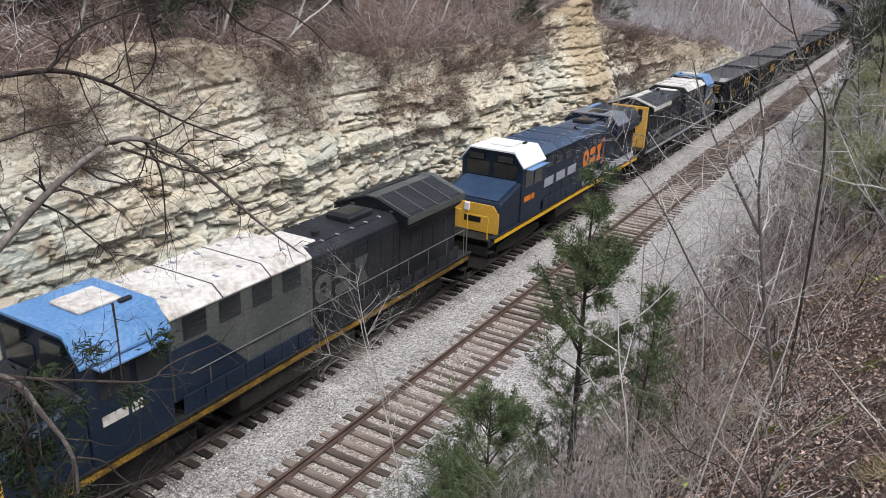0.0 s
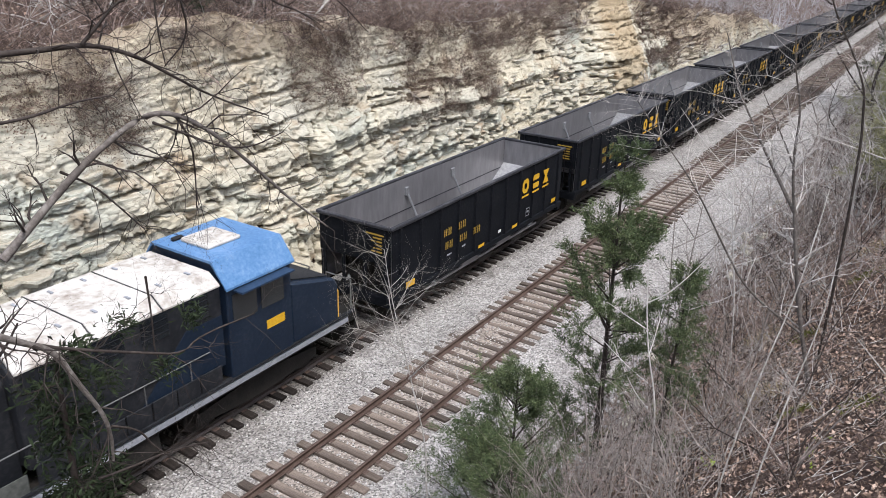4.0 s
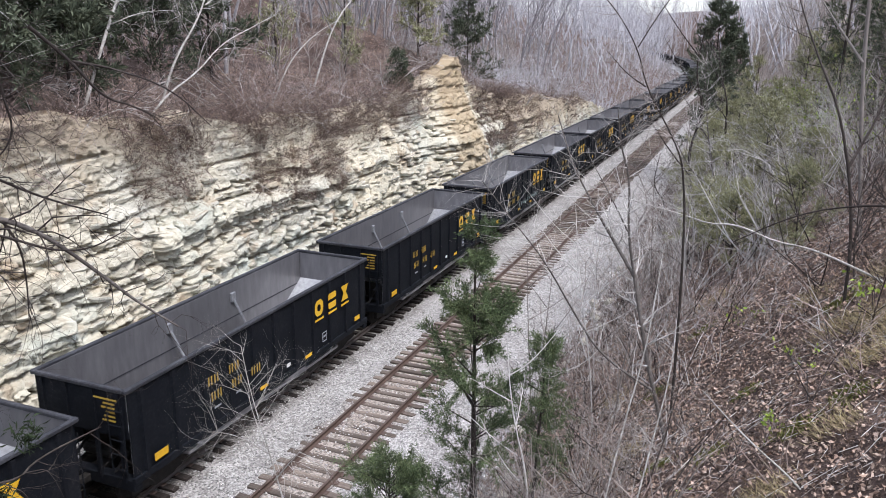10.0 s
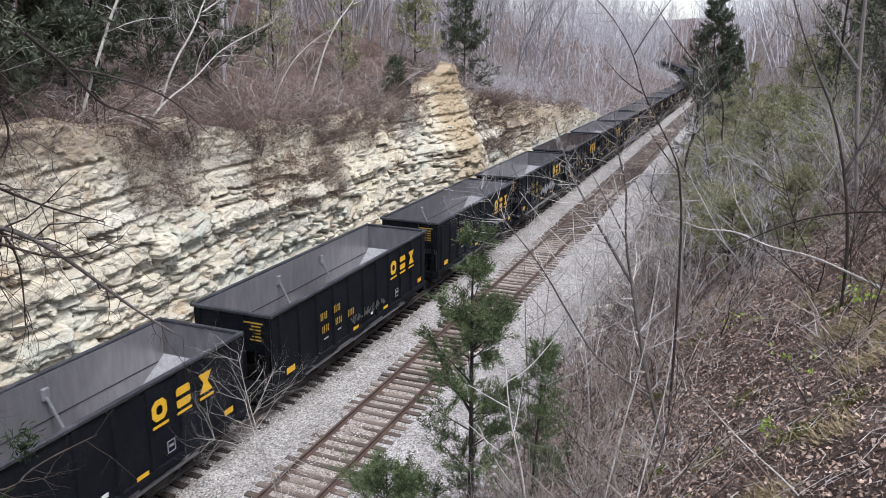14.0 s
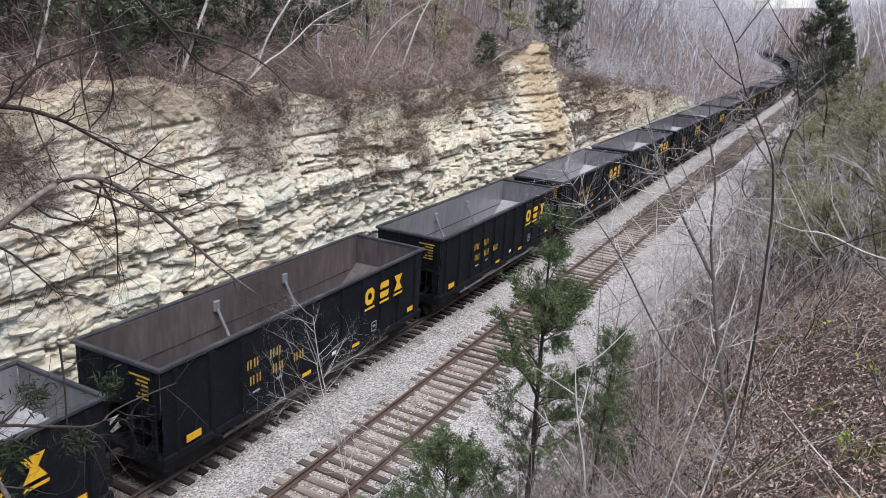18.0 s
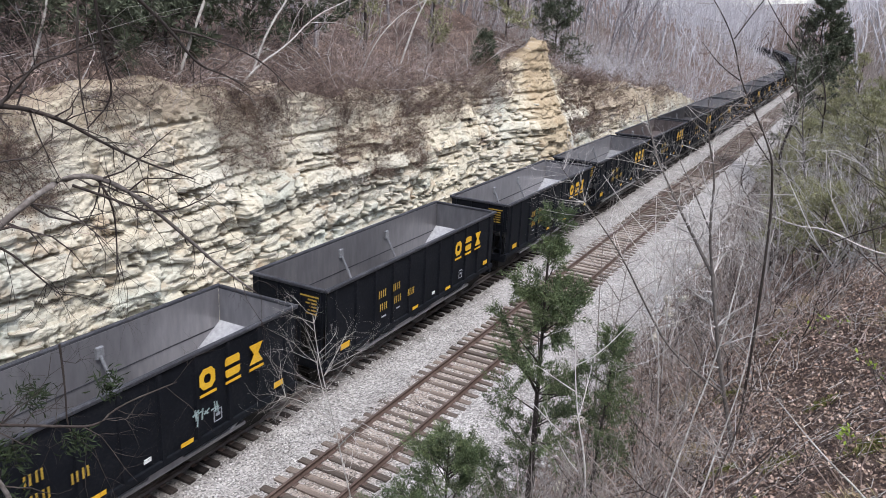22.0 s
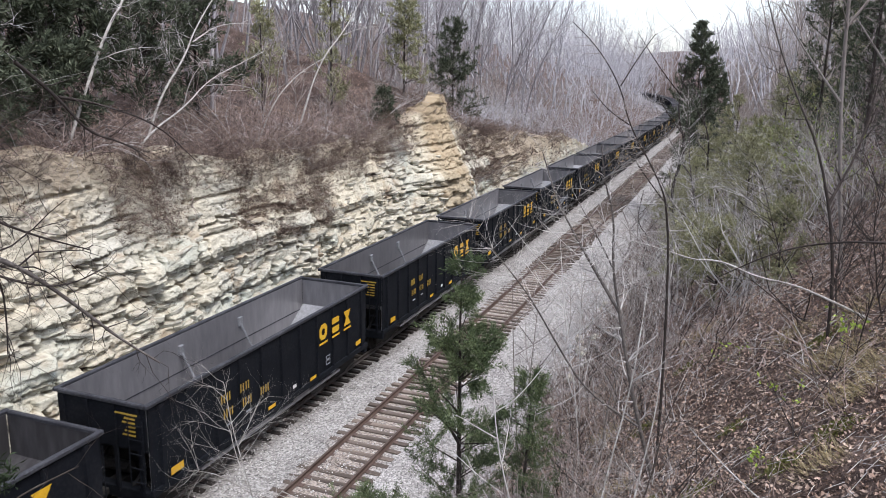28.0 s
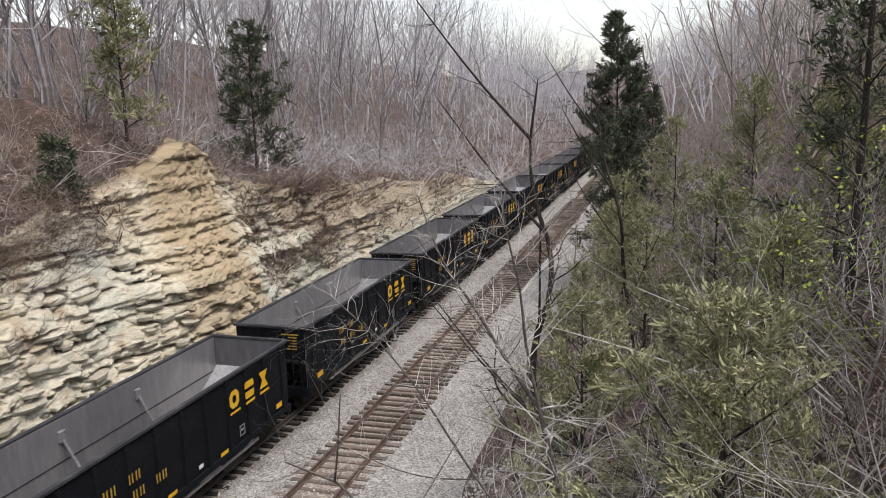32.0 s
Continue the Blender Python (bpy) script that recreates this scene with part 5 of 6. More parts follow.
def bare_tree(at, limbs, mat, label, twig=5, seed=1, sides=8, name="bare_tree", group="bare trees", fine=1.0, droop=0.1, twig_mat=None, depth=1, least=0.0035, curl=0.5, old_mat=None):
    """A leafless tree from its drawn limbs, with fine twigs grown off them."""
    rng = np.random.default_rng(seed)
    tree = tagged(new(name), label, "tree", group)
    tree.location = at
    at = np.array(at)
    small = []
    for k, (pts, r0, r1) in enumerate(limbs):
        loc = [tuple(np.array(p) - at) for p in pts]
        v, f = tube_line(loc, r0, r1, sides, 3, 0.05, seed + k)
        put("trunk" if k == 0 else "limb", mesh_of("limb", v, f, old_mat if old_mat and r0 > 0.026 else mat, True), tree)
        rows = polyline(loc, r0, r1, 3)
        for i in range(2 if k else len(rows) // 2, len(rows)):
            for _ in range(rng.poisson(twig * 0.5)):
                p, d = rows[i, 3:6], rows[i, 3:6] - rows[i, :3]
                d = d / np.linalg.norm(d)
                side = rng.normal(0, 1, 3)
                side -= d * side.dot(d)
                grow(rng, p, d * 0.5 + side / np.linalg.norm(side) * 0.9, rng.uniform(0.25, 1.0) * fine, max(least, rows[i, 7] * 0.45), depth, small, 2, curl, droop, 4)
    if small:
        tagged(put("twig_mass", mesh_of("twig_mass", *tubes(np.array(small), 3), twig_mat or mat), tree), kind="stuff")
    return tree
# limb points set along camera rays, about 5 m out, to fit the view
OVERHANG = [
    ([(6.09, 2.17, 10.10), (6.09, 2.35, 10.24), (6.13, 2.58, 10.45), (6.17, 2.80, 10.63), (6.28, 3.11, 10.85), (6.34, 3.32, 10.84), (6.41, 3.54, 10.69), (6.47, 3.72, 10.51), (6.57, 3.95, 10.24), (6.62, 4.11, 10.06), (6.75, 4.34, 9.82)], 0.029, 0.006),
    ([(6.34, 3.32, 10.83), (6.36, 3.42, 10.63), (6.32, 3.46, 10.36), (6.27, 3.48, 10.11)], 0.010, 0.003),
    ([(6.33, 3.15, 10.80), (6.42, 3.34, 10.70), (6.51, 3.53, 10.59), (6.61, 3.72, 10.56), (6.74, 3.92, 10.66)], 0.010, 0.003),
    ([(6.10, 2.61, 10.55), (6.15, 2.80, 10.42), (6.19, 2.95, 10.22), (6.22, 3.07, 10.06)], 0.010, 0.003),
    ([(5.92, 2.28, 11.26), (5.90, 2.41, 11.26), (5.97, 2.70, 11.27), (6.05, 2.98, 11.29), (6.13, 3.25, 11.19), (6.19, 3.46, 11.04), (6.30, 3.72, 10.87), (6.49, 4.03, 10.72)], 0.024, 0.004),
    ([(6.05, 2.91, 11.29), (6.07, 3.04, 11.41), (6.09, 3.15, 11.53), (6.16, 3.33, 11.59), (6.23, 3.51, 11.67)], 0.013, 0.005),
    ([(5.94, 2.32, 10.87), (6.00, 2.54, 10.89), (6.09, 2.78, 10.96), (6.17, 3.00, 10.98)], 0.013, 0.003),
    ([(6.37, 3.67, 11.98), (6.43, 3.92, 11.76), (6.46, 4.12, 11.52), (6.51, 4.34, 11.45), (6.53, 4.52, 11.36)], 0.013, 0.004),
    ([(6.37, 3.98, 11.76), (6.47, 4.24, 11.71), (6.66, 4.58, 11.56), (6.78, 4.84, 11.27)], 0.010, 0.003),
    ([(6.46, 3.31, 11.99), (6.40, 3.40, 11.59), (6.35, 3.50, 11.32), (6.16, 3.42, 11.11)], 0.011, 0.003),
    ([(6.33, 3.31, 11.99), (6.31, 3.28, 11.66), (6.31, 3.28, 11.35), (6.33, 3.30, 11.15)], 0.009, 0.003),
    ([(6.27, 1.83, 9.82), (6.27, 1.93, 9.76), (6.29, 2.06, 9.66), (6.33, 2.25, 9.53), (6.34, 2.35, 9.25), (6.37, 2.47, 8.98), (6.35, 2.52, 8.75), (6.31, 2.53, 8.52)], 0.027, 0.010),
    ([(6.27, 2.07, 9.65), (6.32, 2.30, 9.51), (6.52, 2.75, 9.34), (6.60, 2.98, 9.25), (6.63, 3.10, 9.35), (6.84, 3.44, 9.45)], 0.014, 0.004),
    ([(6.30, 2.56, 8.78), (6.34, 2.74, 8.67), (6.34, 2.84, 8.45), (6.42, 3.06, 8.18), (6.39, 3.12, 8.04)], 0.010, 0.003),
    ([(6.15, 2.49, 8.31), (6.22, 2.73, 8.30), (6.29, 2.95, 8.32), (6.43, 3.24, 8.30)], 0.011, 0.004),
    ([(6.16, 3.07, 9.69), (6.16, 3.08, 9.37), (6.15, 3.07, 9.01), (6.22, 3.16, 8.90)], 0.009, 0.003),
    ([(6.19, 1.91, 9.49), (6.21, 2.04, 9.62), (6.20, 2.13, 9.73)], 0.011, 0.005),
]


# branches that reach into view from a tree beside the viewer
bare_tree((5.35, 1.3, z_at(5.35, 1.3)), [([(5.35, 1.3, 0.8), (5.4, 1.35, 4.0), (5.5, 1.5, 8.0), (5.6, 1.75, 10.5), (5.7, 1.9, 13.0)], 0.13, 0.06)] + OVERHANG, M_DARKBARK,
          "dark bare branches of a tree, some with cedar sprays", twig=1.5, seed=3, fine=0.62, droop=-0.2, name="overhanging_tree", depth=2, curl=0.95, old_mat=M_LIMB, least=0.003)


def spray_bunch():
    """Tufts of needles on the lower limbs beside the viewer."""
    rng = np.random.default_rng(17)
    tree = tagged(new("young_cedar"), "young cedar beside the overhanging limbs, shade put into its dark needles", "tree", "cedars")
    base = np.array((5.75, 2.35, z_at(5.75, 2.35)))
    tree.location = base
    top = np.array((5.95, 2.45, 9.3)) - base
    v, f = tube_line([(0, 0, -0.3), tuple(top * 0.5 + (0.05, 0, 0)), tuple(top)], 0.07, 0.012, 8, 3)
    put("trunk", mesh_of("trunk", v, f, M_DARKBARK, True), tree)
    seg, pos, d = [], [], []
    for k in range(170):
        f = rng.uniform(0.2, 1.0)
        a = rng.uniform(0, 6.28)
        p = top * f
        q = p + np.array([math.cos(a), math.sin(a), rng.uniform(-0.1, 0.5)]) * rng.uniform(0.3, 0.95) * (1.25 - f)
        seg.append((*p, *q, 0.008, 0.003))
        for _ in range(70):
            g = rng.uniform(0.3, 1.05)
            pos.append(p + (q - p) * g + rng.normal(0, 0.05, 3))
            d.append((q - p) + rng.normal(0, 0.3, 3))
    tagged(put("branchwork", mesh_of("branchwork", *tubes(np.array(seg)), M_DARKBARK), tree), kind="stuff")
    v, f = diamonds(np.array(pos), np.array(d), rng.uniform(0.04, 0.1, len(pos)), 0.12, rng)
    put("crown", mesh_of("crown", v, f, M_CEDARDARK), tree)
    # loose tufts on the limbs
    for (x, y, z) in ((6.05, 2.9, 9.35), (6.25, 3.35, 9.3), (6.2, 3.1, 8.95), (6.12, 2.7, 9.05)):
        p = np.array((x, y, z)) - base + rng.normal(0, 0.05, (160, 3))
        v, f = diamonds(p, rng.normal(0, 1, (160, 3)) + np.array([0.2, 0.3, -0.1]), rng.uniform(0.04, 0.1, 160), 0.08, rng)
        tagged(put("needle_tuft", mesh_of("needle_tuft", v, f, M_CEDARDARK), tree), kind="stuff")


spray_bunch()

# the cedars on the near bank and their bare neighbours
cedar((6.1, 13.26, z_at(6.1, 13.26)), 8.75 - z_at(6.1, 13.26), 1.9, 31, 56000, 0.06, lean=(-0.01, 0.0), bare=0.06, label="slender green red cedar rooted low on the bank", point=0.7, reach=(0.22, 1.3))
cedar((7.35, 13.1, z_at(7.35, 13.1)), 6.75 - z_at(7.35, 13.1), 0.95, 32, 15000, 0.056, M_CEDAR, lean=(0.04, 0), bare=0.3, label="thin dull-green red cedar on the bank", reach=(0.25, 1.3))
cedar((4.75, 12.1, z_at(4.75, 12.1)), 4.3 - z_at(4.75, 12.1), 2.4, 33, 48000, 0.06, lean=(0.0, 0), bare=0.1, label="bushy green red cedar beside the ballast", reach=(0.25, 1.3))
cedar((5.5, 10.6, z_at(5.5, 10.6)), 3.2 - z_at(5.5, 10.6), 2.1, 34, 24000, 0.056, bare=0.1, label="low green red cedar on the bank", reach=(0.25, 1.3))
cedar((4.9, 11.0, z_at(4.9, 11.0)), 3.4 - z_at(4.9, 11.0), 2.0, 35, 22000, 0.056, bare=0.08, label="low green red cedar on the bank", reach=(0.25, 1.3))

bare_tree((9.91, 13.38, z_at(9.91, 13.38)), [
    ([(9.95, 13.4, 4.3), (9.69, 13.37, 5.0), (9.27, 13.33, 6.45), (8.96, 13.3, 7.91)], 0.042, 0.03),
    ([(8.96, 13.3, 7.91), (8.56, 13.4, 8.46), (8.1, 13.47, 9.12), (7.69, 13.54, 9.78), (7.37, 13.62, 10.61)], 0.034, 0.006),
    ([(8.96, 13.3, 7.91), (8.8, 13.18, 8.74), (8.79, 13.08, 9.64), (8.61, 12.95, 10.22), (8.53, 12.83, 10.87)], 0.03, 0.006),
    ([(9.44, 13.15, 5.9), (8.53, 12.94, 6.48), (8.02, 12.74, 7.33), (7.52, 12.53, 8.25), (6.96, 12.27, 9.0), (6.52, 12.03, 9.63)], 0.024, 0.005),
    ([(8.8, 13.18, 8.74), (8.45, 13.3, 9.3), (8.1, 13.2, 9.9)], 0.016, 0.004)], M_STEM, "leafless young maple with forked grey stem", twig=4.2, seed=5, twig_mat=M_PALETWIG, depth=2, fine=1.15)
# repeats of the near maple and pole, set ahead to fit the advanced camera's view
bare_tree((9.9, 33.9, z_at(9.9, 33.9)), [
    ([(9.95, 33.9, 4.2), (9.69, 33.85, 5.0), (9.27, 33.8, 6.45), (8.96, 33.8, 7.91)], 0.05, 0.035),
    ([(8.96, 33.8, 7.91), (8.5, 33.9, 8.5), (8.1, 33.9, 9.2), (7.6, 34.0, 9.8), (7.3, 34.0, 10.7)], 0.03, 0.006),
    ([(8.96, 33.8, 7.91), (8.8, 33.7, 8.74), (8.75, 33.6, 9.64), (8.6, 33.5, 10.3), (8.55, 33.4, 11.0)], 0.026, 0.006),
    ([(9.5, 33.7, 5.9), (8.5, 33.5, 6.5), (8.0, 33.4, 7.3), (7.5, 33.3, 8.2), (6.9, 33.2, 9.0), (6.4, 33.1, 9.5)], 0.022, 0.005),
    ([(9.6, 33.8, 5.4), (10.3, 34.0, 6.6), (10.9, 34.1, 7.6), (11.3, 34.3, 9.0)], 0.024, 0.005),
    ([(8.2, 33.45, 7.0), (7.4, 33.3, 7.0), (6.6, 33.2, 7.3)], 0.012, 0.004)], M_STEM, "leafless grey maple, repeat of the near one placed to fit the camera's view", twig=6.0, seed=25, twig_mat=M_PALETWIG, depth=2, fine=1.25, least=0.005)
bare_tree((12.4, 35.0, z_at(12.4, 35.0)), [
    ([(12.6, 35.0, 7.2), (11.8, 34.9, 7.9), (11.0, 34.8, 8.2), (10.0, 34.8, 8.5), (8.8, 34.7, 8.8), (7.9, 34.6, 9.1)], 0.022, 0.006)],
    M_LICHEN, "pale dead pole, repeat of the near one placed to fit the camera's view", twig=2.4, seed=26, name="leaning_pole", group="leaning stems", twig_mat=M_PALETWIG)
bare_tree((12.53, 15.48, z_at(12.53, 15.48)), [
    ([(13.6, 15.6, 7.5), (12.53, 15.48, 7.97), (11.84, 15.45, 8.22), (11.2, 15.43, 8.28), (10.52, 15.4, 8.56), (10.05, 15.33, 8.52), (9.59, 15.27, 8.66), (8.73, 15.09, 8.86), (7.99, 14.87, 9.11), (7.37, 14.65, 9.27)], 0.024, 0.006)],
    M_LICHEN, "pale leaning dead pole resting in the brush", twig=2.0, seed=6, name="leaning_pole", group="leaning stems")
bare_tree((9.7, 14.9, z_at(9.7, 14.9)), [
    ([(9.7, 14.9, 4.3), (9.68, 14.95, 6.5), (9.59, 14.97, 8.72), (9.5, 14.96, 9.39), (9.43, 14.95, 9.81), (9.1, 14.92, 10.42), (8.69, 14.88, 11.08), (8.49, 14.85, 11.78), (8.04, 14.78, 12.47), (7.57, 14.69, 12.91)], 0.03, 0.006),
    ([(8.49, 14.85, 11.78), (8.76, 15.09, 12.33), (9.0, 15.33, 12.74)], 0.016, 0.005),
    ([(8.69, 14.88, 11.08), (8.3, 15.0, 11.3), (7.9, 15.1, 11.7)], 0.014, 0.004)], M_DARKBARK, "dark crooked bare sapling", twig=3.2, seed=7, twig_mat=M_TWIG, fine=1.3)
for k, (pts, r) in enumerate((([(9.15, 9.3, 4.1), (9.23, 9.4, 5.4), (9.4, 9.73, 6.78), (9.59, 10.05, 7.87), (9.65, 10.36, 8.89), (9.64, 10.66, 9.12)], 0.017), ([(9.6, 8.9, 4.4), (9.7, 8.96, 5.89), (9.83, 9.27, 6.83), (9.98, 9.58, 7.85), (9.96, 9.88, 8.5)], 0.017),
                              ([(12.0, 9.2, 6.3), (11.6, 9.45, 6.7), (10.99, 9.79, 6.98), (10.36, 10.1, 7.43)], 0.02))):
    bare_tree(pts[0], [(pts, r, 0.004)], M_LICHEN, "long pale bare cane", twig=0.5, seed=20 + k, name="bare_cane", group="bare canes", sides=6)
bare_tree((14.9, 13.3, z_at(14.9, 13.3)), [([(14.9, 13.3, 5.9 + 2.6), (14.05, 13.77, 9.0), (13.38, 14.13, 9.4), (12.48, 14.48, 9.3), (11.52, 14.77, 9.0), (10.49, 15.0, 8.3)], 0.035, 0.006)], M_DARKBARK,
          "dark arching bare branch over the litter", twig=1.6, seed=9, name="arching_shrub", group="leaning stems")
bare_tree((12.6, 15.88, z_at(12.6, 15.88)), [
    ([(12.6, 15.88, 6.4), (12.56, 15.88, 8.58), (12.09, 15.83, 10.6), (11.6, 16.3, 11.6), (11.2, 17.2, 12.6), (10.9, 18.0, 13.6)], 0.036, 0.008),
    ([(12.3, 15.85, 9.7), (12.8, 16.4, 10.8), (13.0, 16.8, 12.2)], 0.03, 0.008)], M_DARKBARK, "dark crooked bare tree on the bank", twig=2.2, seed=10)
bare_tree((13.2, 18.85, z_at(13.2, 18.85)), [
    ([(13.2, 18.85, 6.8), (12.9, 18.89, 9.0), (12.6, 18.94, 11.5), (12.5, 18.95, 14.0), (12.4, 18.97, 17.0)], 0.05, 0.028),
    ([(12.6, 18.9, 11.5), (11.8, 19.4, 12.6), (11.2, 20.0, 13.6)], 0.035, 0.008), ([(12.5, 18.95, 13.0), (13.3, 19.4, 14.2), (13.8, 20.0, 15.5)], 0.035, 0.008)], M_BARK, "grey-barked leafless tree on the bank", twig=1.8, seed=11)
bare_tree((14.4, 20.84, z_at(14.4, 20.84)), [
    ([(14.4, 20.84, 7.8), (14.2, 20.92, 11.0), (14.1, 20.94, 14.0), (13.9, 20.96, 18.0)], 0.05, 0.028),
    ([(14.2, 20.92, 11.5), (13.3, 21.5, 13.0), (12.6, 22, 14.0)], 0.035, 0.008)], M_BARK, "grey-barked leafless tree on the bank", twig=1.8, seed=12)
bare_tree((4.05, 10.1, z_at(4.05, 10.1)), [
    ([(4.05, 10.1, -0.4), (4.1, 10.05, 1.2), (3.95, 10.05, 2.3), (4.0, 9.97, 3.2), (3.75, 9.9, 4.31), (3.62, 9.7, 5.42), (3.4, 9.66, 6.28), (3.35, 9.56, 7.1)], 0.022, 0.005),
    ([(3.6, 9.75, 5.2), (3.2, 10.0, 5.6), (2.95, 10.2, 5.9)], 0.012, 0.004), ([(3.7, 9.8, 4.6), (4.1, 9.7, 5.1), (4.35, 9.6, 5.4)], 0.012, 0.004), ([(3.62, 9.78, 5.1), (3.2, 9.5, 5.5), (2.9, 9.3, 5.6)], 0.012, 0.004)],
    M_LICHEN, "pale bare sapling beside the ballast", twig=2.6, seed=13, fine=1.15, depth=2, least=0.006)
# slim pale saplings whose fine twigs cross before the track
for k, (x, y, h, lx, ly) in enumerate(((6.9, 15.2, 5.6, -0.5, 0.3), (7.9, 16.6, 5.4, -0.7, -0.2), (6.2, 17.4, 5.8, 0.3, 0.4), (7.2, 20.5, 5.6, -0.3, 0.2), (8.2, 25.0, 5.0, -0.4, 0.2), (7.6, 12.0, 4.0, -0.6, 0.2), (8.5, 15.5, 4.2, 0.4, 0.3))):
    rng = np.random.default_rng(300 + k)
    z = z_at(x, y)
    s = [(x, y, z - 0.2), (x + lx * 0.3 + rng.normal(0, 0.08), y + ly * 0.3, z + h * 0.33), (x + lx * 0.7, y + ly * 0.7 + rng.normal(0, 0.08), z + h * 0.66), (x + lx, y + ly, z + h)]
    limbs = [(s, 0.022, 0.005)]
    for j in range(5):
        f = 0.35 + 0.12 * j
        p = np.array(s[0]) + (np.array(s[3]) - np.array(s[0])) * f
        a = rng.uniform(0, 6.28)
        o = np.array([math.cos(a), math.sin(a), rng.uniform(0.5, 1.1)]) * h * 0.17
        limbs.append(([p.tolist(), (p + o * 0.6 + rng.normal(0, 0.06, 3)).tolist(), (p + o * 1.4 + (0, 0, 0.15)).tolist()], 0.011, 0.004))
    bare_tree((x, y, z), limbs, M_PALEWOOD if k % 2 else M_BARK, "slim bare sapling with pale fine twigs", twig=1.4, seed=320 + k, fine=0.8, depth=1, sides=6, twig_mat=M_TWIG, group="slim saplings")
# farther along the bank
for k, (x, y, h) in enumerate(((8.3, 39.0, 9.5), (7.0, 33.0, 5.5), (9.6, 47.0, 8.0), (6.2, 58.0, 6.5), (6.4, 45.0, 5.0))):
    rng = np.random.default_rng(60 + k)
    z = z_at(x, y)
    tr = np.array([(x + rng.normal(0, 0.25) * i / 2 - 0.12 * i, y + rng.normal(0, 0.2) * i / 2, z - 0.2 + h * i / 5) for i in range(6)])
    limbs = [(tr.tolist(), 0.012 * h, 0.01)]
    for j in range(5):
        p = tr[1 + j % 4] * 0.6 + tr[2 + j % 4] * 0.4
        a = rng.uniform(0, 6.28)
        o = np.array([math.cos(a), math.sin(a), 1.0]) * h * 0.14
        limbs.append(([p.tolist(), (p + o * 0.8 + (0, 0, 0.1)).tolist(), (p + o * 1.7 + (0, 0, 0.5)).tolist()], 0.004 * h, 0.005))
    bare_tree((x, y, z), limbs, M_BARK if k % 2 else M_DARKBARK, "leafless tree on the bank beside the track", twig=2.4, seed=70 + k, fine=1.2)

for k, (x, y, h, r, n, green) in enumerate(((6.9, 74.0, 14.8, 4.2, 17000, True), (7.9, 69.0, 8.0, 3.2, 9000, True), (8.9, 39.0, 4.6, 2.4, 13000, False), (9.8, 47.0, 4.6, 2.4, 10000, False), (18.5, 38.0, 9.5, 2.6, 9500, True), (19.0, 29.0, 9.0, 2.4, 9500, True),
                                            (18.6, 21.0, 8.5, 2.6, 9500, True), (8.6, 55.0, 5.5, 2.2, 6000, False), (10.5, 64.0, 6.0, 2.2, 6000, False), (8.6, 88.0, 9.0, 2.2, 5000, True), (7.0, 100.0, 8.0, 2.0, 4000, True),
                                            (11.6, 45.0, 4.5, 2.4, 10000, False), (19.5, 33.0, 10.0, 2.6, 7000, True), (7.4, 52.0, 3.6, 2.0, 6000, False), (16.0, 52.0, 8.0, 2.4, 6000, False), (11.2, 33.0, 4.2, 2.3, 13000, False), (10.4, 24.5, 2.8, 1.6, 9000, False), (12.0, 22.5, 2.2, 1.3, 7000, False), (14.2, 42.0, 10.5, 2.3, 6000, True), (15.2, 34.0, 8.5, 2.0, 6000, True), (17.0, 48.0, 11.0, 2.6, 6000, True),
                                            (9.4, 29.0, 2.8, 1.6, 9000, False), (12.4, 38.5, 3.6, 2.2, 10000, False), (14.2, 44.0, 4.5, 2.3, 8000, False), (12.6, 28.0, 2.2, 1.5, 7000, False), (7.6, 62.0, 4.2, 2.0, 5000, False), (13.5, 58.0, 5.0, 2.4, 6000, False))):
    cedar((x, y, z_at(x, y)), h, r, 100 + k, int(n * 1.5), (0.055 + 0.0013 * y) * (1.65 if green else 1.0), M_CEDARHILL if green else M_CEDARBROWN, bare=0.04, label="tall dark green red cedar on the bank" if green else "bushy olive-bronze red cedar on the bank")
for k, (x, y, h, r, n, green) in enumerate(((-12.2, 18.4, 5.0, 2.3, 9000, True), (-12.3, 21.3, 6.2, 2.5, 11000, True), (-12.6, 15.4, 5.0, 2.2, 8000, True), (-12.9, 64.5, 9.2, 3.4, 11000, True), (-12.6, 53.2, 8.3, 2.0, 6000, False), (-15.2, 47.0, 9.5, 2.0, 4000, False), (-14.8, 32.5, 8.6, 2.9, 12000, True), (-14.4, 28.5, 9.0, 3.0, 12000, True), (-14.2, 24.8, 8.6, 2.9, 12000, True),
                                            (-14.0, 21.2, 7.5, 2.8, 11000, True), (-13.8, 17.8, 6.5, 2.6, 10000, True), (-11.9, 48.2, 2.6, 1.2, 2500, True), (-16.5, 14.0, 8.0, 2.6, 6000, True), (-16.0, 40.0, 6.5, 1.8, 2500, False))):
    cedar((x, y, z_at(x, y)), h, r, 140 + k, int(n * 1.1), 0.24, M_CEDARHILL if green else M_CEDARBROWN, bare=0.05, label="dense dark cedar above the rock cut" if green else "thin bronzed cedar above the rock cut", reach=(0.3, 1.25))
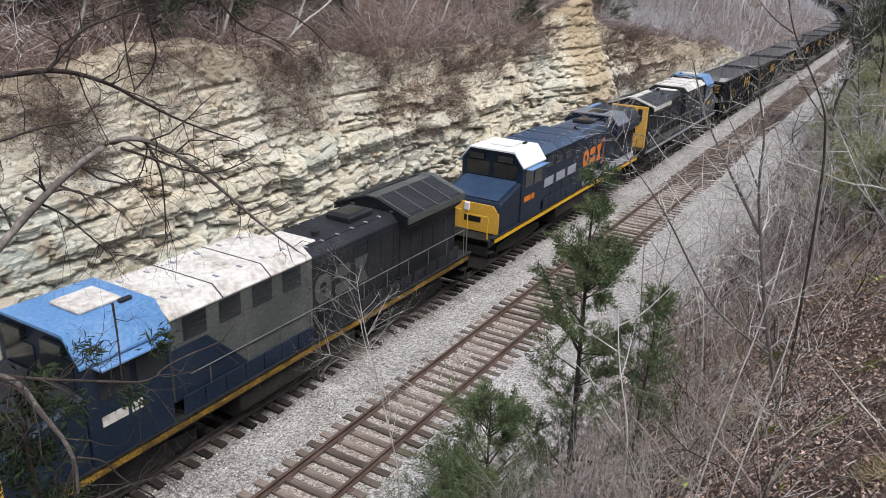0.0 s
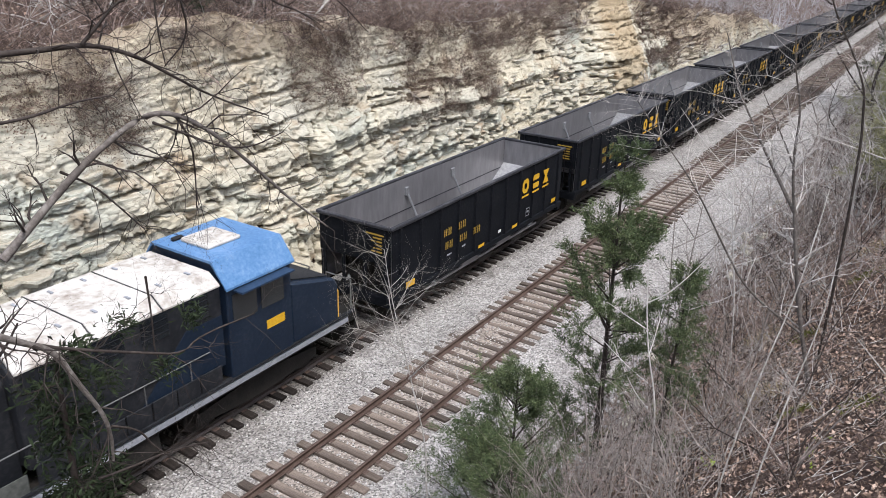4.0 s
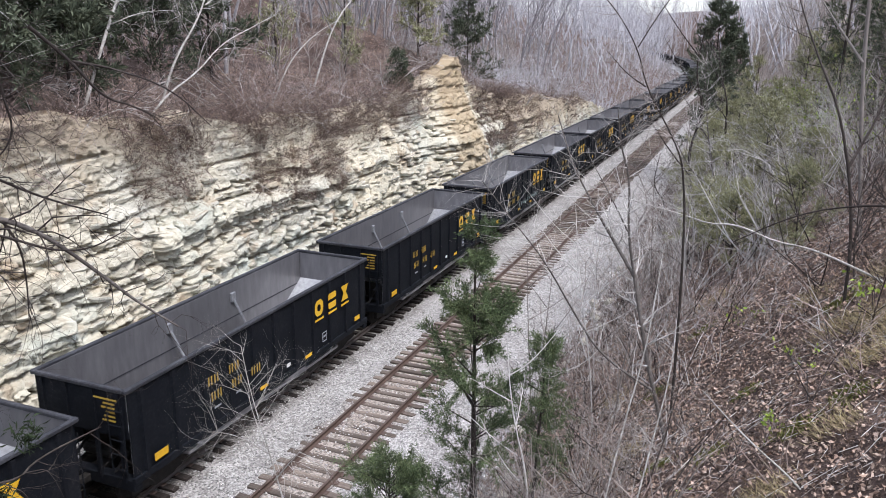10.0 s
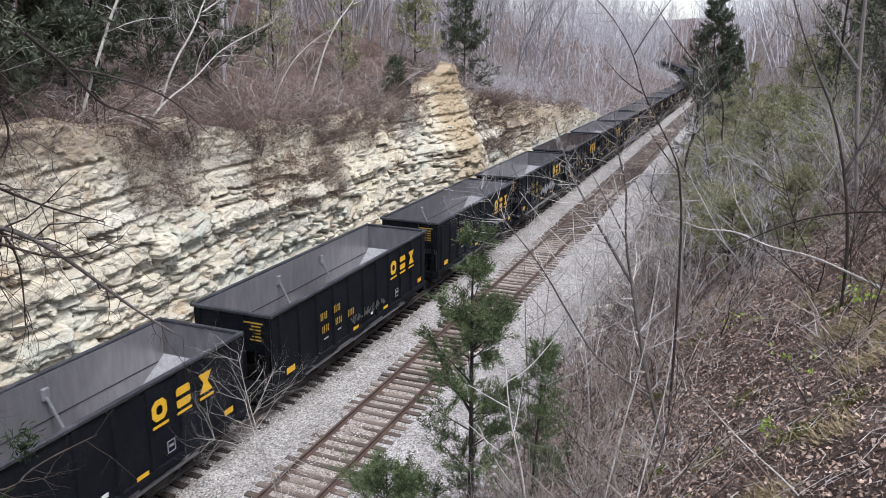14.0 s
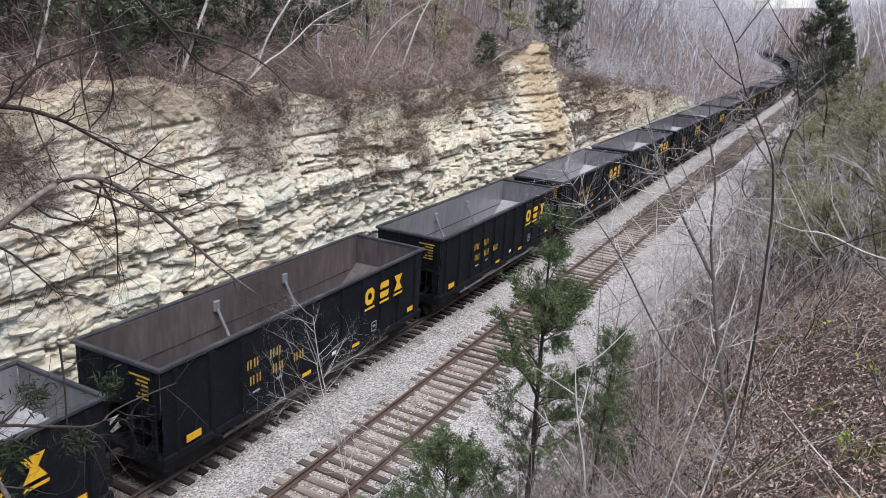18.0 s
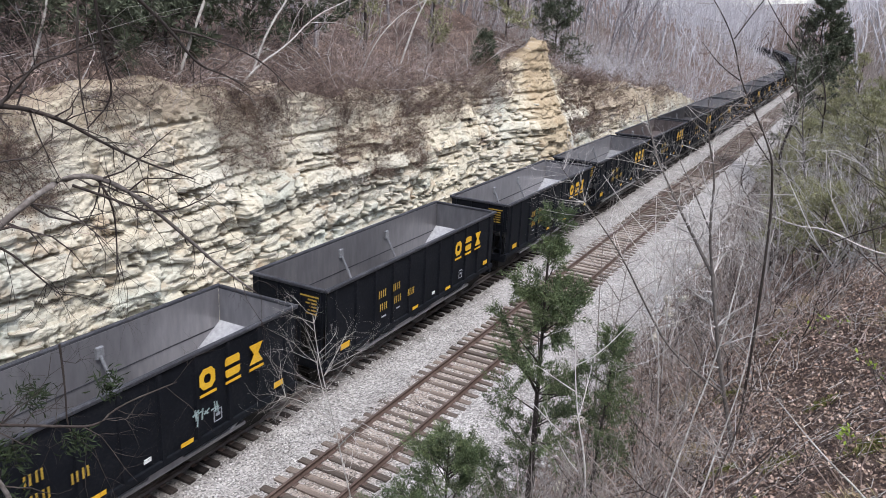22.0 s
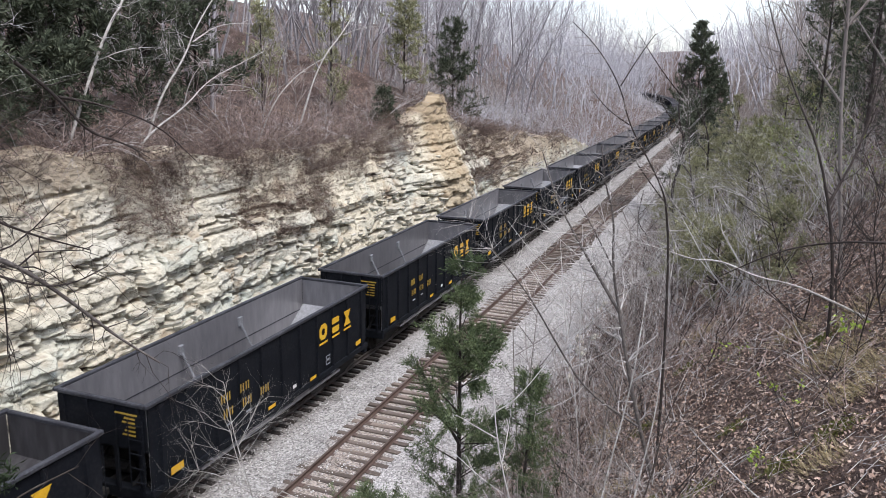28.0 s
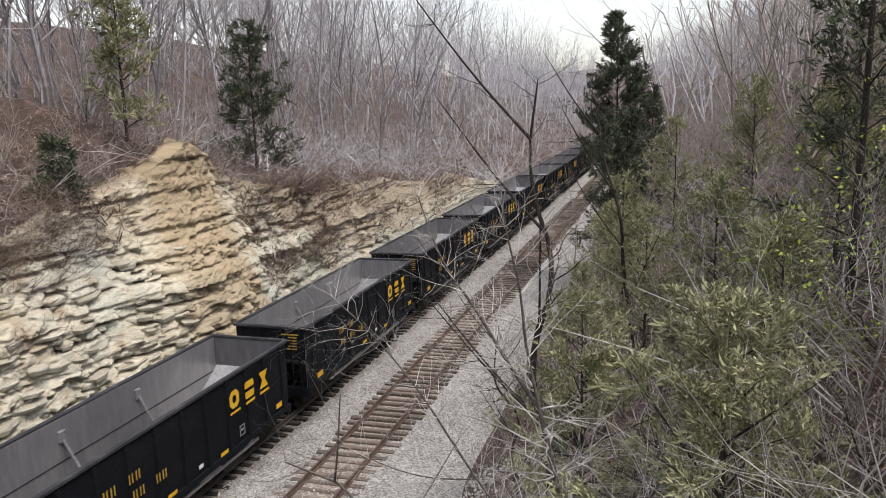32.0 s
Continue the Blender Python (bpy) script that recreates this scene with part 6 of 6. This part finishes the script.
# pale crooked trees that lean out over the cut
for k, limbs in enumerate((
        [([(-11.6, 20.9, 8.6), (-11.3, 21.16, 9.78), (-11.2, 22.05, 11.66), (-11.2, 23.08, 13.42), (-11.2, 24.03, 14.46), (-11.2, 24.59, 16.31)], 0.1, 0.04), ([(-11.2, 24.03, 14.46), (-11.0, 23.19, 14.98), (-10.9, 22.25, 15.28)], 0.045, 0.012), ([(-11.2, 22.3, 12.1), (-10.9, 23.6, 12.6), (-10.6, 25.0, 12.7)], 0.035, 0.01), ([(-11.2, 24.3, 15.2), (-11.0, 25.4, 16.0), (-10.8, 27.0, 16.3)], 0.035, 0.01)],
        [([(-11.6, 25.2, 9.2), (-11.3, 25.68, 10.78), (-11.2, 27.23, 12.41), (-11.2, 27.92, 13.56), (-11.2, 30.08, 15.68)], 0.085, 0.02), ([(-11.1, 27.63, 13.0), (-11.0, 29.35, 13.84), (-11.0, 31.83, 13.98)], 0.045, 0.01), ([(-11.2, 26.6, 11.8), (-11.1, 25.9, 12.6), (-11.0, 25.6, 13.6)], 0.03, 0.008)],
        [([(-11.0, 23.6, 8.6), (-10.6, 24.34, 9.57), (-10.6, 26.17, 10.3), (-10.6, 27.91, 11.47), (-10.6, 30.14, 12.14), (-10.6, 32.18, 12.77)], 0.075, 0.012), ([(-10.6, 27.5, 11.2), (-10.4, 29.2, 11.3), (-10.2, 31.0, 11.0)], 0.03, 0.008), ([(-10.6, 26.2, 10.4), (-10.4, 26.4, 11.4), (-10.3, 27.2, 12.2)], 0.03, 0.008)],
        [([(-12.6, 38.6, 9.0), (-12.2, 40.09, 12.39), (-12.0, 43.04, 14.38), (-12.0, 45.57, 16.72)], 0.09, 0.02), ([(-12.0, 42.6, 14.0), (-11.8, 45.0, 14.6), (-11.6, 47.6, 14.8)], 0.04, 0.01)],
        [([(-12.2, 15.4, 8.8), (-12.0, 16.2, 11.0), (-11.8, 16.6, 13.2), (-11.6, 17.6, 15.6)], 0.08, 0.02), ([(-12.0, 16.4, 12.2), (-11.5, 17.6, 13.0), (-11.2, 19.0, 13.2)], 0.04, 0.01)],
        [([(-12.0, 33.4, 8.2), (-11.6, 34.4, 10.4), (-11.3, 36.4, 11.8), (-11.0, 38.6, 12.6)], 0.06, 0.012), ([(-11.5, 34.6, 10.6), (-11.2, 34.2, 12.0), (-11.0, 34.8, 13.2)], 0.035, 0.01)])):
    bare_tree(limbs[0][0][0], [(p, r0 * 0.72, r1 * 0.8) for p, r0, r1 in limbs], M_LICHEN, "pale crooked bare tree leaning over the rock cut", twig=2.3, seed=180 + k, fine=1.9, depth=2, least=0.008, curl=1.15, droop=-0.1, group="leaning trees over the cut", twig_mat=M_PALETWIG)

# masses of bare brush and woods
rng = np.random.default_rng(5)
BUSH = [shrub_rows(s, 6, 1.5, 2, 2, r=0.011, step=3) for s in range(8)]
TANGLE = [shrub_rows(20 + s, 7, 1.2, 1, 2, spread=1.6, up=-0.15, r=0.008, bend=0.8, step=3) for s in range(6)]
ARCH = [shrub_rows(80 + s, 4, 1.7, 2, 2, spread=1.5, up=-0.04, r=0.011, bend=0.85, step=3) for s in range(8)]
SPRAWL = [shrub_rows(120 + s, 4, 1.9, 2, 2, spread=2.4, up=-0.12, r=0.011, bend=1.4, step=4) for s in range(8)]
WOOD = [tree_rows(40 + s, 14.0, 0.085) for s in range(8)]
THIN = [tree_rows(50 + s, 5.0, 0.03, 0.2, 0.34, 8) for s in range(5)]
scatter("hill_brush", SPRAWL + ARCH[:3], np.concatenate([spots(rng, 210, -16.5, -10.7, 4, 66), spots(rng, 130, -12.6, -10.2, 10, 66), spots(rng, 90, -26, -16, 5, 80)]), M_BRUSH, "dense reddish bare brush on the hillside", "brush", 1, (0.8, 1.7), thick=1.5)
scatter("far_hill_brush", [t[::2] for t in ARCH], np.concatenate([spots(rng, 240, -20, -8.4, 60, 120), spots(rng, 380, -24, -8.4, 110, 280)]), M_FAR, "dense bare brush along the far cut, haze put into its grey", "brush", 33, (1.2, 2.6), thick=2.4)
scatter("hill_tangle", TANGLE, spots(rng, 340, -12.6, -10.5, 5, 95), M_BRUSH, "tangled bare vines at the lip of the cut", "brush", 2, (0.8, 1.6), thick=1.5)
scatter("hill_saplings", THIN, np.concatenate([spots(rng, 80, -24, -11.5, 8, 110), spots(rng, 90, -24, -10, 90, 230)]), M_TWIG, "thin bare saplings on the hillside", "saplings", 3, (0.7, 1.4), thick=1.3)
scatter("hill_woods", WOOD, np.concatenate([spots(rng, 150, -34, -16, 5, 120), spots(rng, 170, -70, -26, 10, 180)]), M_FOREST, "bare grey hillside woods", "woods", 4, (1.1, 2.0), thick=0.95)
scatter("far_hill_woods", [w[::2] for w in WOOD], np.concatenate([spots(rng, 230, -80, -13, 100, 330), spots(rng, 330, -45, -11, 100, 420)]), M_FAR, "woods along the far hillside, haze put into their grey", "woods", 34, (1.1, 2.0), thick=0.95)
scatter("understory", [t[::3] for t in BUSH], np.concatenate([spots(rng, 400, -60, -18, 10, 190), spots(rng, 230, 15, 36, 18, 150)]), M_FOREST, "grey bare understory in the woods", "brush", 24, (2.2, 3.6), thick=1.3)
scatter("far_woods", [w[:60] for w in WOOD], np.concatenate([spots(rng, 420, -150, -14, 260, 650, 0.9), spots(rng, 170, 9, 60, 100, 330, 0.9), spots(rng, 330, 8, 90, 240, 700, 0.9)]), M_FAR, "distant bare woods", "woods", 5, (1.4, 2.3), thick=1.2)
scatter("bank_woods", WOOD, np.concatenate([spots(rng, 70, 17, 45, 14, 120), spots(rng, 55, 13, 24, 42, 115), spots(rng, 80, 9, 40, 100, 260)]), M_TWIG, "bare woods above the bank", "woods", 6, (0.7, 1.2))
near = np.concatenate([spots(rng, 130, 4.8, 15.5, 9.5, 40), spots(rng, 60, 4.4, 9.0, 8.5, 14)])
near = near[~((np.abs(near[:, 0] - 10.6) < 1.6) & (near[:, 1] < 9))]
scatter("bank_brush", BUSH + ARCH[:4], np.concatenate([thinned(near, 0.15), spots(rng, 290, 4.6, 17, 40, 150)]), M_TWIG, "grey-brown bare brush on the bank", "brush", 7, (0.7, 1.5), thick=1.25)
scatter("bank_tangle", TANGLE, thinned(np.concatenate([spots(rng, 150, 4.8, 15, 9, 60), spots(rng, 90, 5.5, 15, 8.5, 24)]), 0.5), M_BRUSH, "tangled bare briars on the bank", "brush", 8, (0.7, 1.5), thick=1.3)
scatter("bank_saplings", THIN, np.concatenate([spots(rng, 10, 5.0, 8.6, 14, 34), spots(rng, 24, 12.5, 17, 15, 40), spots(rng, 90, 5, 16, 42, 130)]), M_TWIG, "thin bare saplings on the bank", "saplings", 9, (0.5, 1.0))
scatter("dark_briars", ARCH, thinned(np.concatenate([spots(rng, 80, 6.5, 15, 9.5, 24), spots(rng, 45, 8, 15, 24, 40)]), 0.4), M_DARKBARK, "dark arching briars on the bank", "brush", 32, (0.7, 1.5), 0.25, thick=1.2)
scatter("pale_briars", TANGLE, thinned(np.concatenate([spots(rng, 150, 5.0, 15, 9, 27), spots(rng, 60, 6, 15, 27, 45)]), 0.4), M_PALETWIG, "pale arching briars tangled over the litter", "brush", 35, (0.6, 1.3), thick=0.9)
scatter("dark_stems", THIN, np.concatenate([spots(rng, 18, 5.0, 9.0, 10, 30), spots(rng, 36, 11.8, 16, 11, 34), spots(rng, 40, 5, 15, 40, 90)]), M_DARKBARK, "dark bare stems on the bank", "saplings", 19, (0.25, 0.7), 0.3)


scatter("pale_brush", SPRAWL[:5], np.concatenate([spots(rng, 70, -14, -10.4, 10, 60), spots(rng, 50, -18, -9.5, 60, 120)]), M_PALETWIG, "pale grey bare branches over the lip of the cut", "brush", 29, (1.2, 2.0), 0.35, thick=1.1)


def lip_spots(rng, n, y0, y1):
    y = rng.uniform(y0, y1, n)
    z = rock_top(y) - rng.uniform(-0.3, 0.5, n)
    return np.stack([face_x(y, z) - rng.uniform(-0.35, 0.4, n), y, z], 1)


def face_spots(rng, n, y0, y1, z0, z1):
    y, z = rng.uniform(y0, y1, n), rng.uniform(z0, z1, n)
    return np.stack([face_x(y, z) + 0.12, y, z], 1)


NEAR_VINES = ((28.2, 35.6, 4.2, 8.6, 250), (21.4, 24.8, 5.6, 8.8, 110), (8.5, 13.4, 7.0, 9.4, 120), (12.2, 14.4, 5.8, 7.8, 40), (34, 48, 6.6, 8.4, 170), (14, 30, 8.2, 9.3, 24), (37, 47.5, 6.0, 8.0, 50), (24.5, 28.4, 7.0, 8.8, 60))
FAR_VINES = ((57, 90, 3.6, 7.3, 60), (63, 73, 2.0, 7.2, 110), (57, 66, 3.2, 7.6, 150), (76, 96, 1.5, 5.0, 60), (47, 49.5, 6.5, 8.6, 16))
scatter("rock_vines", TANGLE, np.concatenate([lip_spots(rng, 190, 5, 48)] + [face_spots(rng, n, a, b, c, d) for a, b, c, d, n in NEAR_VINES]), M_VINE, "dry brown vines hanging on the rock ledges", "vines", 10, (0.35, 0.8), 0.6, thick=1.7)
scatter("far_rock_vines", [t[::2] for t in TANGLE], np.concatenate([lip_spots(rng, 130, 54, 96)] + [face_spots(rng, n, a, b, c, d) for a, b, c, d, n in FAR_VINES]), M_VINE, "dry brown brush growing over the earthy cut", "vines", 30, (0.6, 1.3), 0.6, thick=2.6)
scatter("bank_twigs", ARCH + BUSH[:3], np.concatenate([spots(rng, 120, 6.5, 15, 22, 46), spots(rng, 60, 6, 14, 46, 75)]), M_PALETWIG, "pale grey bare twigs among the bank cedars", "brush", 31, (1.1, 2.1), 0.25)


def litter(name, pts, size, mat, label, seed):
    rng = np.random.default_rng(seed)
    n = len(pts)
    d = rng.normal(0, 1, (n, 3)) * np.array([1, 1, 0.75])
    v, f = diamonds(pts + np.array([0, 0, 0.02]), d, size * rng.uniform(0.5, 1.6, n), 0.27, rng)
    return tagged(put(name, mesh_of(name, v, f, mat)), label, "leaf litter", kind="stuff")


pts = np.concatenate([spots(rng, 9000, 4.8, 16, -9, 6.5, 0.8), spots(rng, 9000, 4.8, 16, -2, 7.5, 0.5), spots(rng, 9000, 16, 24, -6, 45), spots(rng, 5000, 16, 19, 0, 40), spots(rng, 105000, 4.8, 16, 6.5, 26), spots(rng, 22000, 4.8, 16, 26, 42), spots(rng, 9000, 4.6, 16, 34, 70)])
def vine_leaves():
    rng = np.random.default_rng(51)
    out = []
    for y0, y1, z0, z1, n in ((28.0, 36.0, 4.2, 8.6, 16000), (21.4, 25, 5.7, 8.8, 5000), (36, 48, 6.2, 8.4, 7000), (8.5, 13.4, 7.0, 9.4, 5000), (12.2, 14.4, 5.8, 7.8, 1500), (14, 48, 7.6, 9.2, 4500), (57, 75, 3.0, 7.6, 13000)):
        mid = rng.uniform((y0, z0), (y1, z1), (max(3, n // 150), 2))
        c = mid[rng.integers(0, len(mid), n)] + rng.normal(0, 1, (n, 2)) * (0.38, 0.3)
        out.append(np.stack([face_x(c[:, 0], c[:, 1]) + rng.uniform(0.0, 0.3, n), c[:, 0], c[:, 1]], 1))
    p = np.concatenate(out)
    v, f = diamonds(p, rng.normal(0, 1, p.shape), rng.uniform(0.04, 0.1, len(p)), 0.2, rng)
    tagged(put("dead_vine_leaves", mesh_of("dead_vine_leaves", v, f, M_DEADLEAF)), "dead brown leaves matted on the ledges", "leaves", kind="stuff")


def fallen_sticks():
    """Short dead twigs strewn over the litter."""
    rng = np.random.default_rng(64)
    p = spots(rng, 5200, 4.9, 15.5, 8.5, 30)
    d = rng.normal(0, 1, p.shape)
    q = p + d * rng.uniform(0.08, 0.4, (len(p), 1)) * np.array([0.6, 0.6, 0])
    q[:, 2] = land(q[:, 0], q[:, 1])
    lift = rng.uniform(0.02, 0.12, (len(p), 2))
    p[:, 2] += lift[:, 0]
    q[:, 2] += lift[:, 1]
    r = rng.uniform(0.003, 0.007, (len(p), 1))
    tagged(put("fallen_sticks", mesh_of("fallen_sticks", *tubes(np.concatenate([p, q, r, r * 0.6], 1)), M_PALETWIG)), "pale dead sticks strewn over the leaf litter", "sticks", kind="stuff")


vine_leaves()
fallen_sticks()
litter("bank_leaves", pts, 0.062, M_LEAF, "dry fallen oak leaves over the bank", 11)
pts = np.concatenate([spots(rng, 30000, -17.0, -10.6, 5, 66)])
litter("hill_leaves", pts, 0.1, M_LEAF, "dry fallen leaves on the hillside", 12)


def leafy(name, at, spread, n, size, seed, label):
    rng = np.random.default_rng(seed)
    plant = tagged(new(name), label, "plant", "green plants")
    z = z_at(*at)
    plant.location = (*at, z)
    rows = shrub_rows(seed, 4, spread * 1.6, 1, 2, r=0.008)
    put("stem", mesh_of("stem", *tubes(rows), M_TWIG), plant)
    tips = rows[rng.integers(0, len(rows), n), 3:6] + rng.normal(0, spread * 0.16, (n, 3))
    v, f = diamonds(tips, rng.normal(0, 1, (n, 3)), size * rng.uniform(0.6, 1.4, n), 0.3, rng)
    tagged(put("leaf_mass", mesh_of("leaf_mass", v, f, M_FRESH), plant), kind="stuff")


for k, (x, y, s, n, size) in enumerate(((12.6, 37.6, 2.6, 260, 0.075), (14.4, 38.5, 1.9, 220, 0.075), (13.4, 29.0, 1.6, 500, 0.075), (13.8, 25.5, 1.3, 260, 0.075), (12.6, 37.0, 1.8, 420, 0.08), (11.4, 11.5, 0.25, 24, 0.09), (10.2, 10.2, 0.25, 20, 0.09), (11.9, 13.4, 0.3, 30, 0.09), (12.8, 15.2, 0.4, 40, 0.09), (10.9, 17.5, 0.3, 30, 0.09), (8.6, 11.2, 0.25, 16, 0.08))):
    leafy("green_shrub" if s > 1 else "green_seedling", (x, y), s, n, size, 210 + k, "shrub with sparse fresh yellow-green leaves" if s > 1 else "small fresh green seedling in the litter")


def loose_stones():
    rng = np.random.default_rng(77)
    n = 12000
    y = 7 + 40 * rng.uniform(0, 1, n) ** 1.3
    x = np.where(np.arange(n) % 4 > 0, rng.uniform(-3.2, 3.9, n), 4.4 + np.abs(rng.normal(0, 0.9, n)))
    z = np.maximum(bed(x, y), land(x, y)) + 0.008
    oct_v = np.array([(1, 0, 0), (0, 1, 0), (-1, 0, 0), (0, -1, 0), (0, 0, 0.8), (0, 0, -0.8)], float)
    oct_f = np.array([(0, 1, 4), (1, 2, 4), (2, 3, 4), (3, 0, 4), (1, 0, 5), (2, 1, 5), (3, 2, 5), (0, 3, 5)])
    s = np.where(x > 3.9, rng.uniform(0.03, 0.11, n), rng.uniform(0.018, 0.042, n))
    v = oct_v[None] * s[:, None, None] * rng.uniform(0.6, 1.3, (n, 6, 1)) + np.stack([x, y, z], 1)[:, None]
    f = oct_f[None] + 6 * np.arange(n)[:, None, None]
    tagged(put("loose_ballast", mesh_of("loose_ballast", v.reshape(-1, 3), f.reshape(-1, 3), M_STONE)), "loose pale ballast stones between the ties", "stones", kind="stuff")


loose_stones()


def grass_tuft(x, y, r, n, seed):
    """A flattened tuft of dead grass."""
    rng = np.random.default_rng(seed)
    z = z_at(x, y)
    tuft = tagged(new("grass_tuft"), "flattened tuft of dry straw-coloured grass", "grass", "dry grass tufts")
    tuft.location = (x, y, z)
    p = np.stack([rng.normal(0, r * 0.5, n), rng.normal(0, r * 0.5, n), np.zeros(n)], 1)
    p[:, 2] = land(p[:, 0] + x, p[:, 1] + y) - z
    d = np.stack([rng.normal(-0.6, 0.5, n), rng.normal(0, 0.5, n), rng.uniform(0.1, 0.9, n)], 1)
    v, f = diamonds(p, d, rng.uniform(0.12, 0.32, n), 0.02, rng)
    tagged(put("blade_mass", mesh_of("blade_mass", v, f, M_STRAW), tuft), kind="stuff")


def moss_mat(x, y, r, seed):
    """A low cushion of moss on the litter."""
    rng = np.random.default_rng(seed)
    n = 900
    z = z_at(x, y)
    mat = tagged(new("moss_cushion"), "low olive-green moss cushion on the bank", "moss", "moss cushions")
    mat.location = (x, y, z)
    p = np.stack([rng.normal(0, r * 0.45, n), rng.normal(0, r * 0.45, n), np.zeros(n)], 1)
    p[:, 2] = land(p[:, 0] + x, p[:, 1] + y) - z + 0.01
    v, f = diamonds(p, np.stack([rng.normal(0, 0.6, n), rng.normal(0, 0.6, n), rng.uniform(0.4, 1, n)], 1), rng.uniform(0.025, 0.06, n), 0.3, rng)
    tagged(put("cushion", mesh_of("cushion", v, f, M_MOSS), mat), kind="stuff")


for k, (x, y, r, n) in enumerate(((12.55, 14.6, 0.5, 420), (12.9, 14.0, 0.4, 300), (12.66, 12.4, 0.45, 360), (13.0, 13.1, 0.4, 300), (12.2, 17.0, 0.5, 260), (13.3, 16.2, 0.5, 260), (10.2, 21.0, 0.5, 220), (8.4, 17.5, 0.4, 200), (11.3, 9.6, 0.3, 200), (12.1, 10.6, 0.35, 240), (9.0, 13.8, 0.4, 200))):
    grass_tuft(x, y, r, n, 400 + k)
for k, (x, y, r) in enumerate(((11.64, 11.2, 0.3), (10.52, 11.9, 0.25), (9.23, 16.58, 0.3), (12.3, 11.5, 0.28), (11.0, 13.9, 0.22), (12.5, 16.0, 0.3), (10.0, 19.0, 0.3), (9.7, 12.6, 0.2))):
    moss_mat(x, y, r, 430 + k)


def boulders():
    """Pale broken stones along the foot of the bank."""
    rng = np.random.default_rng(91)
    for k in range(34):
        y = rng.uniform(11, 42)
        x = 4.7 + abs(rng.normal(0, 0.8))
        z = max(z_at(x, y), float(bed(np.array(x), np.array(y))))
        s = rng.uniform(0.1, 0.3)
        ob = new("broken_stone", slab_mesh(rng))
        ob.matrix_world = pose(x, y, z + s * 0.1, rng.normal(0, 14), rng.normal(0, 14), rng.uniform(0, 360)) @ Matrix.Diagonal((s * 1.2, s, s * 0.8, 1))
        tagged(ob, "pale broken limestone block at the foot of the bank", "stone", "broken stones")


boulders()
motions()
